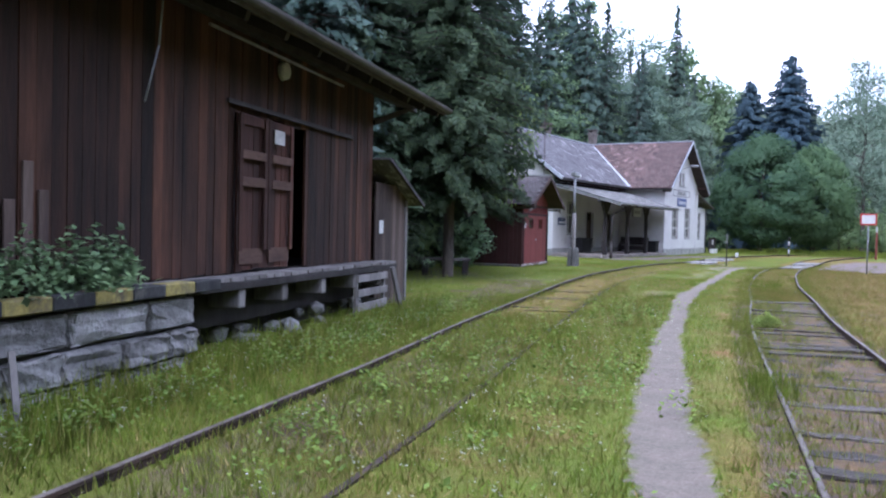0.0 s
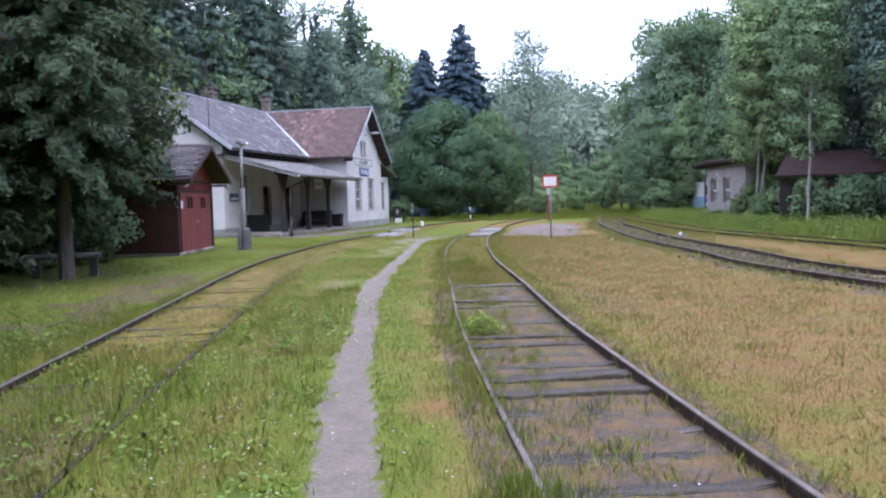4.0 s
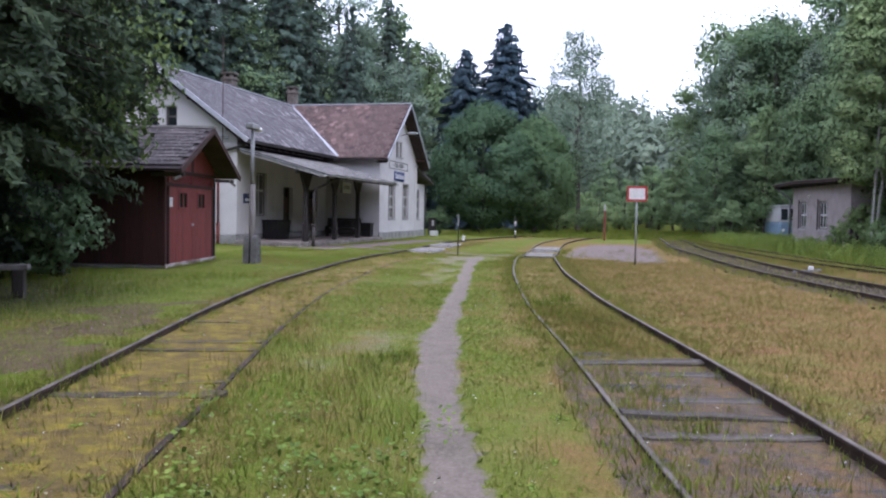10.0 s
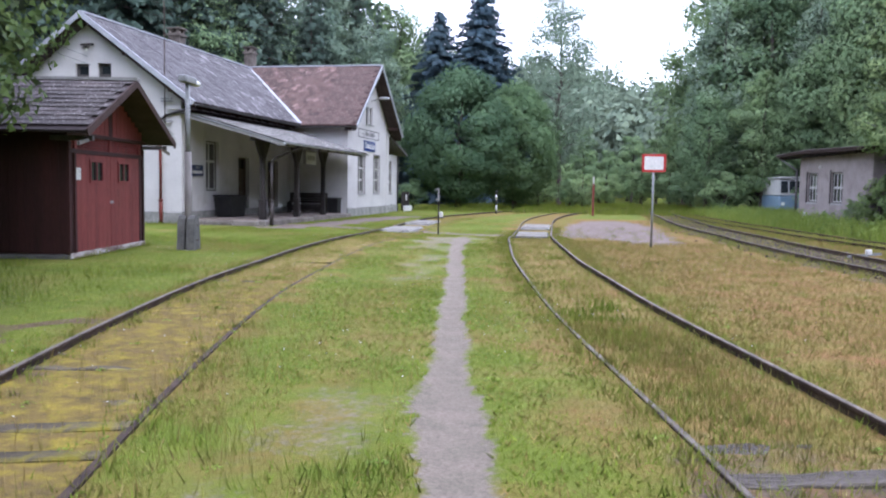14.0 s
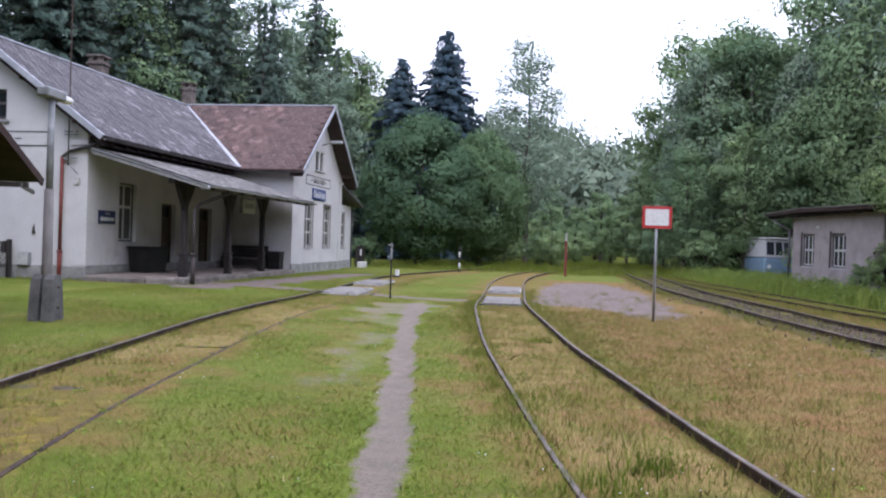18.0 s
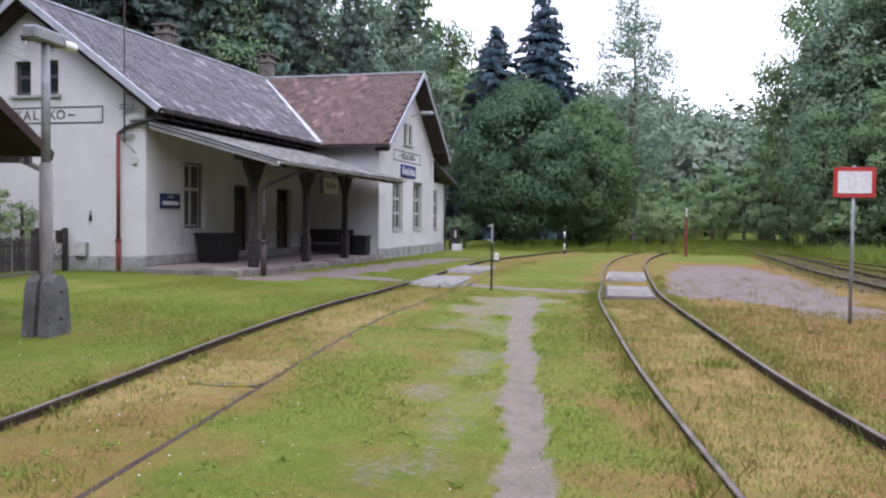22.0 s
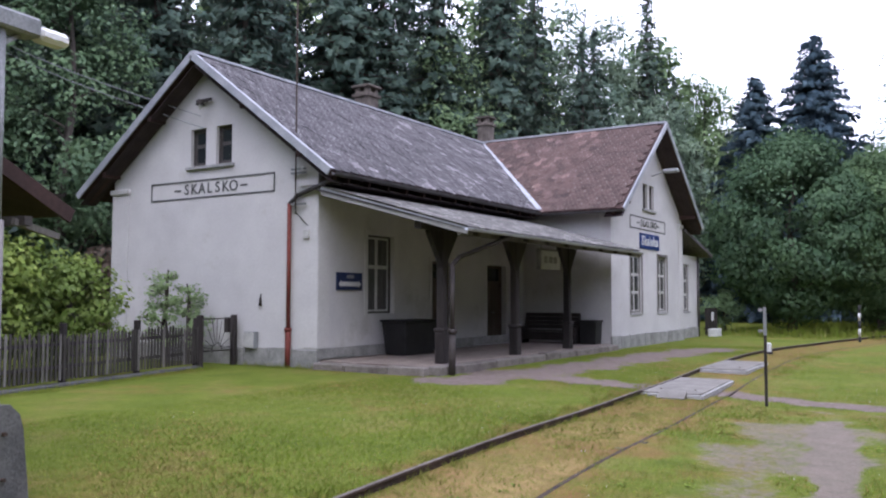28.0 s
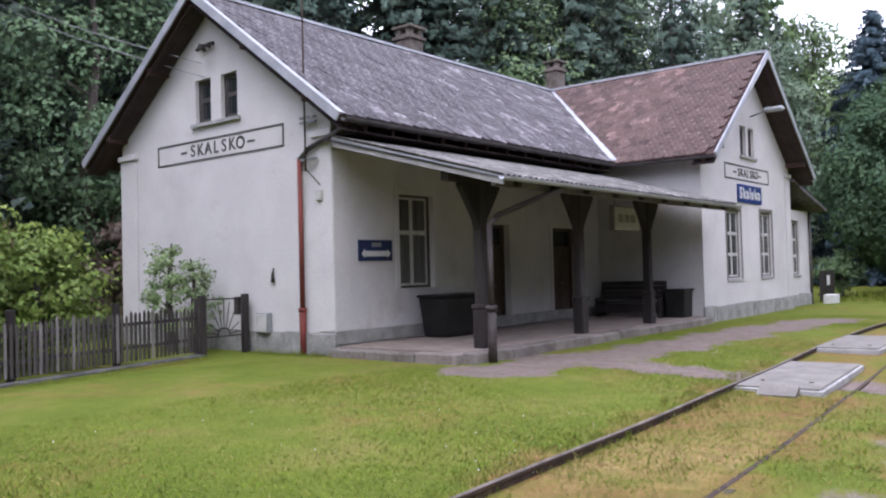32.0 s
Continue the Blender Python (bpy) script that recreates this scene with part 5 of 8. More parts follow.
part("white_arrow", prism(bmesh.new(), [(0.021, -0.46, -0.07), (0.021, -0.36, -0.17), (0.021, -0.36, -0.13), (0.021, 0.36, -0.13), (0.021, 0.36, -0.17), (0.021, 0.46, -0.07), (0.021, 0.36, 0.03), (0.021, 0.36, -0.01), (0.021, -0.36, -0.01), (0.021, -0.36, 0.03)], (0.004, 0, 0)), WHITEPAINT, bsign)
part("text_bar", boxbm(0.021, -0.14, 0.08, 0.026, 0.16, 0.17), STEELGREY, bsign)

# pipes, mast, fittings on the gable
down = thing("downpipe", "rust-red metal downpipe fixed to the white gable", "downpipe", at=(-0.88, -0.1, 0))
part("upper_pipe", tube(bmesh.new(), (0, 0, 0.95), (0, 0, 4.2), 0.055), RUSTPIPE, down)
part("lower_pipe", tube(bmesh.new(), (0, 0, -0.1), (0, 0, 0.98), 0.075), RUSTPIPE, down, "thicker cast-iron foot pipe")
part("pipe_collar", tube(bmesh.new(), (0, 0, 0.92), (0, 0, 1.0), 0.095), RUSTPIPE, down)
part("pipe_bend", tube(tube(bmesh.new(), (0, 0, 4.18), (0.25, 0.02, 4.38), 0.055), (0.25, 0.02, 4.38), (1.55, -0.1, 4.7), 0.055), GUTTER, down)
mast = thing("aerial_mast", "grey steel aerial mast with brackets on the gable", "mast", at=(-0.62, -0.16, 0))
part("mast_pole", tube(bmesh.new(), (0, 0, 3.9), (0, 0, 9.7), 0.02), RUST, mast)
for z in (4.15, 4.95, 5.05):
    part("mast_bracket", beam(bmesh.new(), (-0.18, 0.04, z), (0.3, 0.04, z), 0.06, 0.05), STEELGREY, mast)
part("mast_cable", tube(bmesh.new(), (0.0, 0, 3.95), (0.32, 0.1, 3.6), 0.012), DARKWOOD, mast)
part("insulator", tube(bmesh.new(), (0.2, 0.03, 5.0), (0.2, 0.03, 5.1), 0.03), WHITEPAINT, mast)
meter = thing("meter_box", "small beige plastic box on the white wall", "junction box", at=(-0.33, -0.05, 3.38))
part("box_body", boxbm(-0.09, -0.05, -0.11, 0.09, 0.05, 0.11, 0.01), WINFRAME, meter)
bell = thing("wall_hook", "dark iron insulator hook on the white wall", "hook", at=(-1.92, -0.04, 1.67))
part("hook_body", tube(tube(bmesh.new(), (0, 0, -0.12), (0, 0, 0.1), 0.05, 0.03), (0, 0, 0.1), (0, 0.03, 0.2), 0.015), DARKWOOD, bell)
vent = thing("wall_cabinet", "small grey metal cabinet low on the wall", "cabinet", at=(-2.2, -0.08, 0.66))
part("cabinet_body", boxbm(-0.2, -0.08, -0.22, 0.2, 0.08, 0.22, 0.012), STEELGREY, vent)
part("cabinet_door", boxbm(-0.18, -0.09, -0.2, 0.18, -0.081, 0.2, 0.004), WINFRAME, vent)
glamp = thing("gable_lamp", "dark iron wall lamp under the gable peak", "lamp", at=(-4.1, -0.02, 7.15))
part("lamp_arm", beam(bmesh.new(), (-0.3, -0.1, 0.12), (0.3, -0.1, 0.12), 0.05, 0.08), DARKWOOD, glamp)
part("lamp_bracket", beam(bmesh.new(), (0, 0.02, 0.1), (0, -0.3, 0.1), 0.04, 0.04), DARKWOOD, glamp)
part("lamp_shade", tube(bmesh.new(), (0.05, -0.28, -0.05), (0.05, -0.28, 0.1), 0.14, 0.04), DARKWOOD, glamp)
part("bulb", tube(bmesh.new(), (0.05, -0.28, -0.16), (0.05, -0.28, -0.05), 0.05, 0.05), LAMPGLASS, glamp)
wlamp = thing("wing_lamp", "grey street-type lamp on an arm below the gable", "lamp", at=(WX, 15.9, 6.55))
part("lamp_arm", tube(bmesh.new(), (0, 0, 0), (0.55, 0.1, 0.16), 0.025), STEELGREY, wlamp)
part("lamp_head", boxbm(0.45, -0.05, 0.1, 1.05, 0.25, 0.24, 0.04), ZINC, wlamp)

# ---- platform and canopy ----
plat = thing("station_platform", "low paved platform with a worn concrete edge", "platform")
part("platform_floor", boxbm(0.05, 0.06, -0.25, 3.3, WY0, 0.2), TILE_FLOOR, plat)
y = 0.0
while y < WY0 - 0.2:
    w = min(rp.uniform(0.9, 1.7), WY0 - y)
    part("edge_stone", boxbm(3.304, y + 0.01, -0.25, 3.62 + rp.uniform(-0.03, 0.03), y + w - 0.01, 0.21 + rp.uniform(-0.03, 0.01), 0.03), PLATEDGE, plat)
    y += w
x = 0.0
while x < 3.3:
    w = min(rp.uniform(0.7, 1.3), 3.34 - x)
    part("edge_stone", boxbm(x + 0.05, -0.22, -0.25, x + w + 0.03, 0.055, 0.19 + rp.uniform(-0.03, 0.01), 0.03), PLATEDGE, plat)
    x += w
canopy = thing("platform_canopy", "timber platform canopy with dark posts and corrugated roof", "canopy")
CY0, CY1, CXF, CZF, CXB, CZB = -0.3, 10.95, 4.5, 3.34, 0.35, 4.5
cs = (CZB - CZF) / (CXF - CXB)


def cz(x):
    return CZF + (CXF - x) * cs


vs, fs = [], []
ny2 = int((CY1 - CY0) / 0.045)
for j in range(ny2 + 1):
    yy = CY0 + (CY1 - CY0) * j / ny2
    rip = 0.022 * math.sin(6.2832 * yy / 0.18)
    for xx in (CXB, 1.8, 3.2, CXF + 0.06):
        vs.append((xx, yy, cz(xx) + 0.03 + rip))
for j in range(ny2):
    for i in range(3):
        a = j * 4 + i
        fs.append((a, a + 1, a + 5, a + 4))
cme = mesh_from("corrugated_sheet", vs, fs, CORRUGATED)
cob = new("corrugated_sheet", cme)
cob.parent = canopy
sol = cob.modifiers.new("thick", "SOLIDIFY")
sol.thickness = 0.012
for k, yy in enumerate(np.arange(CY0 + 0.03, CY1, 0.42)):
    part("soffit_board", prism(bmesh.new(), [(0.0 if xx < 1 else xx, yy, cz(max(xx, 0.0)) - 0.02) for xx in (CXB, CXF)] + [(xx, yy, cz(xx) - 0.05) for xx in (CXF, CXB)], (0, 0.41, 0)), WINDARK, canopy)
for yy in (CY0 + 0.05, CY1 - 0.08):
    part("barge_board", prism(bmesh.new(), [(0.3, yy, cz(0.3) + 0.02), (CXF + 0.04, yy, cz(CXF) + 0.02), (CXF + 0.04, yy, cz(CXF) - 0.17), (0.3, yy, cz(0.3) - 0.2)], (0, 0.035, 0)), BARGE, canopy)
part("barge_strip", prism(bmesh.new(), [(0.3, CY0 + 0.02, cz(0.3) - 0.02), (CXF + 0.04, CY0 + 0.02, cz(CXF) - 0.02), (CXF + 0.04, CY0 + 0.02, cz(CXF) - 0.05), (0.3, CY0 + 0.02, cz(0.3) - 0.06)], (0, 0.03, 0)), ZINC, canopy)
gutter((CXF + 0.1, CY0 - 0.1, CZF - 0.03), (CXF + 0.1, CY1 + 0.1, CZF - 0.05), 0.07, "canopy_gutter", canopy, ZINC)
PX = 3.1
for yy in np.arange(0.4, CY1, 1.25):
    strip((0.05, yy, cz(0.05) - 0.13), (CXF - 0.05, yy, cz(CXF - 0.05) - 0.12), 0.1, 0.13, "canopy_rafter", DARKWOOD, canopy)
strip((PX, CY0 + 0.2, cz(PX) - 0.26), (PX, CY1, cz(PX) - 0.26), 0.18, 0.18, "canopy_beam", DARKWOOD, canopy)
for yy in (0.95, 4.75, 8.3):
    post = part("canopy_post", boxbm(PX - 0.1, yy - 0.1, 0.15, PX + 0.1, yy + 0.1, cz(PX) - 0.34, 0.02), DARKWOOD, canopy)
    part("post_foot", boxbm(PX - 0.13, yy - 0.13, 0.15, PX + 0.13, yy + 0.13, 0.95, 0.02), DARKWOOD, post)
    part("post_band", boxbm(PX - 0.15, yy - 0.15, 0.95, PX + 0.15, yy + 0.15, 1.05, 0.02), DARKWOOD, post)
    for sgn in (1, -1):
        part("bracket", prism(bmesh.new(), [(PX - 0.07, yy + sgn * 0.1, cz(PX) - 1.25), (PX - 0.07, yy + sgn * 0.17, cz(PX) - 1.05), (PX - 0.07, yy + sgn * 0.62, cz(PX) - 0.42), (PX - 0.07, yy + sgn * 0.62, cz(PX) - 0.35), (PX - 0.07, yy + sgn * 0.1, cz(PX) - 0.35)], (0.14, 0, 0)), DARKWOOD, post)
cpipe = new("canopy_downpipe")
cpipe.parent = canopy
part("pipe_shaft", tube(bmesh.new(), (3.72, 0.42, 0.9), (3.72, 0.42, 2.55), 0.055), PIPEDARK, cpipe)
part("pipe_foot", tube(bmesh.new(), (3.72, 0.42, -0.1), (3.72, 0.42, 1.0), 0.085), PIPEDARK, cpipe)
part("pipe_collar", tube(bmesh.new(), (3.72, 0.42, 0.95), (3.72, 0.42, 1.05), 0.11), PIPEDARK, cpipe)
part("pipe_bend", tube(tube(bmesh.new(), (3.72, 0.42, 2.53), (3.8, 0.6, 2.72), 0.055), (3.8, 0.6, 2.72), (CXF + 0.08, 1.7, CZF - 0.1), 0.055), PIPEDARK, cpipe)
part("front_plate", beam(bmesh.new(), (CXF - 0.22, CY0 + 0.1, cz(CXF - 0.2) - 0.15), (CXF - 0.22, CY1, cz(CXF - 0.2) - 0.15), 0.1, 0.14), GREYPOST, canopy)

board = thing("hanging_sign", "white hanging timetable sign box under the canopy", "sign", at=(2.2, 8.9, 3.02))
part("sign_face", boxbm(-0.05, -0.74, -0.32, 0.05, 0.74, 0.3, 0.01), WHITEPAINT, board)
part("sign_frame", box(boxbm(-0.07, -0.78, 0.28, 0.07, 0.78, 0.34), -0.07, -0.8, -0.34, 0.07, -0.74, 0.34), BARGE, board)
for k in range(3):
    part("text_bar", boxbm(0.051, -0.5 + k * 0.36, -0.12, 0.056, -0.22 + k * 0.36, 0.1), BARGE, board)
for yy in (-0.6, 0.6):
    part("hanger", tube(bmesh.new(), (0, yy, 0.3), (0, yy, 0.72), 0.012), DARKWOOD, board)


def flared_box(name, label, x0, x1, y0, y1, z0, z1, grow):
    t = thing(name, label, "bin", at=((x0 + x1) / 2, (y0 + y1) / 2, z0))
    hx, hy, h = (x1 - x0) / 2, (y1 - y0) / 2, z1 - z0
    bm = bmesh.new()
    lo = [bm.verts.new((sx * hx * (1 - grow), sy * hy * (1 - grow), 0)) for sx, sy in ((-1, -1), (1, -1), (1, 1), (-1, 1))]
    hi = [bm.verts.new((sx * hx, sy * hy, h)) for sx, sy in ((-1, -1), (1, -1), (1, 1), (-1, 1))]
    bm.faces.new(lo[::-1])
    bm.faces.new(hi)
    for i in range(4):
        bm.faces.new((lo[i], lo[(i + 1) % 4], hi[(i + 1) % 4], hi[i]))
    bmesh.ops.bevel(bm, geom=bm.edges[:], offset=0.02, segments=1, affect="EDGES")
    part("bin_body", bm, BLACKPLASTIC_VOID, t)
    part("bin_lid", boxbm(-hx - 0.04, -hy - 0.04, h + 0.002, hx + 0.04, hy + 0.04, h + 0.07, 0.02), BLACKPLASTIC_VOID, t)
    return t


flared_box("grit_bin", "black flared grit bin standing against the platform wall", 0.15, 0.95, 2.5, 4.15, 0.21, 1.1, 0.14)
flared_box("waste_bin", "black square waste bin in the platform corner", 2.5, 3.1, 10.6, 11.2, 0.21, 0.95, 0.08)
seat = thing("platform_bench", "dark timber bench with a high back in the canopy corner", "bench", at=(1.35, 10.95, 0.2))
for k in range(3):
    part("seat_slat", boxbm(-1.05, -0.42 + k * 0.13, 0.42, 1.05, -0.31 + k * 0.13, 0.46, 0.008), DARKWOOD, seat)
for k in range(4):
    part("back_slat", boxbm(-1.05, 0.02, 0.5 + k * 0.14, 1.05, 0.06, 0.634 + k * 0.14, 0.004), DARKWOOD, seat)
part("seat_front", boxbm(-1.05, -0.43, 0.12, 1.05, -0.4, 0.41, 0.006), DARKWOOD, seat)
for xx in (-1.0, 1.0):
    part("bench_side", prism(bmesh.new(), [(xx - 0.03, -0.45, 0.0), (xx - 0.03, 0.1, 0.0), (xx - 0.03, 0.1, 1.02), (xx - 0.03, 0.0, 1.02), (xx - 0.03, -0.12, 0.6), (xx - 0.03, -0.45, 0.55)], (0.06, 0, 0)), DARKWOOD, seat)


# ---- red shed beside the station ----
shed = thing("tool_shed", "small red wooden shed with double doors and shingled gable roof", "shed", at=(5.49, -13.47, 0.0), rz=11.4)
SW, SD, SE, SR = 2.22, 4.3, 2.73, 4.03
part("shed_footing", boxbm(-SD, -SW - 0.02, -0.2, 0.03, SW + 0.02, 0.1, 0.02), LAMPFOOT, shed)
part("sill_board", boxbm(0.031, -SW, 0.0, 0.06, SW, 0.13, 0.01), PEELED, shed, "rotten sill board with peeling white paint")
for k in range(30):
    y0 = -SW + k * (2 * SW / 30)
    if abs(y0 + SW / 30) < 1.92:
        continue
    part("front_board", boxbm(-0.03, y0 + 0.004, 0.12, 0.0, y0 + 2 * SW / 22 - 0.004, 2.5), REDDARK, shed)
# Side walls in the red that already holds the trees' shade.
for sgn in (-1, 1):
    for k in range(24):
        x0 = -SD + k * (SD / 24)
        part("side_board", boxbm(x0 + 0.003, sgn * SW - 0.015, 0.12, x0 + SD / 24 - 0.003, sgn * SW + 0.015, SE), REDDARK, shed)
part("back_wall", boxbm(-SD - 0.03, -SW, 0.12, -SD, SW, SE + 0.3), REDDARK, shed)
for yy in (-SW - 0.01, -1.96, 1.86, SW - 0.09):
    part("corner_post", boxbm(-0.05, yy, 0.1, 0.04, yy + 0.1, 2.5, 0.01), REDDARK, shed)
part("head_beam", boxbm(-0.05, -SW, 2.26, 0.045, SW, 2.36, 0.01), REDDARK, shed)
for k in range(41):
    yy = -SW + 0.15 + k * 0.1
    for sgn in (-1, 1):
        if -SW + 0.1 < yy + sgn * 0.24 < SW - 0.1:
            strip((0.0 + 0.008 * sgn, yy, 2.36), (0.0 + 0.008 * sgn, yy + sgn * 0.24, 2.64), 0.014, 0.022, "lattice_lath", REDPAINT, shed)
part("lattice_backing", boxbm(-0.05, -SW + 0.1, 2.36, -0.03, SW - 0.1, 2.66), BLACKPLASTIC_VOID, shed)
part("tie_beam", boxbm(-0.05, -SW - 0.1, 2.64, 0.05, SW + 0.1, 2.73, 0.01), REDDARK, shed)
for yy in (-1.96, -0.06, 1.86):
    part("lattice_post", boxbm(-0.02, yy, 2.362, 0.042, yy + 0.12, 2.638, 0.008), REDPAINT, shed)
for k in range(18):
    y0 = -SW + 0.05 + k * (2 * SW - 0.1) / 18
    w = (2 * SW - 0.1) / 18
    top = min(SE + (SR - SE) * (1 - abs(y0) / (SW + 0.55)), SE + (SR - SE) * (1 - abs(y0 + w) / (SW + 0.55)))
    part("gable_board", boxbm(-0.03, y0 + 0.004, 2.73, 0.0, y0 + w - 0.004, max(2.76, top - 0.06)), REDPAINT if k % 9 else REDDARK, shed)
for sgn in (-1, 1):
    leaf = new("door")
    leaf.parent = shed
    a, b = (-1.85, -0.006) if sgn < 0 else (0.006, 1.85)
    for k in range(8):
        ww = (b - a) / 8
        y0 = a + k * ww
        if k in (3, 4, 5) and sgn < 0 or k in (2, 3, 4) and sgn > 0:
            part("door_board", boxbm(0.0, y0 + 0.002, 0.12, 0.03, y0 + ww - 0.002, 1.66), REDPAINT, leaf)
            part("door_board", boxbm(0.0, y0 + 0.002, 2.14, 0.03, y0 + ww - 0.002, 2.26), REDPAINT, leaf)
        else:
            part("door_board", boxbm(0.0, y0 + 0.002, 0.12, 0.03, y0 + ww - 0.002, 2.26), REDPAINT, leaf)
    w0 = a + (3 if sgn < 0 else 2) * (b - a) / 8
    w1 = w0 + 3 * (b - a) / 8
    for p, q, r, s in ((w0 - 0.03, w1 + 0.03, 1.63, 1.69), (w0 - 0.03, w1 + 0.03, 2.1, 2.16), (w0 - 0.03, w0 + 0.03, 1.69, 2.1), (w1 - 0.03, w1 + 0.03, 1.69, 2.1), ((w0 + w1) / 2 - 0.015, (w0 + w1) / 2 + 0.015, 1.69, 2.1)):
        part("door_window_frame", boxbm(0.031, p, r, 0.055, q, s), REDPAINT, leaf)
    part("door_pane", boxbm(0.01, w0, 1.66, 0.018, w1, 2.14), GLASS, leaf)
part("door_latch", boxbm(0.03, -0.05, 1.15, 0.05, 0.12, 1.22, 0.005), STEELGREY, shed)
notice = thing("paper_notice", "small white paper notice pinned on the red door", "notice", at=(5.84, -15.22, 1.83), rz=11.4)
part("paper", boxbm(0.045, -0.11, -0.13, 0.052, 0.11, 0.13), WHITEPAINT, notice)
sroof = new("roof")
sroof.parent = shed
EH = SW + 0.6
ez = SR - (SR - SE) * EH / (SW + 0.55)
for sgn in (-1, 1):
    part("roof_deck", roof_plane((0.66, 0, SR), (-SD - 1.2, 0, 0), (0, sgn * EH, ez - SR), 0.06), SOFFIT, sroof)
    rr = random.Random(9 + sgn)
    vs, fs = [], []
    ln = math.hypot(EH, SR - ez)
    for r in range(int(ln / 0.26)):
        for c in range(18):
            u = 0.66 - (c + (0.5 if r % 2 else 0.02)) * 0.31
            v = r * 0.26
            yy, zz = sgn * (v / ln) * EH, SR + (ez - SR) * v / ln + 0.02 + rr.uniform(0, 0.012)
            y2, z2 = sgn * ((v + 0.33) / ln) * EH, SR + (ez - SR) * (v + 0.33) / ln + 0.045 + rr.uniform(0, 0.015)
            k = len(vs)
            vs += [(u, yy, zz), (u - 0.3, yy, zz), (u - 0.3, y2, z2), (u, y2, z2), (u, yy, zz - 0.012), (u - 0.3, yy, zz - 0.012), (u - 0.3, y2, z2 - 0.012), (u, y2, z2 - 0.012)]
            fs += [[k + i for i in f] for f in ((0, 1, 2, 3), (7, 6, 5, 4), (2, 6, 7, 3), (0, 3, 7, 4), (1, 5, 6, 2))]
    ob = new("shingle_field", mesh_from("shingle_field", vs, fs, SHEDSHINGLE))
    ob.parent = sroof
    ob["kind"] = "stuff"
    strip((0.68, 0, SR - 0.05), (0.68, sgn * EH, ez - 0.05), 0.04, 0.16, "verge_board", EAVEWOOD, sroof)
    strip((0.6, sgn * (SW + 0.1), 2.57), (-0.3, sgn * (SW + 0.1), 2.57), 0.1, 0.1, "purlin_end", WINDARK, sroof)
    strip((0.5, sgn * EH, 2.44), (0.5, sgn * SW, 2.56), 0.05, 0.07, "eave_lath", GREYPOST, sroof)
strip((0.72, 0, SR + 0.045), (-SD - 0.28, 0, SR + 0.045), 0.22, 0.07, "ridge_cap", BARGE, sroof)

# ---- lamp post on a concrete foot ----
lamp = thing("lamp_post", "grey wooden lamp post bolted to a concrete foot", "street lamp", at=(6.8, -12.12, -0.06), rz=8)
for sx in (-1, 1):
    part("concrete_foot", prism(bmesh.new(), [(sx * 0.03, -0.29, -0.2), (sx * 0.03, 0.29, -0.2), (sx * 0.03, 0.26, 0.2), (sx * 0.03, 0.2, 0.7), (sx * 0.03, 0.16, 0.83), (sx * 0.03, 0.06, 0.92), (sx * 0.03, -0.06, 0.92), (sx * 0.03, -0.16, 0.83), (sx * 0.03, -0.2, 0.7), (sx * 0.03, -0.26, 0.2)], (sx * 0.18, 0, 0)), LAMPFOOT, lamp, "cracked grey concrete foot half")
part("lower_pole", tube(bmesh.new(), (0, 0, -0.1), (0, 0, 2.5), 0.098, 0.088, 12), GREYPOST, lamp)
part("upper_pole", tube(bmesh.new(), (0, 0, 2.38), (0, 0, 4.2), 0.066, 0.058, 12), STEELGREY, lamp)
for z in (0.3, 0.68):
    part("foot_bolt", tube(bmesh.new(), (-0.25, 0, z), (0.25, 0, z), 0.018, n=8), RUST, lamp)
head = part("lamp_head", boxbm(-0.11, -0.38, 4.18, 0.11, 0.36, 4.36, 0.025), STEELGREY, lamp)
part("lamp_cover", boxbm(-0.095, 0.362, 4.18, 0.095, 0.7, 4.31, 0.04), LAMPGLASS, head, "white lamp cover")
part("lamp_bracket", beam(bmesh.new(), (0, -0.05, 4.0), (0, 0.2, 4.18), 0.04, 0.04), STEELGREY, head)

# ---- bench by the spruces ----
bench = thing("wooden_bench", "low mossy plank bench on two stub posts beside the spruce", "bench", at=(7.35, -23.35, 0.0), rz=30)
part("bench_plank", boxbm(-1.3, -0.17, 0.5, 0.55, 0.17, 0.6, 0.015), GREYPOST, bench)
for xx in (-1.0, 0.38):
    part("bench_post", boxbm(xx - 0.1, -0.14, -0.15, xx + 0.1, 0.14, 0.5, 0.015), DARKWOOD, bench)

# ---- goods shed ----
GO, GD, GN = Vector((12.55, -34.81, 0)), Vector((0.31, -0.951, 0)).normalized(), Vector((0.951, 0.31, 0)).normalized()
GM = Matrix(((GD.x, GN.x, 0, GO.x), (GD.y, GN.y, 0, GO.y), (0, 0, 1, 0), (0, 0, 0, 1)))
goods = thing("goods_shed", "weathered brown timber goods shed with a wide eave", "goods shed")
goods.matrix_world = GM
GLEN, PZ = 15.5, 0.98
rg = random.Random(12)
eave_n, eave_z, g_slope = 0.92, 4.18, 0.42
wall_z = eave_z + eave_n * g_slope - 0.2


def board_run(s0, s1, z0, z1, n, mat, parent, name="board", step=0.19):
    s = s0
    while s < s1 - 0.01:
        w = min(step * rg.uniform(0.8, 1.2), s1 - s)
        bm = boxbm(s + 0.004, n - 0.03 + rg.uniform(0, 0.006), z0 - rg.uniform(0, 0.04), s + w - 0.004, n + rg.uniform(0, 0.012), z1)
        part(name, bm, mat, parent)
        s += w


board_run(0.0, 3.2, PZ, wall_z, 0.0, BARNWOOD, goods)
board_run(5.5, GLEN, PZ, wall_z, 0.0, BARNWOOD, goods)
board_run(3.2, 5.5, 3.15, wall_z, 0.0, BARNWOOD, goods)
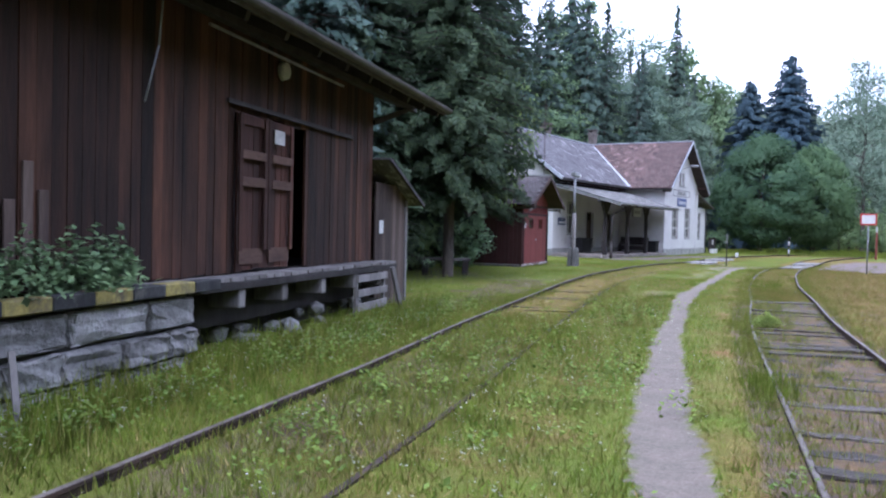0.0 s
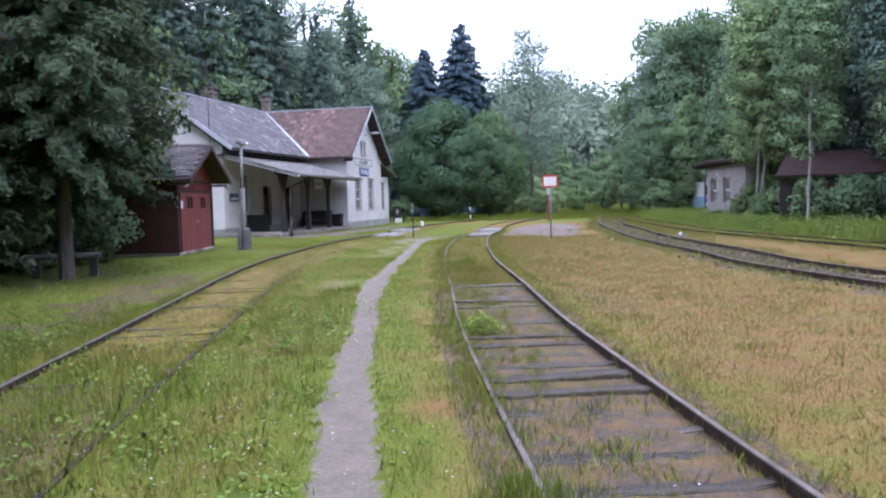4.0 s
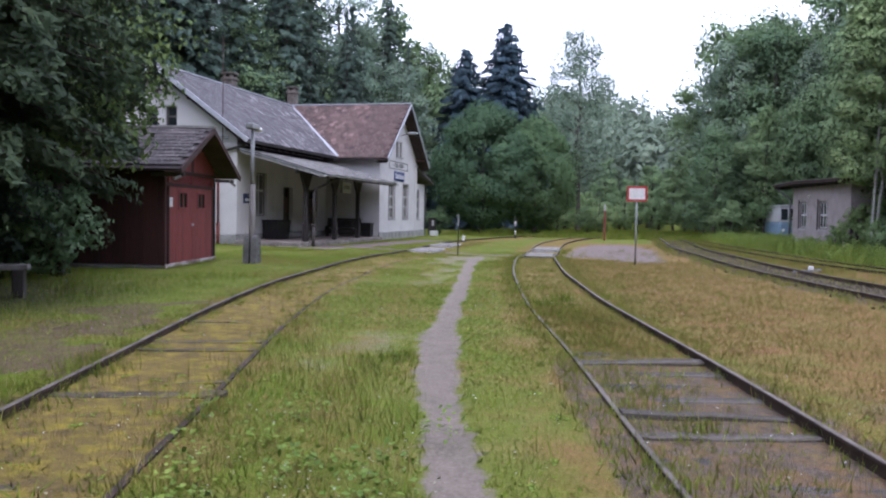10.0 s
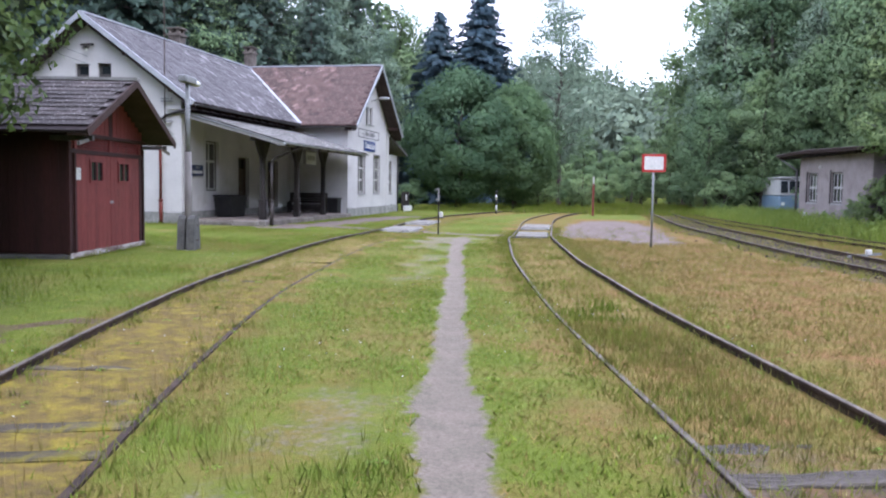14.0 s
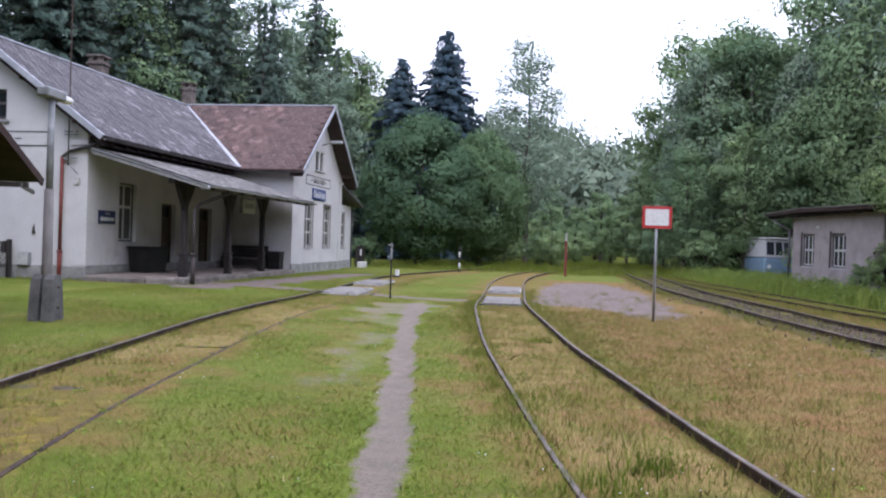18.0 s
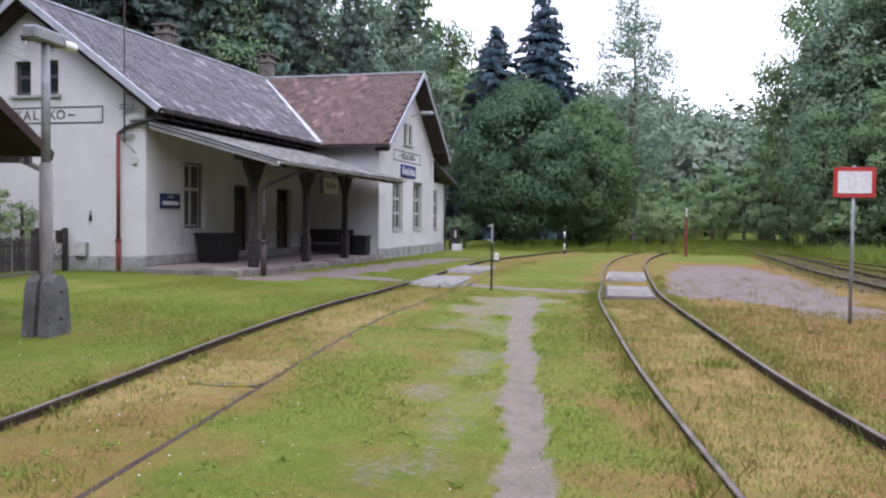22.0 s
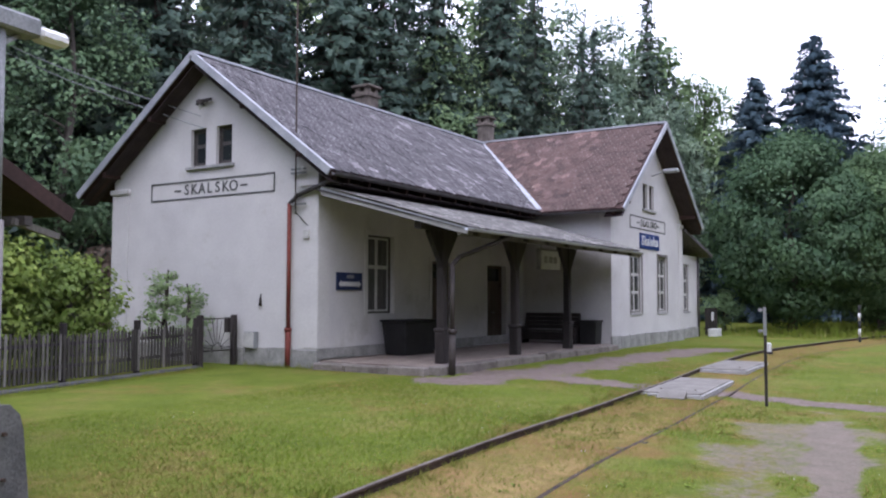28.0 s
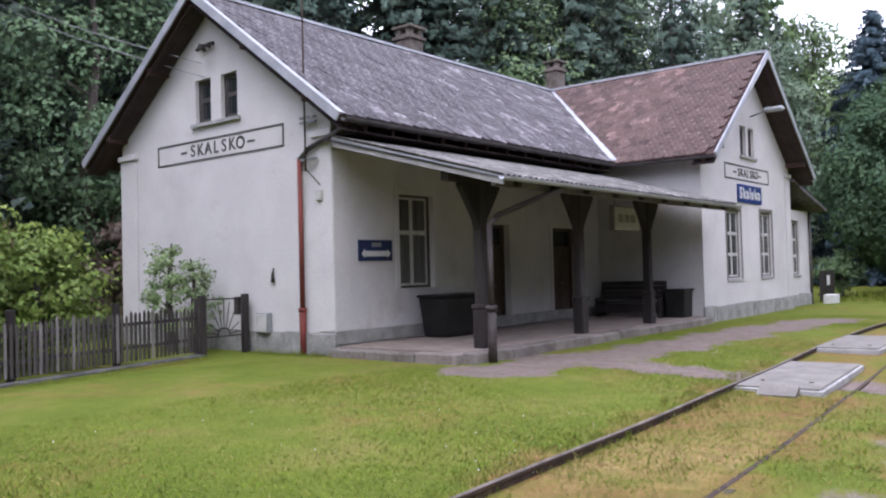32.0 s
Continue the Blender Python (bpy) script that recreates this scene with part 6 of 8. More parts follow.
for s, z1 in ((9.0, 1.9), (9.2, 2.15), (9.42, 1.8)):
    part("patch_board", boxbm(s, 0.014, PZ - 0.02, s + 0.13, 0.04, z1, 0.006), ANNEXWOOD, goods, "greyed broken repair board")
# Black box added as the shade seen through the door gap.
part("dark_interior", boxbm(2.9, -1.6, PZ, 5.6, -0.9, 3.5), BLACKPLASTIC_VOID, goods)
gdoor = new("sliding_door")
gdoor.parent = goods
gdoor["label"] = "reddish sliding door left slightly open"
board_run(3.9, 5.5, PZ + 0.04, 3.1, 0.05, BARNDOOR, gdoor, "door_board", 0.16)
for a, b in ((3.92, 4.58), (4.78, 5.46)):
    part("door_kick_plate", boxbm(a, 0.066, PZ + 0.1, b, 0.08, PZ + 0.31), DOORRAIL, gdoor)
    part("panel_rail", boxbm(a, 0.104, 2.5, b, 0.124, 2.62, 0.006), DOORRAIL, gdoor)
    part("panel_rail", boxbm(a, 0.104, 2.13, b, 0.124, 2.26, 0.006), DOORRAIL, gdoor)
for z in (2.96,):
    part("door_ledge", boxbm(3.88, 0.075, z, 5.48, 0.1, z + 0.14, 0.006), BARNDOOR, gdoor)
for s in (3.88, 4.6, 4.72, 5.44):
    part("door_stile", boxbm(s, 0.1, PZ + 0.28, s + 0.1, 0.12, 3.1, 0.006), BARNDOOR, gdoor)
part("door_track", beam(bmesh.new(), (1.3, 0.07, 3.22), (5.8, 0.07, 3.22), 0.04, 0.06), DARKWOOD, goods)
part("eave_pole", tube(bmesh.new(), (2.9, 0.5, 3.87), (7.0, 0.5, 3.89), 0.022, n=8), GREYPOST, goods)
paper = thing("paper_notice", "faded white paper sheet pinned on the goods shed door", "notice")
paper.matrix_world = GM @ pose(4.4, 0.13, 2.88)
part("paper", boxbm(-0.16, 0, -0.1, 0.16, 0.008, 0.1), WINFRAME, paper)
disc = thing("round_lamp", "dusty round white lamp disc under the dark eave", "lamp")
disc.matrix_world = GM @ pose(4.2, 0.05, 3.88)
part("lamp_disc", tube(bmesh.new(), (0, 0, 0), (0, 0.09, 0), 0.14, 0.12, 16), WINFRAME, disc)
part("lamp_stem", tube(bmesh.new(), (0, 0.0, 0), (0.15, 0.0, 0.3), 0.012), DARKWOOD, disc)
part("end_wall", prism(bmesh.new(), [(0.0, -0.03, 0), (0.0, -8, 0), (0.0, -8, wall_z), (0.0, -4, wall_z + 4 * g_slope), (0.0, -0.03, wall_z)], (0.05, 0, 0)), BARNWOOD, goods)
part("back_wall", boxbm(0.05, -8, 0, GLEN, -7.95, wall_z), BARNWOOD, goods)
part("far_end_wall", prism(bmesh.new(), [(GLEN, 0, 0), (GLEN, -8, 0), (GLEN, -8, wall_z), (GLEN, -4, wall_z + 4 * g_slope), (GLEN, 0, wall_z)], (0.05, 0, 0)), BARNWOOD, goods)
part("shed_floor", boxbm(0.05, -7.9, 0.3, GLEN, -0.04, PZ - 0.02), DARKWOOD, goods)
part("under_wall", boxbm(0.3, -0.5, -0.3, GLEN, -0.35, PZ - 0.06), MORTAR, goods)
groof = new("roof")
groof.parent = goods
part("roof_deck", roof_plane((-1.95, -4, eave_z + (4 + eave_n) * g_slope), (GLEN + 4, 0, 0), (0, 4 + eave_n, -(4 + eave_n) * g_slope), 0.1), EAVEWOOD, groof)
part("roof_deck", roof_plane((-1.95, -4, eave_z + (4 + eave_n) * g_slope), (GLEN + 4, 0, 0), (0, -4.7, -4.7 * g_slope), 0.1), EAVEWOOD, groof)
vs, fs = [], []
for r in range(16):
    for c in range(58):
        u = -1.9 + (c + (0.5 if r % 2 else 0)) * 0.33
        v = r * 0.3
        n0, n1 = eave_n + 0.05 - v, eave_n + 0.05 - v - 0.36
        z0, z1 = eave_z + (eave_n - n0) * g_slope + 0.05 + rg.uniform(0, 0.015), eave_z + (eave_n - n1) * g_slope + 0.025
        k = len(vs)
        vs += [(u, n0, z0), (u + 0.32, n0, z0), (u + 0.32, n1, z1), (u, n1, z1), (u, n0, z0 - 0.015), (u + 0.32, n0, z0 - 0.015)]
        fs += [(k, k + 1, k + 2, k + 3), (k + 4, k + 5, k + 1, k)]
ob = new("shingle_field", mesh_from("shingle_field", vs, fs, SLATE))
ob.parent = groof
ob["kind"] = "stuff"
gutter((-1.95, eave_n + 0.1, eave_z - 0.02), (GLEN + 1, eave_n + 0.1, eave_z - 0.02), 0.085, "gutter", groof, GUTTER)
strip((-1.95, eave_n + 0.03, eave_z - 0.06), (GLEN + 1, eave_n + 0.03, eave_z - 0.06), 0.03, 0.16, "fascia_board", WINDARK, groof)
strip((-1.95, eave_n, eave_z - 0.05), (-1.95, -4, eave_z + (4 + eave_n) * g_slope - 0.05), 0.05, 0.2, "verge_board", DARKWOOD, groof)
for s in np.arange(-1.6, GLEN, 1.05):
    strip((s, eave_n - 0.05, eave_z - 0.15), (s, -4, eave_z - 0.15 + (4 + eave_n - 0.05) * g_slope), 0.1, 0.14, "rafter", DARKWOOD, groof)
for n in (0.25, -0.02):
    strip((-1.9, n, eave_z + (eave_n - n) * g_slope - 0.28), (GLEN, n, eave_z + (eave_n - n) * g_slope - 0.28), 0.13, 0.15, "eave_purlin", DARKWOOD, groof)
strip((0.03, 0.0, 3.65), (-1.5, 0.3, 4.15), 0.09, 0.1, "roof_brace", DARKWOOD, groof)
wire = thing("hanging_wire", "thin pale cable hanging from the dark eave", "cable")
wire.matrix_world = GM @ pose(7.6, 0.3, 0)
part("cable", tube(tube(bmesh.new(), (0, 0, 4.25), (0.12, 0.02, 3.5), 0.012), (0.12, 0.02, 3.5), (0.18, -0.1, 2.9), 0.01), STEELGREY, wire)

dock = thing("loading_dock", "grey plank loading dock on stubby posts and rough stone blocks", "loading dock")
dock.matrix_world = GM
SD0 = 7.25
s = -0.35
while s < SD0 + 1.8:
    w = rg.uniform(0.16, 0.24)
    part("dock_plank", boxbm(s + 0.005, 0.02, PZ - 0.08 + rg.uniform(0, 0.012), s + w - 0.005, 0.42 + rg.uniform(-0.03, 0.03), PZ - 0.03 + rg.uniform(0, 0.012)), GREYPOST, dock)
    s += w
part("dock_edge_beam", boxbm(-0.35, 0.36, PZ - 0.18, SD0, 0.43, PZ - 0.082, 0.008), DARKWOOD, dock)
for k, s in enumerate((0.5, 1.8, 3.2, 4.6, 5.85)):
    part("joist_end", boxbm(s, -0.35, PZ - 0.42, s + 0.17, 0.4, PZ - 0.184, 0.012), GREYPOST, dock, "pale weathered joist end")
for row, (z0, z1) in enumerate(((-0.2, 0.17), (0.17, 0.49), (0.49, 0.84))):
    s = SD0 + (0.0 if row % 2 else 0.06)
    while s < GLEN + 2:
        w = rg.uniform(0.5, 1.15)
        bm = boxbm(s + 0.02, 0.1, z0 + 0.02, s + w - 0.02, 0.56 + rg.uniform(-0.05, 0.03), z1 - 0.02, bevel=0.03)
        bmesh.ops.subdivide_edges(bm, edges=bm.edges[:], cuts=2, use_grid_fill=True)
        for v in bm.verts:
            v.co += Vector((rg.uniform(-0.014, 0.014), rg.uniform(-0.028, 0.028), rg.uniform(-0.012, 0.012)))
        part("stone_block", bm, STONE, dock)
        s += w
part("stone_core", boxbm(SD0 + 0.1, -0.3, -0.3, GLEN + 2, 0.47, 0.84), MORTAR, dock)
s = SD0 - 0.35
k = 0
while s < GLEN + 2:
    part("edge_beam", boxbm(s, 0.44, 0.86, s + 0.55, 0.64, 0.99, 0.012), (BLACKEDGE, YELLOWEDGE)[k % 2], dock, ("worn black painted edge", "worn yellow painted edge")[k % 2])
    s += 0.552
    k += 1
for k in range(16):
    c = Vector((rg.uniform(0.6, 7.0), rg.uniform(-0.28, 0.2), rg.uniform(-0.02, 0.3)))
    bm = bmesh.new()
    bmesh.ops.create_icosphere(bm, subdivisions=1, radius=rg.uniform(0.08, 0.2), matrix=Matrix.Translation(c) @ Matrix.Diagonal((1.2, 0.9, 0.75, 1)))
    for v in bm.verts:
        v.co += Vector((rg.uniform(-0.03, 0.03), rg.uniform(-0.03, 0.03), rg.uniform(-0.03, 0.03)))
    part("rubble_stone", bm, STONE, dock)
stick = thing("leaning_plank", "pale broken plank leaning against the stone dock", "plank")
stick.matrix_world = GM
strip((10.28, 0.86, -0.05), (10.17, 0.68, 0.6), 0.05, 0.03, "plank_board", GREYPOST, stick)
crate = thing("slatted_crate", "pale slatted wooden crate under the loading dock end", "crate")
crate.matrix_world = GM @ pose(1.1, 0.42, 0.0)
for z in (0.12, 0.38, 0.64):
    part("crate_slat", boxbm(-0.85, 0.0, z, 0.75, 0.03, z + 0.15 - 0.02 * (z > 0.3), 0.006), GREYPOST, crate)
    part("crate_slat", boxbm(-0.85, -0.6, z, -0.82, 0.0, z + 0.13, 0.006), GREYPOST, crate)
for xx in (-0.78, 0.68):
    part("crate_post", boxbm(xx, -0.06, -0.1, xx + 0.08, -0.002, 0.78), GREYPOST, crate)
strip((-0.95, 0.08, 0.85), (-1.25, 0.2, -0.05), 0.06, 0.09, "leaning_board", GREYPOST, crate)
annex = thing("lean_to", "narrow grey-brown boarded lean-to at the goods shed end", "lean-to shed")
annex.matrix_world = GM
board_run(-2.05, -0.06, -0.1, 2.5, 0.06, ANNEXWOOD, annex, "lean_to_board", 0.22)
part("lean_to_end", boxbm(-2.08, -3.5, -0.1, -2.05, 0.03, 2.15), ANNEXWOOD, annex)
part("lean_to_roof", roof_plane((-0.06, 0.36, 2.98), (0, -4.0, 0), (-2.4, 0, -0.83), 0.05), CORRUGATED, annex)
part("lean_to_edge", beam(bmesh.new(), (-0.06, 0.37, 2.93), (-2.44, 0.37, 2.1), 0.04, 0.07), DARKWOOD, annex)
part("corner_post", boxbm(-2.1, 0.0, -0.1, -1.97, 0.1, 2.2, 0.01), GREYPOST, annex)
tag = thing("paper_notice", "small white card pinned on the lean-to boards", "notice")
tag.matrix_world = GM @ pose(-0.35, 0.085, 1.62)
part("paper", boxbm(-0.12, 0, -0.13, 0.12, 0.008, 0.13), WHITEPAINT, tag)

# ---- fence and gate ----
fence = thing("picket_fence", "weathered dark wooden picket fence on a stone kerb", "fence")
F0, F1 = Vector((-2.75, -1.35, 0)), Vector((0.6, -14.2, 0))
fd = (F1 - F0).normalized()
flen = (F1 - F0).length
ang = math.degrees(math.atan2(fd.y, fd.x))
FM = Matrix.Translation(F0) @ pose(0, 0, 0, 0, 0, ang)
fence.matrix_world = FM
for z in (0.35, 0.8):
    part("rail", boxbm(0, -0.03, z, flen, 0.02, z + 0.07), DARKWOOD, fence)
s = 0.06
while s < flen:
    h = 1.05 + rg.uniform(-0.05, 0.05)
    part("picket", prism(bmesh.new(), [(s, 0.022, 0.12), (s + 0.06, 0.022, 0.12), (s + 0.06 + rg.uniform(-0.01, 0.01), 0.022, h - 0.06), (s + 0.03, 0.022, h), (s + rg.uniform(-0.01, 0.01), 0.022, h - 0.06)], (0, 0.022, 0)), GREYPOST if rg.random() < 0.2 else FENCEWOOD, fence)
    s += 0.115
for s in np.arange(0, flen, 2.3):
    part("fence_post", boxbm(s - 0.06, -0.15, -0.2, s + 0.06, -0.035, 1.25, 0.01), DARKWOOD, fence)
part("kerb", boxbm(-0.1, -0.12, -0.2, flen, 0.1, 0.06, 0.03), LAMPFOOT, fence)
gate = thing("garden_gate", "iron garden gate with a sunrise pattern between dark posts", "gate", at=(-2.72, -1.35, 0.0), rz=88)
for xx in (0.0, 1.12):
    part("gate_post", boxbm(xx - 0.07, -0.07, -0.2, xx + 0.07, 0.07, 1.32, 0.015), DARKWOOD, gate)
for z in (0.4, 1.22):
    part("gate_bar", tube(bmesh.new(), (0.08, 0, z), (1.05, 0, z), 0.016), DARKWOOD, gate)
for xx in (0.1, 1.03):
    part("gate_stile", tube(bmesh.new(), (xx, 0, 0.1), (xx, 0, 1.25), 0.016), DARKWOOD, gate)
for k in range(9):
    a = math.pi * (k + 0.5) / 9
    c = Vector((0.56, 0, 0.42))
    part("ray_bar", tube(bmesh.new(), c + Vector((0.16 * math.cos(a), 0, 0.16 * math.sin(a))), c + Vector((min(0.45, 0.78 / max(abs(math.cos(a)), 1e-3) * 0.58) * math.cos(a), 0, min(0.78, 0.46 / max(abs(math.cos(a)), 0.2)) * math.sin(a))), 0.01), DARKWOOD, gate)
bm = bmesh.new()
for k in range(10):
    a = math.pi * k / 9
    tube(bm, (0.56 + 0.16 * math.cos(a), 0, 0.42 + 0.16 * math.sin(a)), (0.56 + 0.16 * math.cos(a + 0.35), 0, 0.42 + 0.16 * math.sin(a + 0.35)), 0.014)
part("sun_arc", bm, DARKWOOD, gate)
part("letter_box", boxbm(0.98, 0.08, 0.85, 1.24, 0.24, 1.25, 0.02), DARKWOOD, gate)

# ---- signs and posts about the tracks ----
rs = thing("warning_sign", "white rectangular sign with a red border on a steel pole", "sign", at=(18.35, -6.3, -0.02), rz=4)
part("sign_pole", tube(bmesh.new(), (0, 0, -0.2), (0, 0, 2.75), 0.03), STEELGREY, rs)
sp = part("sign_plate", boxbm(-0.34, -0.05, 2.2, 0.34, -0.035, 2.72, 0.004), REDSIGN, rs)
part("white_field", boxbm(-0.27, -0.056, 2.27, 0.27, -0.051, 2.65), WHITEPAINT, sp, "faded white field")
part("sign_clamp", boxbm(-0.12, -0.034, 2.4, 0.12, 0.02, 2.46), STEELGREY, rs)
mp_ = thing("marker_post", "slim dark steel post with a pale upper plate", "post", at=(10.78, -0.45, gz(10.8, -0.4)), rz=10)
part("post_shaft", boxbm(-0.026, -0.026, -0.3, 0.026, 0.026, 1.32, 0.004), DARKWOOD, mp_)
part("post_plate", boxbm(-0.028, -0.04, 1.25, 0.028, -0.027, 1.75, 0.004), STEELGREY, mp_)
part("post_bracket", boxbm(-0.11, -0.04, 1.67, -0.04, -0.02, 1.72), STEELGREY, mp_)
part("post_bracket", boxbm(-0.11, -0.04, 1.3, -0.04, -0.02, 1.35), STEELGREY, mp_)
ws = thing("white_marker_stone", "small white painted marker stone in the grass", "marker stone", at=(8.3, 12.2, gz(8.3, 12.2)))
part("stone_body", boxbm(-0.09, -0.09, -0.1, 0.09, 0.09, 0.36, 0.04), WHITEPAINT, ws)
part("stone_foot", boxbm(-0.12, -0.12, -0.1, 0.12, 0.12, 0.08, 0.02), DARKWOOD, ws)
bw = thing("striped_post", "black and white striped boundary post", "post", at=(9.9, 22.0, gz(9.9, 22)))
for k in range(5):
    part("stripe", tube(bmesh.new(), (0, 0, k * 0.32 - 0.1), (0, 0, k * 0.32 + 0.22), 0.05), (BLACKEDGE, WHITEPAINT)[k % 2], bw)
rpst = thing("red_post", "rusty red steel marker post", "post", at=(16.0, 22.0, gz(16, 22)))
part("post_shaft", boxbm(-0.07, -0.06, -0.2, 0.07, 0.06, 2.0, 0.006), RUSTPIPE, rpst)
part("post_top", boxbm(-0.05, -0.05, 2.0, 0.05, 0.05, 2.45), WINFRAME, rpst)
lever = thing("switch_lamp", "small white point indicator beside the rails", "point indicator", at=(23.6, -8.6, 0.0))
part("lamp_body", boxbm(-0.07, -0.06, 0.1, 0.07, 0.06, 0.24, 0.02), WHITEPAINT, lever)
part("lever_arm", beam(bmesh.new(), (-0.5, 0, 0.05), (0.3, 0, 0.14), 0.06, 0.06), STEELGREY, lever)

cables = thing("overhead_cable", "two thin overhead cables running from the gable into the wood", "cable")
for dz, dx in ((0.0, 0.0), (-0.35, 0.12)):
    bm = bmesh.new()
    pts = [Vector((-3.9 + dx, -0.4, 6.75 + dz)).lerp(Vector((-31.0, 1.5, 19.0 + dz)), k / 12) - Vector((0, 0, 1.0 * math.sin(math.pi * k / 12))) for k in range(13)]
    for p, q in zip(pts, pts[1:]):
        tube(bm, p, q, 0.014, n=6, cap=False)
    part("cable_strand", bm, STEELGREY, cables)

# ---- derelict hut, van and a far shed ----
hut = thing("rendered_hut", "long grey rendered hut with a flat overhanging roof among trees", "hut", at=(27.27, 17.94, 0), rz=-81.55)
HW, HD, HH = 8.8, 4.0, 3.55
hut_holes = [(1.15, 2.5, 1.15, 2.68), (4.25, 5.65, 1.15, 2.68)]
wall_with_holes("wall_front", 0, HW, -0.2, HH, hut_holes, lambda u, z, d: (u, d, z), 0.3, HUTWALL, hut)
part("wall_end", boxbm(0, 0.301, -0.2, 0.3, HD, HH), HUTWALL, hut)
part("wall_end", boxbm(HW - 0.3, 0.301, -0.2, HW, HD, HH), HUTWALL, hut)
part("wall_back", boxbm(0.301, HD - 0.3, -0.2, HW - 0.301, HD, HH), HUTWALL, hut)
for h in hut_holes:
    window(hut, *h, lambda u, z, d: (u, d + 0.08, z), (3, (0.5, 0.5)), WINFRAME, sill=True)
    part("window_casing", boxbm(h[0] - 0.12, -0.03, h[2] - 0.05, h[0] - 0.002, 0.02, h[3] + 0.1, 0.006), DARKWOOD, hut)
part("roof_slab", prism(bmesh.new(), [(-2.3, -0.55, 3.62), (2.0, -0.55, 3.7), (HW + 0.4, -0.55, 3.6), (HW + 0.4, -0.55, 3.74), (2.0, -0.55, 3.86), (-2.3, -0.55, 3.74)], (0, HD + 1.0, 0)), EAVEWOOD, hut)
part("roof_felt", prism(bmesh.new(), [(-2.36, -0.6, 3.745), (2.0, -0.6, 3.865), (HW + 0.45, -0.6, 3.745), (HW + 0.45, -0.6, 3.775), (2.0, -0.6, 3.895), (-2.36, -0.6, 3.775)], (0, HD + 1.1, 0)), GREYPOST, hut)
for u in np.arange(-2.0, HW, 0.9):
    part("rafter_end", boxbm(u, -0.5, 3.5, u + 0.09, 0.0, 3.605, 0.008), DARKWOOD, hut)
part("downpipe", tube(tube(bmesh.new(), (-2.1, -0.45, 3.6), (-0.12, -0.12, 2.85), 0.05), (-0.12, -0.12, 2.85), (-0.12, -0.12, 0), 0.055), GUTTER, hut)
part("wall_lamp", tube(bmesh.new(), (3.1, -0.12, 2.9), (3.1, -0.12, 3.02), 0.05, 0.07, 10), LAMPGLASS, hut)
part("fallen_plaster", boxbm(1.2, -0.2, -0.1, 1.45, -0.1, 0.6, 0.03), WHITEPAINT, hut)
van = thing("derelict_van", "derelict pale blue and white van among tall weeds", "van", at=(28.9, 26.6, 0.1), rz=6)
part("van_body", boxbm(-1.15, 0, 0.35, 1.2, 4.2, 1.35, 0.12), VANBLUE, van)
up = part("van_cab", prism(bmesh.new(), [(-1.12, 0.03, 1.36), (1.16, 0.03, 1.36), (1.05, 0.35, 2.42), (-1.0, 0.35, 2.42)], (0, 3.7, 0)), VANWHITE, van)
part("van_roof", boxbm(-1.08, 0.2, 2.42, 1.12, 4.1, 2.56, 0.06), VANWHITE, van)
for a, b in ((-1.0, -0.55), (-0.45, -0.05), (0.05, 0.45), (0.55, 1.0)):
    part("van_window", prism(bmesh.new(), [(a, 0.06, 1.5), (b, 0.06, 1.5), (b * 0.95, 0.29, 2.28), (a * 0.95, 0.29, 2.28)], (0, -0.03, 0)), GLASS, van)
for sx in (-0.85, 0.9):
    part("headlight", tube(bmesh.new(), (sx, 0.02, 0.8), (sx, -0.03, 0.8), 0.12, 0.11, 14), LAMPGLASS, van)
part("bumper", boxbm(-1.2, -0.12, 0.3, 1.25, 0.02, 0.46, 0.03), STEELGREY, van)
for sx in (-1.05, 0.95):
    w = part("wheel", tube(bmesh.new(), (sx, 0.9, 0.1), (sx + 0.2, 0.9, 0.1), 0.34, 0.34, 18), BLACKPLASTIC_VOID, van)
far_shed = thing("weathered_shed", "dark wooden shed with a mossy grey sheet roof in the trees", "shed", at=(31.4, 0.9, 0.0), rz=-18)
part("shed_wall", boxbm(-2.2, -1.6, -0.3, 2.2, 1.6, 2.3, 0.02), DARKWOOD, far_shed)
part("shed_door", boxbm(-0.6, -1.64, 0.0, 0.5, -1.6, 2.0), BARNWOOD, far_shed)
part("shed_roof", roof_plane((-2.3, 1.9, 3.75), (4.6, 0, 0), (0, -4.0, -1.25), 0.08), EAVEWOOD, far_shed)
yard = thing("yard_fence", "dark slatted fence with a white box behind the station", "fence", at=(3.1, 24.2, 0.0))
for k in range(12):
    part("slat", boxbm(-0.02, k * 0.18, 0.05, 0.02, k * 0.18 + 0.1, 1.3), DARKWOOD, yard)
for z in (0.3, 1.05):
    part("fence_rail", boxbm(-0.06, -0.1, z, -0.021, 2.2, z + 0.08), DARKWOOD, yard)
part("pale_board", boxbm(0.03, 0.9, 0.7, 0.05, 1.3, 1.1), WHITEPAINT, yard)
trough = thing("white_trough", "low white painted planter box by the fence", "planter", at=(3.6, 23.9, 0.0))
part("trough_body", boxbm(-0.2, -0.45, -0.05, 0.2, 0.45, 0.36, 0.03), WHITEPAINT, trough)


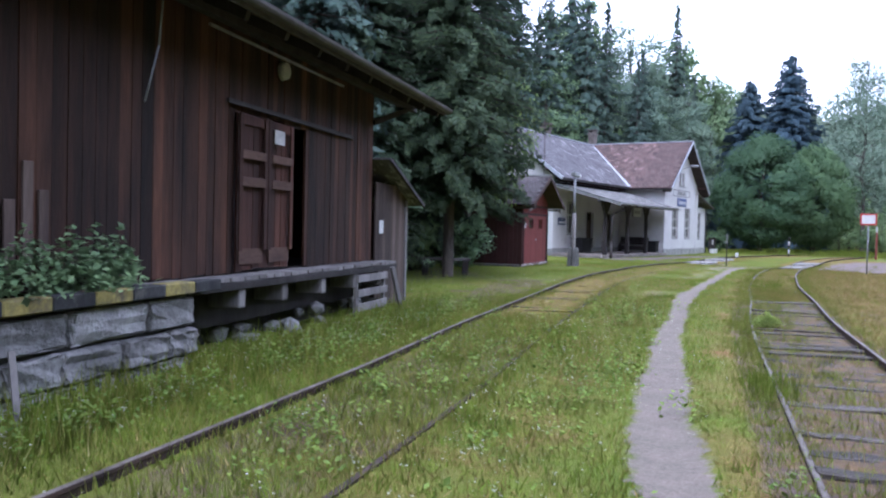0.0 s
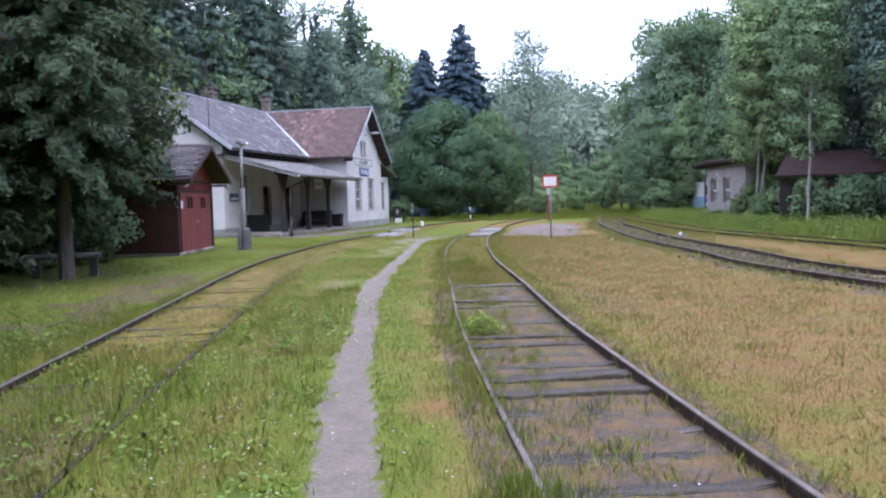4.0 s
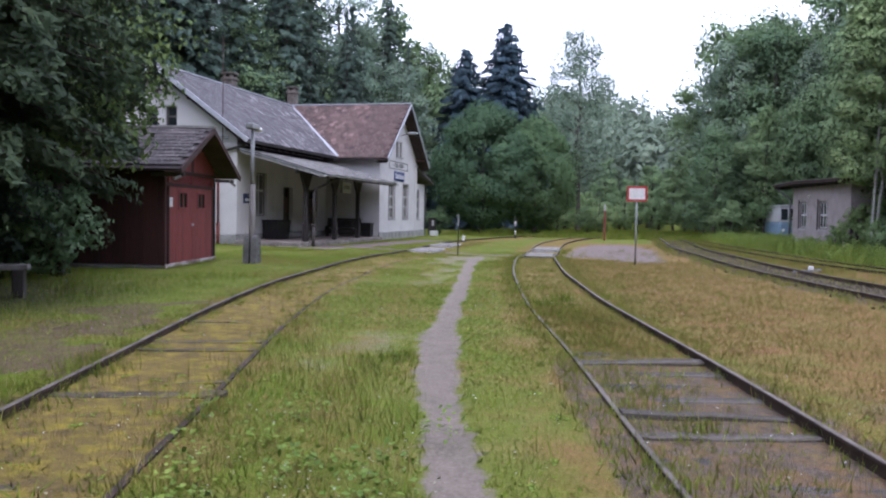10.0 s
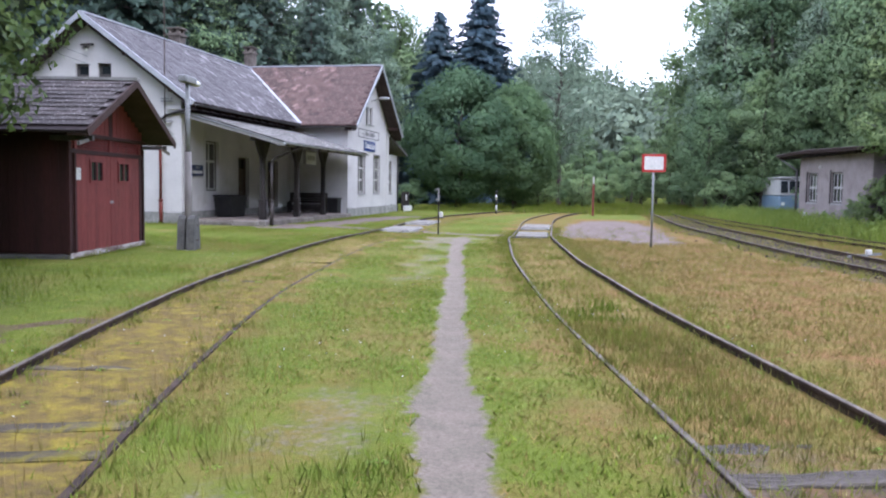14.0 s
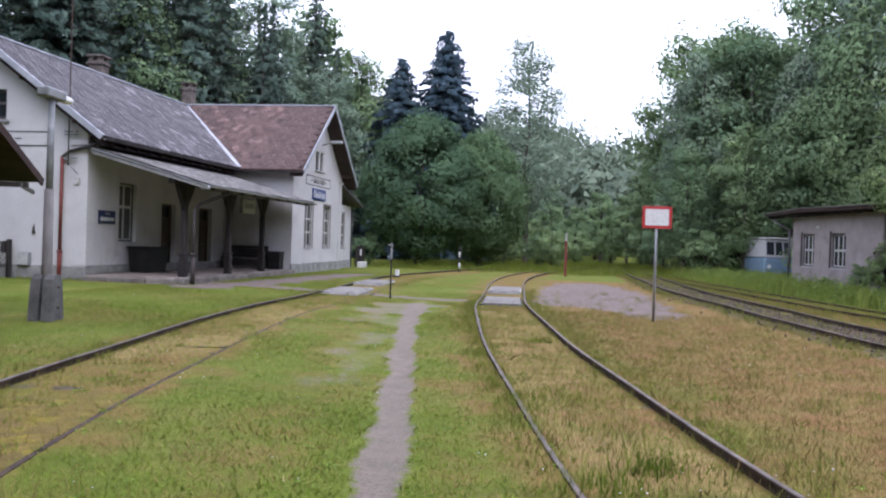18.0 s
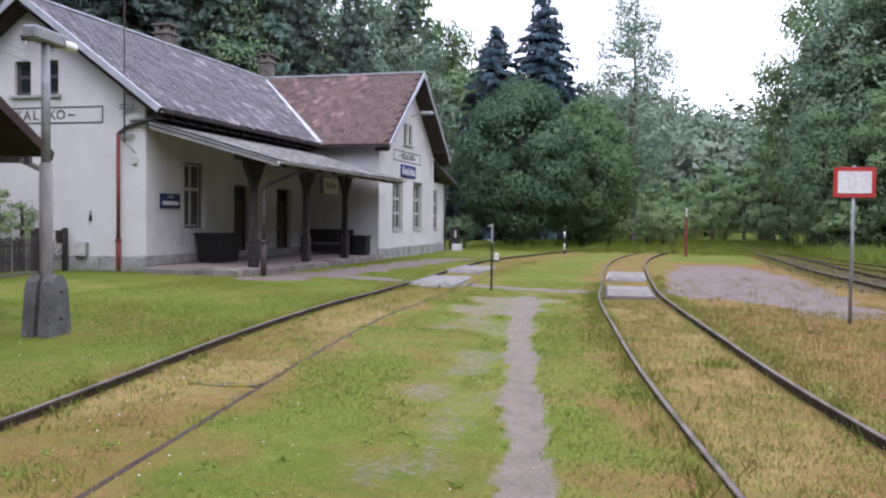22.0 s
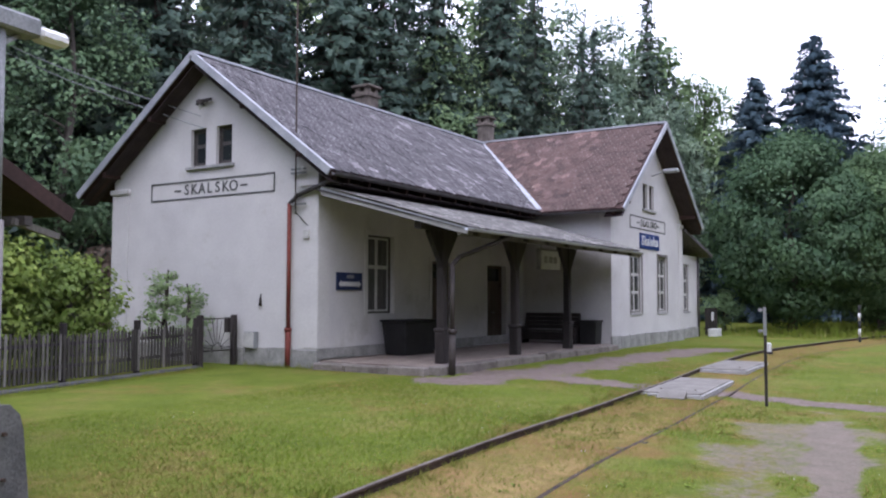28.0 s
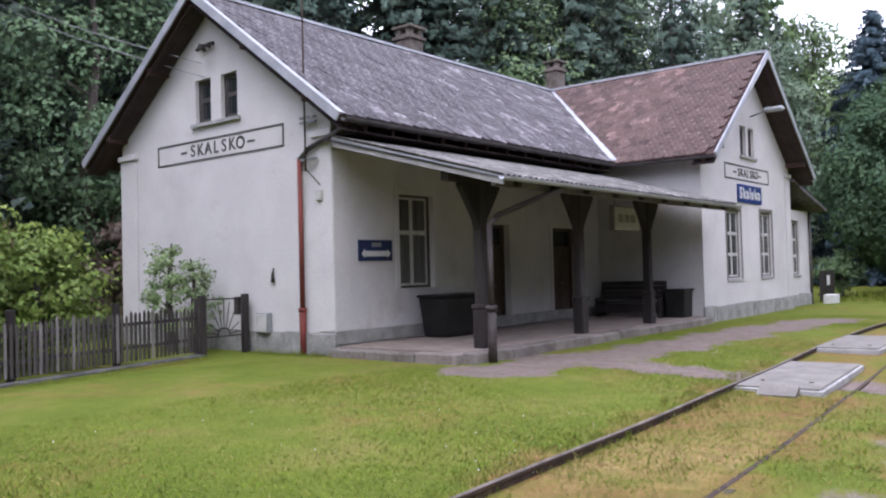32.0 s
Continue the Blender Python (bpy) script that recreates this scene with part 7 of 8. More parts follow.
# ---- trees ----
def leaf_mesh(name, centers, sizes, normals, mat, seed, aspect=0.6, fold=0.12, own=0.38, whole=False):
    """Small leaf sprays, one for each centre; each carries the direction in which its clump faces."""
    rs_ = np.random.RandomState(seed)
    n = len(centers)
    soft = normals + 0.25 * rs_.normal(size=(n, 3))
    soft /= np.linalg.norm(soft, axis=1)[:, None] + 1e-9
    nr = normals + own * rs_.normal(size=(n, 3))
    nr /= np.linalg.norm(nr, axis=1)[:, None] + 1e-9
    t = np.cross(nr, rs_.normal(size=(n, 3)))
    t /= np.linalg.norm(t, axis=1)[:, None] + 1e-9
    b = np.cross(nr, t)
    s = sizes[:, None]
    if whole:
        corners = [centers - t * s, centers - b * s * aspect + nr * s * fold, centers + t * s, centers + b * s * aspect + nr * s * fold]
        order = [0, 1, 2, 0, 2, 3]
    else:
        corners = [centers - t * s, centers + t * s * 0.55 - b * s * aspect * 1.15, centers + t * s * 0.75 + b * s * aspect + nr * s * fold]
        order = [0, 1, 2]
    k = len(corners)
    me = bpy.data.meshes.new(name)
    me.vertices.add(k * n)
    me.vertices.foreach_set("co", np.stack(corners, 1).astype(np.float32).ravel())
    tri = (np.arange(n)[:, None] * k + np.array(order)[None]).astype(np.int32).ravel()
    me.loops.add(len(tri))
    me.loops.foreach_set("vertex_index", tri)
    me.polygons.add(len(tri) // 3)
    me.polygons.foreach_set("loop_start", np.arange(0, len(tri), 3, dtype=np.int32))
    me.materials.append(mat)
    me.attributes.new("facing", "FLOAT_VECTOR", "POINT").data.foreach_set("vector", np.repeat(soft, k, 0).astype(np.float32).ravel())
    me.update()
    return me


def trunk_bm(h, r, seed, limbs, spread, base=0.3, lean=0.0):
    rnd = random.Random(seed)
    bm = bmesh.new()
    p, tips = Vector((0, 0, -0.3)), []
    k = 7
    pts = [p]
    for i in range(1, k + 1):
        pts.append(Vector((lean * h * (i / k) ** 2 + rnd.uniform(-0.02, 0.02) * h * (i > 1), rnd.uniform(-0.02, 0.02) * h * (i > 1), h * i / k)))
    for i in range(k):
        tube(bm, pts[i], pts[i + 1], r * (1 - i / k) ** 0.8 + 0.02 + (0.35 * r if i == 0 else 0), r * (1 - (i + 1) / k) ** 0.8 + 0.02, 8, False)
    for j in range(limbs):
        f = base + (0.95 - base) * (j + rnd.random()) / limbs
        q = pts[min(k - 1, int(f * k))].lerp(pts[min(k, int(f * k) + 1)], f * k % 1)
        a = rnd.uniform(0, 6.283)
        ln = spread * rnd.uniform(0.5, 0.95) * (1.15 - f * 0.7)
        e = q + Vector((math.cos(a) * ln, math.sin(a) * ln, ln * rnd.uniform(0.25, 0.8)))
        m = q.lerp(e, 0.5) + Vector((0, 0, 0.08 * ln))
        tube(bm, q, m, r * 0.35 * (1 - f * 0.6), r * 0.22 * (1 - f * 0.6), 6, False)
        tube(bm, m, e, r * 0.22 * (1 - f * 0.6), 0.015, 5, False)
        tips += [e, m.lerp(e, 0.5)]
    return bm, tips


def broadleaf(name, label, h, rad, crown_base, blobs, leaves, size, mat, seed, bark=BARK, squash=1.0, full=0.5, group="trees", at=(0, 0), limbs=14, category="tree", girth=1.0):
    rs_ = np.random.RandomState(seed)
    t = thing(name, label, category, group, (at[0], at[1], gz(*at)))
    bm, tips = trunk_bm(h * 0.93, (h * 0.014 + 0.05) * girth, seed, limbs, rad * 0.85, max(0.12, crown_base / h))
    part("trunk", bm, bark, t)
    cs, rr = [], []
    mid, half = (h + crown_base) / 2, (h - crown_base) / 2
    for i in range(blobs):
        for _ in range(30):
            d = rs_.normal(size=3)
            d /= np.linalg.norm(d)
            q = d * rs_.uniform(full, 1.0) ** 0.6
            if q[2] > -0.95:
                break
        wide = rad * (1.0 - 0.22 * max(q[2], 0))
        cs.append((q[0] * wide * 0.86, q[1] * wide * 0.86, mid + q[2] * half * squash * 0.9))
        rr.append(rad * rs_.uniform(0.16, 0.3))
    cs += [tuple(p) for p in tips]
    rr += [rad * 0.2] * len(tips)
    cs, rr = np.array(cs), np.array(rr)
    pick = rs_.randint(0, len(cs), leaves)
    d = rs_.normal(size=(leaves, 3))
    d /= np.linalg.norm(d, axis=1)[:, None]
    pos = cs[pick] + d * (rr[pick] * rs_.uniform(0.5, 1.0, leaves) ** 0.5)[:, None] * np.array([1.15, 1.15, 0.8])
    pos[:, 2] = np.maximum(pos[:, 2], 0.1)
    out = pos - np.array([0, 0, mid - 0.15 * half])
    out /= np.linalg.norm(out, axis=1)[:, None] + 1e-9
    nrm = d * 0.75 + out * 0.4 + np.array([0, 0, 0.3])
    ob = new("crown", leaf_mesh("crown", pos, size * rs_.uniform(0.6, 1.3, leaves), nrm, mat, seed))
    ob.parent = t
    return t


def spruce(name, label, h, rad, bare, seed, mat=SPRUCE, at=(0, 0), dense=1.0, group="trees", twig=0.34, taper=0.85, slim=0.34, fine=1, girth=1.0):
    rs_ = np.random.RandomState(seed)
    t = thing(name, label, "conifer tree", group, (at[0], at[1], gz(*at)))
    bm = bmesh.new()
    k = 8
    for i in range(k):
        tube(bm, (0, 0, -0.3 + (h + 0.2) * i / k), (0, 0, -0.3 + (h + 0.2) * (i + 1) / k), girth * (h * 0.0135 * (1 - i / k) + 0.03), girth * (h * 0.0135 * (1 - (i + 1) / k) + 0.02), 9, False)
    pos, nrm, siz = [], [], []
    z = bare
    while z < h * 0.985:
        f = (z - bare) / (h - bare)
        ln0 = rad * (1 - f) ** taper * (0.75 + 0.25 * min(1, f * 6)) + 0.12
        n = max(4, int((5 + 5 * (1 - f)) * dense))
        a0 = rs_.uniform(0, 6.28)
        for j in range(n):
            a = a0 + 6.283 * j / n + rs_.uniform(-0.35, 0.35)
            ln = ln0 * rs_.uniform(0.62, 1.12)
            up = 0.25 * (f - 0.35) - 0.1
            dirv = np.array([math.cos(a), math.sin(a), 0.0])
            end = dirv * ln + np.array([0, 0, ln * up - 0.16 * ln])
            zz = z + rs_.uniform(-0.25, 0.25)
            tube(bm, (0, 0, zz), tuple(np.array([0, 0, zz]) + end * 0.9), 0.02 + 0.012 * ln, 0.006, 4, False)
            m = max(3, int(ln / 0.24 * dense * fine ** 0.5))
            for q in range(m):
                g = (q + 0.6) / m
                c = np.array([0, 0, zz]) + dirv * ln * g + np.array([0, 0, ln * (up * g - 0.16 * g * g)])
                for _ in range(int(4 * fine ** 0.5)):
                    side = np.cross(dirv, [0, 0, 1]) * rs_.uniform(-1, 1) * 0.42 * ln * (1.1 - g) * 0.6
                    pos.append(c + side + np.array([0, 0, rs_.uniform(-0.28, 0.06)]))
                    nrm.append(np.array([0, 0, 0.55]) + dirv * 0.75)
                    siz.append(twig * rs_.uniform(0.6, 1.3) * (0.75 + 0.5 * (1 - f)))
        z += 0.34 + 0.12 * rs_.random_sample() + 0.1 * (1 - f)
    part("trunk", bm, BARK, t)
    ob = new("crown", leaf_mesh("crown", np.array(pos), np.array(siz), np.array(nrm), mat, seed, slim, -0.25))
    ob.parent = t
    return t


def again(ob, x, y, s=1.0, rz=0.0, sz=None):
    return copy_thing(ob, pose(x, y, gz(x, y), 0, 0, rz) @ Matrix.Diagonal((s, s, sz or s, 1)))


rt = random.Random(77)
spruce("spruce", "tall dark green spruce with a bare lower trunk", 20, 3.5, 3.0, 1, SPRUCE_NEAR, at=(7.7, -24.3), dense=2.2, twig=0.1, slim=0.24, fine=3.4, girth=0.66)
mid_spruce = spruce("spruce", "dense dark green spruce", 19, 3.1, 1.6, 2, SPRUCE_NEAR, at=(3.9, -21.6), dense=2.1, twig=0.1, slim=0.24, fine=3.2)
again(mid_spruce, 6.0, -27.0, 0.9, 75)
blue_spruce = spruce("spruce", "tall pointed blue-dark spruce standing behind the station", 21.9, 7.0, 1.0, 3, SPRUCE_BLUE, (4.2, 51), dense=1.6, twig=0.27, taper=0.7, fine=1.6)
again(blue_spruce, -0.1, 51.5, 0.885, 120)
round_tree = broadleaf("broadleaf_tree", "large round dense green maple beside the station", 10.8, 4.3, 0.2, 230, 60000, 0.105, LEAF_MAPLE, 5, squash=1.0, full=0.74, at=(5.7, 31.5))
again(round_tree, 9.6, 34.6, 0.86, 140, 0.93)
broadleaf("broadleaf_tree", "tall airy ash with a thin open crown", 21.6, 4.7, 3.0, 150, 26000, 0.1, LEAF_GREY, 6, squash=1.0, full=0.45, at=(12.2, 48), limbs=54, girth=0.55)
oak = broadleaf("broadleaf_tree", "tall green broadleaf tree at the wood's edge", 19, 4.8, 0.8, 120, 20000, 0.135, LEAF_MID, 7, full=0.45, at=(26.5, 38), limbs=18)
lime = broadleaf("broadleaf_tree", "light green broadleaf tree at the wood's edge", 16, 4.2, 0.6, 110, 19000, 0.125, LEAF_LIGHT, 8, full=0.45, at=(34.5, 18), limbs=16)
willow = broadleaf("broadleaf_tree", "grey-green feathery tree at the wood's edge", 18, 4.0, 0.7, 130, 20000, 0.115, LEAF_GREY, 9, full=0.35, at=(36, 4), limbs=24)
oak_far = broadleaf("broadleaf_tree", "tall green broadleaf tree deep in the wood", 19, 4.8, 0.8, 80, 7000, 0.25, LEAF_MID, 17, full=0.45, at=(41, 16), limbs=12)
lime_far = broadleaf("broadleaf_tree", "light green broadleaf tree deep in the wood", 17, 4.4, 0.8, 80, 7000, 0.235, LEAF_LIGHT, 18, full=0.45, at=(46, -42), limbs=12)
birch = broadleaf("birch", "slender birch with white bark and a thin crown", 14, 2.4, 3.2, 60, 12000, 0.085, LEAF_LIGHT, 10, BIRCHBARK, full=0.25, at=(28.6, 5.2), limbs=26, girth=0.22)
wood_spruce = spruce("spruce", "dark spruce in the wooded slope", 24, 4.2, 1.5, 11, SPRUCE, (-15, 12), dense=1.0, twig=0.25, slim=0.32)
for x, y, s in ((3.0, -27.0, 0.85), (5.6, -29.8, 0.78), (0.4, -22.6, 0.9), (8.4, -32.0, 0.66), (-1.5, -27.5, 0.95), (-2.5, -18.5, 0.88)):
    again(wood_spruce, x, y, s, rt.uniform(0, 360))
again(birch, 28.95, 5.8, 0.95, 80)
again(birch, 31.0, 3.4, 1.05, 200)
again(birch, 29.6, -2.4, 0.9, 20)
again(birch, 30.3, 8.2, 1.1, 300)
again(birch, 32.6, 6.4, 1.15, 140)
again(willow, 32.6, 10.5, 1.0, 40)
again(willow, 34.0, 16.5, 1.12, 10)
again(lime, 33.6, 21.0, 1.15, 200)
again(lime, 32.0, 26.5, 1.0, 120)
again(lime, 31.3, 17.6, 0.5, 60)
again(willow, 34.0, 12.0, 1.0, 310)
again(lime, 23.9, 33.0, 0.62, 75)
again(lime, 27.4, 30.5, 0.66, 255)
again(lime, 30.0, 29.0, 0.72, 15)

# the wooded slope behind the house; unseen trees below y = -55 added to close the surroundings
for x, y, k, s in ((-13, -12, 0, 0.9), (-15, -4, 2, 1.0), (-19, 2, 0, 1.1), (-14, 3, 1, 0.85), (-21, 8, 0, 1.15), (-17, 17, 0, 1.0), (-14, 22, 2, 1.05), (-20, 24, 0, 1.1), (-12.5, 27, 1, 1.0),
                   (-17, 31, 0, 0.95), (-11, 34, 2, 1.0), (-15, 38, 1, 1.05), (-8.5, 39, 0, 0.85), (-11, 44, 2, 1.1), (-4.6, 43.5, 2, 1.05), (-7, 50, 0, 0.9), (-2.5, 58, 2, 1.0), (-18, 46, 1, 1.2), (-24, 15, 0, 1.1),
                   (-25, 34, 0, 1.15), (-22, 40, 2, 1.2), (-26, 0, 2, 1.1), (-20, -10, 0, 1.05), (-10, -17, 0, 0.95), (-14, -22, 2, 1.0), (-6, -24, 0, 1.0), (-9, -31, 0, 1.0), (-3, -33, 2, 0.9), (1.5, -36, 0, 0.85),
                   (5.5, -38.5, 1, 0.7), (4, -46, 0, 1.0), (-5, -42, 2, 1.0), (-12, -40, 0, 1.1), (10, -60, 0, 1.0), (18, -64, 2, 1.0), (26, -62, 1, 1.1), (34, -58, 0, 1.0), (-28, 24, 0, 1.2), (-17, 9, 0, 1.0), (-23, -4, 0, 1.1),
                   (-13.5, 25.5, 0, 1.12), (-10.0, 29.5, 0, 1.05), (-16, 20, 0, 1.2), (-7.0, 33.5, 0, 0.8),
                   (-14, 50, 2, 1.5), (-10, 55, 0, 1.2), (-18, 45, 0, 1.3), (-22, 50, 1, 1.5), (-6, 57, 3, 1.4), (-27, 43, 0, 1.35), (-30, 30, 1, 1.5), (-24, 21, 0, 1.4), (-31, 52, 2, 1.5), (-12, 62, 1, 1.4)):
    k = 0 if k == 2 and y < 40 else k
    deep = y < -28 or x < -19 or y > 57
    again((wood_spruce, oak_far if deep else oak, willow, lime_far if deep else lime)[k], x + rt.uniform(-1, 1), y + rt.uniform(-1, 1), s * rt.uniform(0.92, 1.08), rt.uniform(0, 360))
# the wood across the tracks
for x, y, k, s in ((25.3, 43, 0, 1.16), (28.6, 39.5, 0, 1.12), (32.6, 37.5, 0, 1.26), (36.5, 27, 2, 1.3), (38.5, 17, 0, 1.3), (25.2, 35, 2, 0.95), (29, 36, 0, 1.0), (31, 32, 2, 0.85), (29.5, 43, 0, 1.15), (26.5, 47, 0, 0.95), (33.5, 26, 0, 1.0), (35, 33, 2, 1.15), (33, 21, 1, 0.85), (37, 22, 0, 1.1), (36.5, 13, 2, 1.05), (34.2, 9.5, 1, 1.05),
                   (38, 8, 0, 1.1), (35.5, 0, 2, 1.0), (39, -3, 0, 1.05), (36.5, -7, 2, 1.0), (38, -13, 1, 1.0), (40, -19, 0, 1.1), (41, -27, 2, 1.0), (44, -35, 0, 1.1), (46, -45, 0, 1.1), (42, 2, 2, 1.2), (40, 29, 0, 1.25),
                   (30, 52, 2, 1.05), (27.5, 60, 0, 1.1), (34, 46, 1, 1.2), (36, 40, 2, 1.2), (24.5, 68, 1, 0.66), (19, 74, 2, 0.5), (14, 80, 0, 0.48), (9, 76, 2, 0.5), (17, 66, 1, 0.42), (21.5, 60, 2, 0.42), (33, 70, 0, 1.2), (43, -12, 2, 1.2), (32.6, 5.5, 2, 0.6), (33.6, -4.5, 1, 0.6), (35.0, -11.0, 1, 0.6)):
    deep = x > 38 or y > 57 or y < -16
    again((oak_far if deep else oak, lime_far if deep else lime, lime_far if deep else willow, wood_spruce)[k], x + rt.uniform(-0.8, 0.8), y + rt.uniform(-0.8, 0.8), s * rt.uniform(0.92, 1.08), rt.uniform(0, 360))

# bushes
bush = broadleaf("bush", "bright green leafy bush by the picket fence", 2.6, 1.5, 0.1, 44, 5200, 0.062, LEAF_YELLOW, 21, full=0.4, group="bushes", at=(-3.3, -4.6), limbs=14, category="bush")
for x, y, s in ((-3.2, -7.0, 1.2), (-4.6, -5.8, 1.3), (-2.8, -9.2, 1.15), (-5.2, -8.0, 1.4), (-2.4, -11.5, 1.2), (-4.6, -3.9, 1.1)):
    again(bush, x, y, s, rt.uniform(0, 360))
sapling = broadleaf("bush", "small young bush before the white gable wall", 2.7, 0.85, 0.35, 24, 1700, 0.05, LEAF_LIGHT, 22, full=0.2, group="bushes", at=(-4.5, -0.95), limbs=12, category="bush")
again(sapling, -3.7, -0.9, 0.85, 130)
brown = broadleaf("bush", "bare brownish thicket behind the station gable", 3.2, 2.2, 0.1, 30, 2600, 0.12, LEAF_BROWN, 23, full=0.3, group="bushes", at=(-10.6, 1.5), limbs=22, category="bush")
again(brown, -11.5, -2.5, 1.0, 60)
# Lighter leaves than dark_bush, giving the far row a hazy paleness by colour.
pale_bush = broadleaf("bush", "pale green bush at the far end of the tracks", 2.6, 1.6, 0.05, 34, 3600, 0.075, LEAF_LIGHT, 27, full=0.4, group="bushes", at=(13.5, 43.0), limbs=12, category="bush")
dark_bush = broadleaf("bush", "dark shaded undergrowth bush below the spruces", 2.4, 1.5, 0.05, 30, 2600, 0.09, LEAF_MID, 24, full=0.4, group="bushes", at=(5.0, -22.6), limbs=12, category="bush")
for x, y, s in ((4.3, -19.2, 1.0), (6.3, -27.3, 1.0), (3.6, -24.5, 1.1), (2.4, -20.5, 1.2), (7.9, -29.6, 0.8), (9.6, -31.3, 0.7), (2.0, -17.5, 1.2), (0.5, -15.0, 1.3), (4.6, -28.6, 1.2), (9.3, -33.6, 1.0), (29.3, 3.0, 0.85), (30.0, -1.4, 0.95), (31.4, -2.6, 1.0), (32.6, -1.8, 1.0), (32.3, 9.2, 1.2), (33.2, 2.8, 1.3), (34.2, -3.0, 1.3), (35.5, -9, 1.4),
                (14.7, 40.0, 1.15), (2.4, 30.5, 0.9), (25.0, 31.0, 1.2), (29.5, 22.5, 1.2), (31.2, 18.5, 1.3), (27.2, 31.5, 1.3), (37, -17, 1.5), (30.9, 13.8, 0.9), (31.9, 12.4, 1.1),
                (24.6, 36, 1.4), (25.6, 41, 1.6), (26.2, 47, 1.7), (24.5, 52, 1.5), (22.8, 57, 1.4), (20.2, 63, 1.5), (16.5, 58, 1.3), (13.5, 55, 1.4), (10.5, 52, 1.5), (8.0, 46, 1.5), (10.8, 42, 1.2), (15.6, 70, 1.8), (11.5, 64, 1.8), (7, 58, 1.8), (19, 80, 2.0), (25, 75, 2.0), (28, 55, 1.8), (30, 40, 1.6), (29, 31, 1.4)):
    again(pale_bush if y > 28 else dark_bush, x, y, s, rt.uniform(0, 360))
broadleaf("broadleaf_tree", "leafy green tree overhanging the red shed's roof", 9.2, 3.1, 2.2, 80, 14000, 0.085, LEAF_EDGE, 25, full=0.35, at=(5.0, -18.7), limbs=26, girth=0.7)
again(dark_bush, 5.2, -18.9, 0.9, 200)
hut_tree = broadleaf("broadleaf_tree", "light green young tree leaning over the hut's roof", 8.2, 2.5, 2.4, 70, 11000, 0.075, LEAF_YOUNG, 28, full=0.3, at=(29.7, 7.6), limbs=26, girth=0.5)
again(hut_tree, 31.4, 9.4, 1.1, 130)
hut_bush = broadleaf("bush", "light green leafy bush before the grey hut", 2.4, 1.2, 0.05, 34, 4200, 0.06, LEAF_YOUNG, 29, full=0.35, group="bushes", at=(28.75, 8.7), limbs=14, category="bush")
for x, y, s in ((28.2, 10.6, 0.55), (29.5, 6.6, 1.15), (30.6, 7.4, 1.3), (27.6, 13.4, 0.3), (28.6, 4.0, 0.7), (30.6, 3.4, 1.0)):
    again(hut_bush, x, y, s, rt.uniform(0, 360))

# far woods as one mass, distance haze mixed into the leaf colour
rs_ = np.random.RandomState(5)
cen, sz_, nr_ = [], [], []
for i in range(2300):
    if i < 1300:
        x, y = rs_.uniform(-90, 90), rs_.uniform(84, 240)
    elif i < 1800:
        x, y = rs_.uniform(-90, -30), rs_.uniform(-70, 90)
    else:
        x, y = rs_.uniform(47, 100), rs_.uniform(-70, 90)
    hh = rs_.uniform(9, 17)
    base = gz(x, y)
    m = 150
    d = rs_.normal(size=(m, 3))
    d /= np.linalg.norm(d, axis=1)[:, None]
    tall = rs_.uniform(0.9, 1.5)
    p = np.array([x, y, base + hh * 0.55]) + d * np.array([hh * 0.26, hh * 0.26, hh * 0.46 * tall]) * rs_.uniform(0.6, 1.0, (m, 1))
    cen.append(p)
    nr_.append(d * 0.8 + np.array([0, 0, 0.3]))
    sz_.append(rs_.uniform(0.38, 0.66, m))
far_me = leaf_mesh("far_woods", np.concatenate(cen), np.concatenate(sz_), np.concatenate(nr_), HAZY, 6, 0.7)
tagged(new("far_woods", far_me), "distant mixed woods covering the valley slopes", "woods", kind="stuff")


# ---- grass and weeds ----
def lookup(arr, x, y):
    i = np.searchsorted((gxs[1:] + gxs[:-1]) / 2, x)
    j = np.searchsorted((gys[1:] + gys[:-1]) / 2, y)
    return arr.reshape(ny, nx)[j, i]


def blades(name, label, x, y, h, w, dry, seed, bend=0.5, mat=BLADES):
    r = np.random.RandomState(seed)
    clear = lookup(a_path, x, y) < 0.4
    x, y, h, w, dry = x[clear], y[clear], h[clear], w[clear], np.asarray(dry)[clear]
    n = len(x)
    z = lookup(gz_all, x, y) - 0.01
    a = r.uniform(0, 6.283, n)
    b = r.uniform(0, 6.283, n)
    lean = h * bend * r.uniform(0.2, 1.0, n)
    base = np.stack([x, y, z], 1)
    sd = np.stack([np.cos(a), np.sin(a), np.zeros(n)], 1) * (w / 2)[:, None]
    tip = base + np.stack([np.cos(b) * lean, np.sin(b) * lean, h], 1)
    v = np.stack([base - sd, base + sd, tip], 1).reshape(-1, 3)
    me = bpy.data.meshes.new(name)
    me.vertices.add(3 * n)
    me.vertices.foreach_set("co", v.astype(np.float32).ravel())
    me.loops.add(3 * n)
    me.loops.foreach_set("vertex_index", np.arange(3 * n, dtype=np.int32))
    me.polygons.add(n)
    me.polygons.foreach_set("loop_start", np.arange(0, 3 * n, 3, dtype=np.int32))
    me.materials.append(mat)
    me.attributes.new("dry", "FLOAT", "POINT").data.foreach_set("value", np.repeat(np.clip(dry, 0, 1), 3).astype(np.float32))
    me.update()
    return tagged(new(name, me), label, "grass", kind="stuff")


rg_ = np.random.RandomState(31)


def patchy(x, y, s):
    return 0.5 + 0.25 * (np.sin(x * s + 1.7 * np.sin(y * s * 0.6)) + np.sin(y * s * 1.3 + 1.1 * np.sin(x * s * 0.8 + 2)))


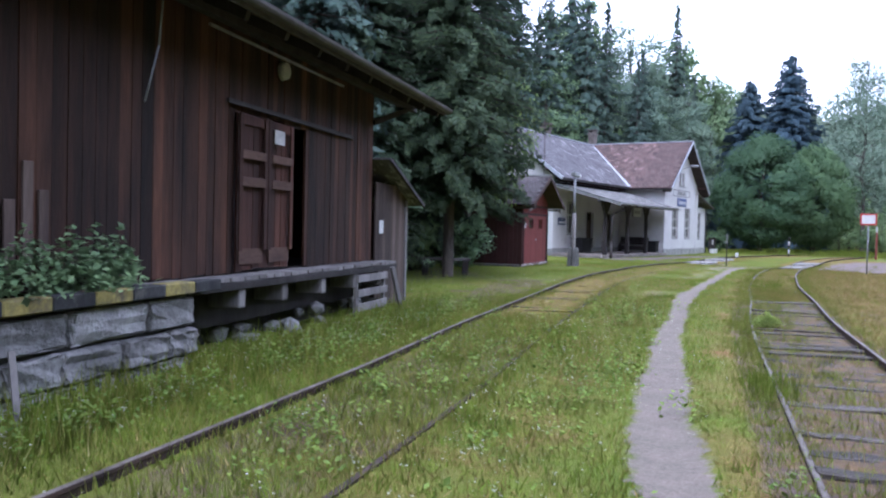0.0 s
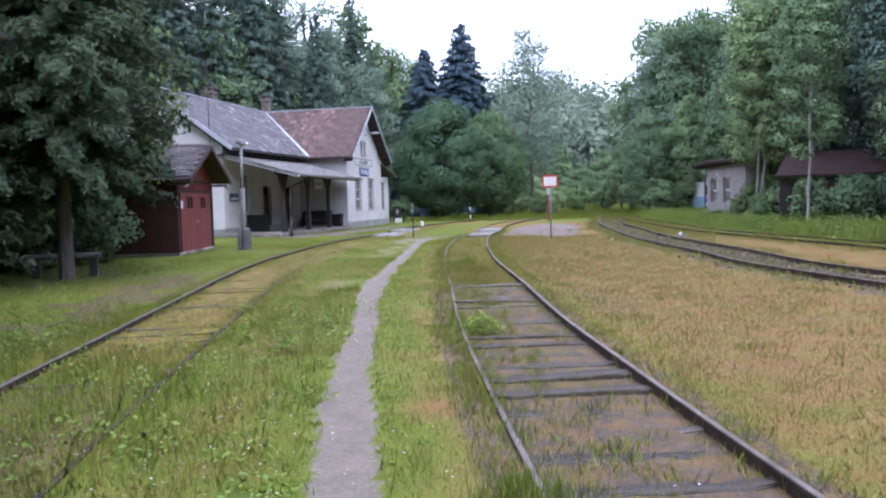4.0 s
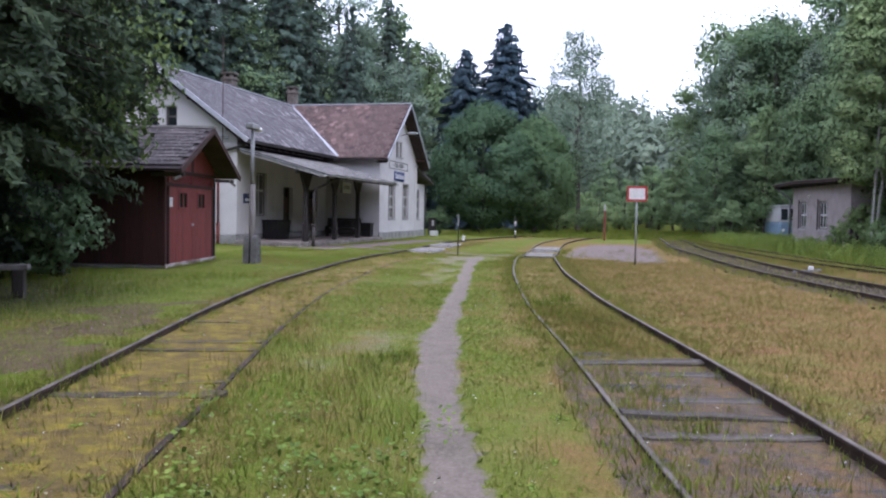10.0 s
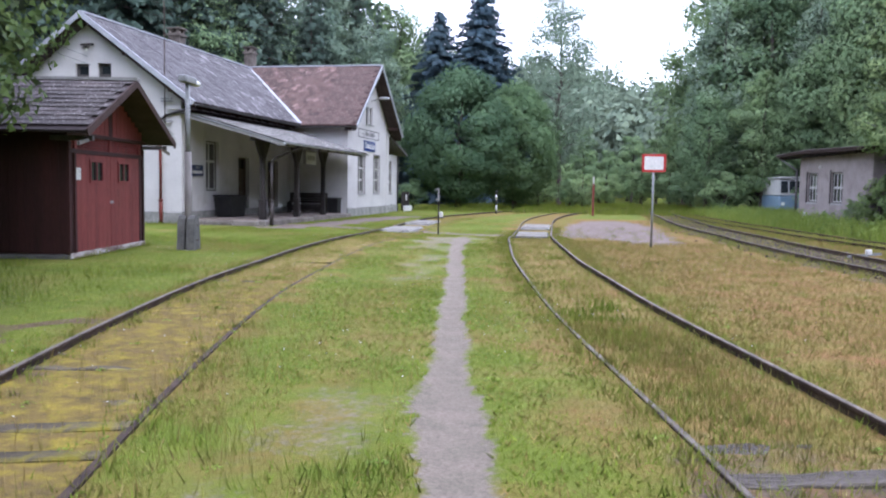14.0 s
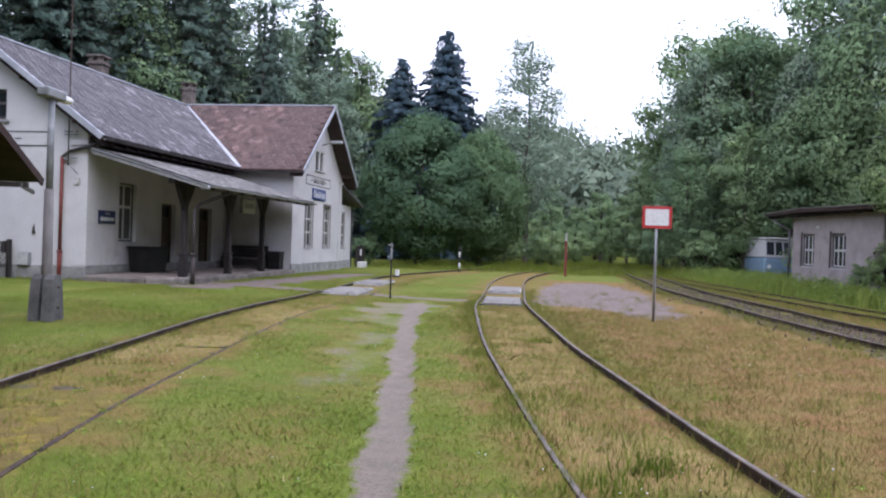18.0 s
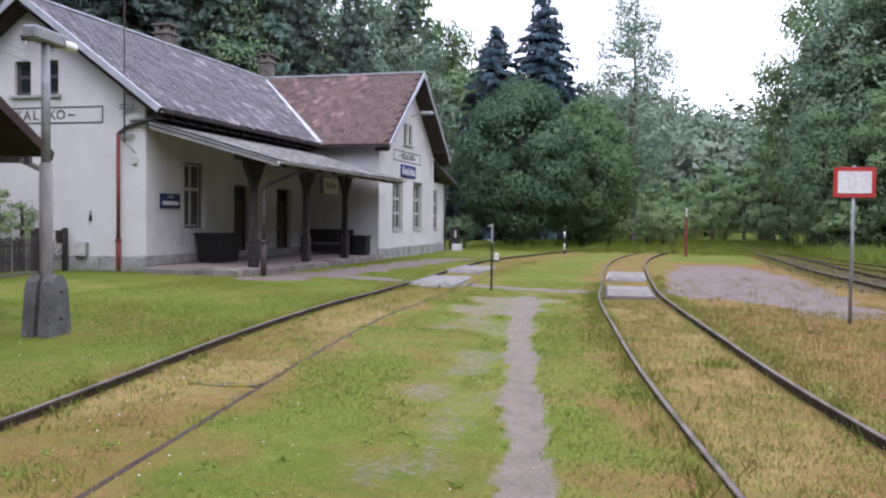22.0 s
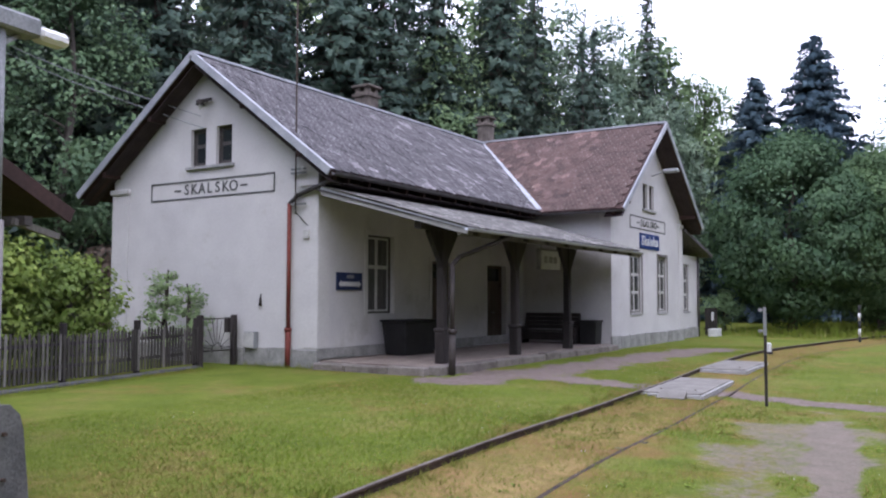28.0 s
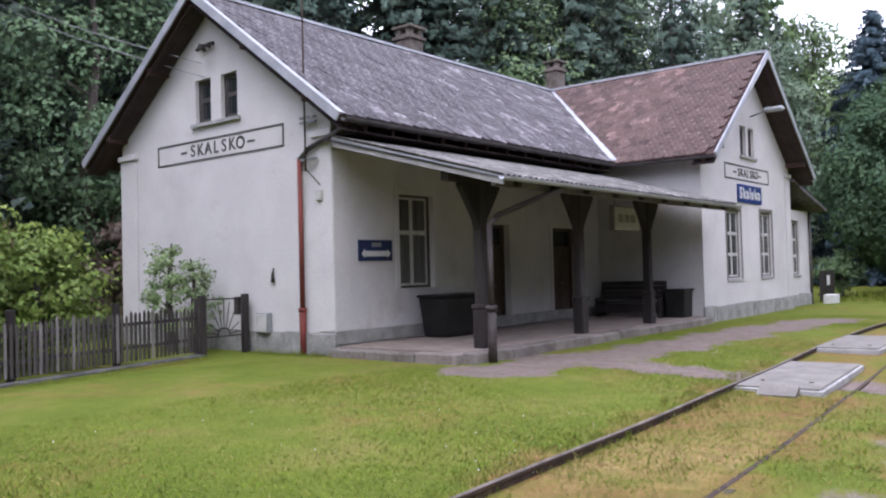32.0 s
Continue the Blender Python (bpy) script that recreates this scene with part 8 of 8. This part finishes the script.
# lawn, thicker where one walks past
n = 1500000
x, y = rg_.uniform(2.5, 25, n), rg_.uniform(-50, 16, n)
d = dist_to(x, y, TRODDEN)
bad = np.maximum.reduce([lookup(a_path, x, y) * 3.5, lookup(a_walk, x, y) * 0.97, lookup(a_bare, x, y) * 0.85, lookup(a_ballast, x, y), lookup(a_sleep, x, y) * 0.85, lookup(a_moss, x, y) * 0.8])
keep = (rg_.uniform(size=n) < np.exp(-d / 5.5) + 0.06 + 0.5 * ((y > -13) & (x < 10) & (x > 2.6))) & (rg_.uniform(size=n) > bad) & ~((x < 3.8) & (y > -0.4)) & ~((x < 5.95 - 0.2 * (y + 15.7)) & (y > -15.75) & (y < -11.2))
x, y = x[keep], y[keep]
dr = lookup(a_dry, x, y)
dr = np.where(rg_.uniform(size=len(x)) < dr * 0.85 * (0.45 + 1.1 * patchy(x, y, 1.7)) + 0.1 * patchy(x, y, 1.1), 0.6 + 0.4 * rg_.uniform(size=len(x)), 0.25 * patchy(x, y, 0.7) * rg_.uniform(size=len(x)))
ht = (0.016 + 0.032 * rg_.uniform(size=len(x)) ** 1.5) * (0.7 + 0.7 * patchy(x, y, 0.9))
meadow = np.clip((-24 - y) / 8, 0, 1) * np.clip((lookup(d_p, x, y) - 0.7) / 1.5, 0, 1) * (x < np.interp(y, [p[1] for p in TRODDEN], [p[0] for p in TRODDEN]))
ht *= (1 + 0.8 * meadow) * (1 - 0.35 * (lookup(a_dry, x, y) > 0.5))
blades("lawn_grass", "short yellow-green lawn grass with dry stalks", x, y, ht, rg_.uniform(0.009, 0.02, len(x)), dr, 32, 1.7)


def tufts(name, label, spots, per, spread, h0, h1, dry, seed, bend=0.5, w=(0.006, 0.014), mat=BLADES):
    r = np.random.RandomState(seed)
    spots = np.asarray(spots)
    k = len(spots)
    x = np.repeat(spots[:, 0], per) + r.normal(size=k * per) * spread
    y = np.repeat(spots[:, 1], per) + r.normal(size=k * per) * spread
    h = np.repeat(r.uniform(h0, h1, k), per) * r.uniform(0.5, 1.1, k * per)
    dd = np.repeat(r.uniform(dry[0], dry[1], k), per) * r.uniform(0.6, 1.2, k * per)
    return blades(name, label, x, y, h, r.uniform(w[0], w[1], k * per), dd, seed + 1, bend, mat)


def along(line, off, y0, y1, n, jitter, seed):
    r = np.random.RandomState(seed)
    p = np.array(beside(line, off))
    p = p[(p[:, 1] > y0) & (p[:, 1] < y1)]
    i = r.uniform(0, len(p) - 1, n)
    return np.stack([np.interp(i, np.arange(len(p)), p[:, 0]) + r.normal(size=n) * jitter, np.interp(i, np.arange(len(p)), p[:, 1]) + r.normal(size=n) * 0.2], 1)


tufts("rail_side_grass", "ragged green and straw grass along the rails", np.concatenate([
    along(RAIL_R, -0.12, -48, 4, 1300, 0.14, 1), along(RAIL_R, GAUGE + 0.18, -48, 6, 700, 0.16, 2), along(RAIL_L, GAUGE + 0.05, -48, -22, 420, 0.12, 3),
    along(RAIL_L, -0.25, -48, 4, 500, 0.14, 4), along(RAIL_R, 0.35, -46, -20, 420, 0.22, 6), along(RAIL_R, 0.7, -46, -20, 520, 0.42, 16), along(RAIL_R, -0.1, -40, -30, 240, 0.1, 17), along(RAIL_T, -0.5, -34, 16, 260, 0.5, 7), along(RAIL_L, 0.1, -30, 0, 260, 0.12, 11)]), 14, 0.07, 0.04, 0.15, (0.05, 0.6), 41, 0.9)
tufts("track_grass", "low brownish grass matted between the rails", np.concatenate([along(RAIL_R, 0.7, -26.5, -21, 1100, 0.4, 5), along(RAIL_R, 0.7, -22, 1, 700, 0.45, 5)]), 12, 0.1, 0.02, 0.09, (0.6, 1.0), 65)
tufts("siding_grass", "patchy brown and green grass between the running rails and the siding", np.concatenate([
    along(RAIL_T, -0.35, -34, 30, 700, 0.25, 31), along(RAIL_T, 0.5, -34, 30, 600, 0.35, 32), along(RAIL_T, GAUGE + 0.5, -34, 30, 1200, 0.5, 33), along(RAIL_U, 0.6, -22, 30, 1400, 0.7, 34),
    along(RAIL_U, -0.6, -22, 20, 500, 0.5, 35)]), 14, 0.13, 0.05, 0.2, (0.1, 0.85), 85, 0.8, (0.008, 0.018))
tufts("bed_grass", "green grass growing thickly between the curved rails", along(RAIL_R, 0.7, -24, -16, 110, 0.4, 36), 20, 0.16, 0.05, 0.17, (0.1, 0.6), 87, 0.8, (0.006, 0.014))
tufts("strip_tufts", "low green tufts growing in the straw between the rails", np.concatenate([
    along(RAIL_L, 0.7, -22, 0, 420, 0.4, 37), along(RAIL_R, 0.7, -20, 0, 300, 0.45, 38)]), 22, 0.13, 0.025, 0.075, (0.0, 0.5), 89, 1.2, (0.008, 0.016))
tufts("meadow_grass", "tall green meadow grass before the loading dock", np.concatenate([
    along(RAIL_L, -1.1, -50, -33, 1500, 0.55, 8), along(RAIL_L, 2.6, -50, -26, 650, 0.7, 9), along(RAIL_L, 0.8, -50, -33, 900, 0.5, 18), along(RAIL_L, -0.5, -34, -29, 120, 0.4, 10)]), 16, 0.14, 0.06, 0.2, (0.0, 0.6), 43, 0.7)
tufts("dock_grass", "knee-high grass and weeds growing along the loading dock", along(RAIL_L, -1.45, -50, -33, 700, 0.3, 19), 16, 0.12, 0.14, 0.42, (0.0, 0.45), 55, 0.45, (0.008, 0.02))
tufts("seed_stalks", "thin straw-coloured seed stalks in the meadow", np.concatenate([along(RAIL_L, 1.8, -50, -20, 900, 1.0, 20), along(RAIL_L, -1.2, -50, -33, 300, 0.6, 21), along(RAIL_R, 2.6, -48, 0, 700, 1.0, 22), along(RAIL_R, 0.7, -46, 0, 300, 0.5, 23)]), 5, 0.1, 0.1, 0.28, (0.7, 1.0), 57, 0.35, (0.004, 0.009))


def in_field(n, y0, y1, seed):
    """Spots in the dry field between the curved and the running track."""
    r = np.random.RandomState(seed)
    y = r.uniform(y0, y1, n)
    a = np.interp(y, [p[1] for p in RAIL_R], [p[0] for p in RAIL_R]) + GAUGE + 0.3
    b = np.interp(y, [p[1] for p in RAIL_T], [p[0] for p in RAIL_T]) - 0.9
    return np.stack([a + (b - a) * r.uniform(0, 1, n) ** 1.3, y], 1)


tufts("field_tufts", "scattered green tufts in the dry field", in_field(420, -46, 6, 81), 16, 0.09, 0.07, 0.2, (0.05, 0.6), 45, 0.8)
tufts("field_straw", "matted rust-brown dry grass covering the field", in_field(9000, -46, -4, 82), 11, 0.13, 0.03, 0.085, (0.7, 1.0), 83, 1.4, (0.008, 0.018))
right_spots = np.stack([rg_.uniform(22.5, 35, 5200), rg_.uniform(-22, 34, 5200)], 1)
right_spots = right_spots[right_spots[:, 0] > np.interp(right_spots[:, 1], [p[1] for p in RAIL_U], [p[0] for p in RAIL_U]) + 2.2]
tufts("tall_weeds", "tall bright green weeds across the tracks", right_spots, 13, 0.3, 0.25, 0.85, (0.0, 0.25), 47, 0.45, (0.02, 0.05), VERGE)
back_spots = np.stack([rg_.uniform(3, 24, 1600), rg_.uniform(24, 60, 1600)], 1)
tufts("verge_grass", "tall grass at the far end of the station", back_spots, 14, 0.4, 0.15, 0.6, (0.0, 0.3), 49, 0.5, (0.02, 0.05))
left_spots = np.stack([rg_.uniform(-8, 9.5, 1600), rg_.uniform(-31, -16.5, 1600)], 1)
left_spots = left_spots[left_spots[:, 1] < -16.6]
tufts("shade_grass", "rough grass under the spruces", left_spots, 12, 0.2, 0.08, 0.28, (0.0, 0.3), 51)
fence_spots = np.concatenate([np.stack([np.linspace(-2.4, 0.9, 160) + rg_.normal(size=160) * 0.1 + 0.2, np.linspace(-1.4, -14, 160)], 1), np.stack([rg_.uniform(-2.4, 0, 60), rg_.uniform(-0.35, -0.12, 60)], 1), np.stack([np.linspace(6.1, 5.2, 60) + rg_.normal(size=60) * 0.08, np.linspace(-15.8, -11.2, 60)], 1)])
tufts("edge_grass", "uncut grass along walls and fences", fence_spots, 12, 0.08, 0.06, 0.2, (0.0, 0.4), 53)

# weeds with broad leaves
def weed(spots, seed, name, label, size, count, mat, z0=0.0, tall=0.28):
    r = np.random.RandomState(seed)
    c = []
    for x0, y0, rad in spots:
        q = r.normal(size=(count, 3)) * np.array([rad, rad, 0.0]) * 0.5 + np.array([x0, y0, gz(x0, y0) + z0])
        q[:, 2] += r.uniform(0.03, tall, count) * np.exp(-np.hypot(q[:, 0] - x0, q[:, 1] - y0) / rad)
        c.append(q)
    c = np.concatenate(c)
    nn = np.tile([0, 0, 1.0], (len(c), 1))
    return tagged(new(name, leaf_mesh(name, c, size * r.uniform(0.6, 1.3, len(c)), nn, mat, seed, whole=True)), label, "weeds", kind="stuff")


weed([(19.35, -31.8, 0.22), (19.5, -32.2, 0.2), (19.45, -32.0, 0.24)], 61, "broad_weeds", "clumps of bright green broad-leaved weeds between the rails", 0.02, 700, LEAF_YELLOW)
tufts("clump_grass", "fresh green grass clumps beside the buried rail", [(20.72, -38.2), (20.8, -38.6), (20.9, -38.9), (16.75, -20.4), (16.95, -20.8), (17.1, -19.9), (19.2, -31.5), (12.9, -28.2), (13.3, -28.9), (15.9, -11.6)], 150, 0.15, 0.1, 0.26, (0.0, 0.15), 59, 0.5, (0.006, 0.014))
weed([(15.5, -42.7, 0.22), (15.58, -43.0, 0.3), (15.68, -43.35, 0.34), (15.85, -43.85, 0.36), (16.05, -44.5, 0.4)], 62, "dock_weeds", "bushy weeds growing on the loading dock edge", 0.042, 520, LEAF_LIGHT, 0.96, 0.7)
dock_spots = np.concatenate([along(RAIL_L, -1.25, -49, -32.5, 170, 0.4, 90), along(RAIL_L, 0.75, -48, -34, 40, 0.35, 91), along(RAIL_L, 2.4, -48, -28, 60, 0.7, 92)])
weed([(a, b, 0.22) for a, b in dock_spots], 67, "meadow_weeds", "leafy green weeds growing through the uncut grass", 0.028, 42, LEAF_MEADOW, 0.0, 0.34)
umbels = along(RAIL_L, -1.2, -49, -33, 520, 0.5, 93)
umbels = np.concatenate([umbels, along(RAIL_L, 2.2, -49, -30, 420, 0.9, 94)])
weed([(a, b, 0.05) for a, b in umbels], 68, "meadow_flowers", "pale seed heads and white flowers in the uncut grass", 0.011, 5, SEEDHEAD, 0.1, 0.24)
vs_ = np.stack([rg_.uniform(22.5, 31, 1500), rg_.uniform(-16, 32, 1500)], 1)
vs_ = vs_[vs_[:, 0] > np.interp(vs_[:, 1], [p[1] for p in RAIL_U], [p[0] for p in RAIL_U]) + 2.4]
weed([(a, b, 0.5) for a, b in vs_], 64, "verge_weeds", "bright green leafy weeds between the tracks and the wood", 0.06, 46, LEAF_YELLOW, 0.0, 0.95)
rx, ry = rg_.uniform(9.5, 21, 700), rg_.uniform(-46, -3, 700)
near = (dist_to(rx, ry, TRODDEN) < 3.6) & (lookup(a_path, rx, ry) < 0.3) & (lookup(a_sleep, rx, ry) < 0.4)
weed([(a, b, 0.07) for a, b in zip(rx[near], ry[near])], 66, "lawn_rosettes", "small dark leaf rosettes of plantain and clover in the lawn", 0.017, 14, LEAF_CLOVER, -0.005, 0.03)
nfl = 3600
fx, fy = rg_.uniform(4, 22, nfl), rg_.uniform(-48, 4, nfl)
ok = (lookup(a_path, fx, fy) < 0.1) & (patchy(fx, fy, 0.6) > 0.5)
fc = np.stack([fx[ok], fy[ok], lookup(gz_all, fx[ok], fy[ok]) + rg_.uniform(0.04, 0.1, ok.sum())], 1)
tagged(new("clover_flowers", leaf_mesh("clover_flowers", fc, np.full(len(fc), 0.008), np.tile([0, 0, 1.0], (len(fc), 1)), WHITEPAINT, 63, 1.0, whole=True)), "tiny white clover flowers in the lawn", "flowers", kind="stuff")
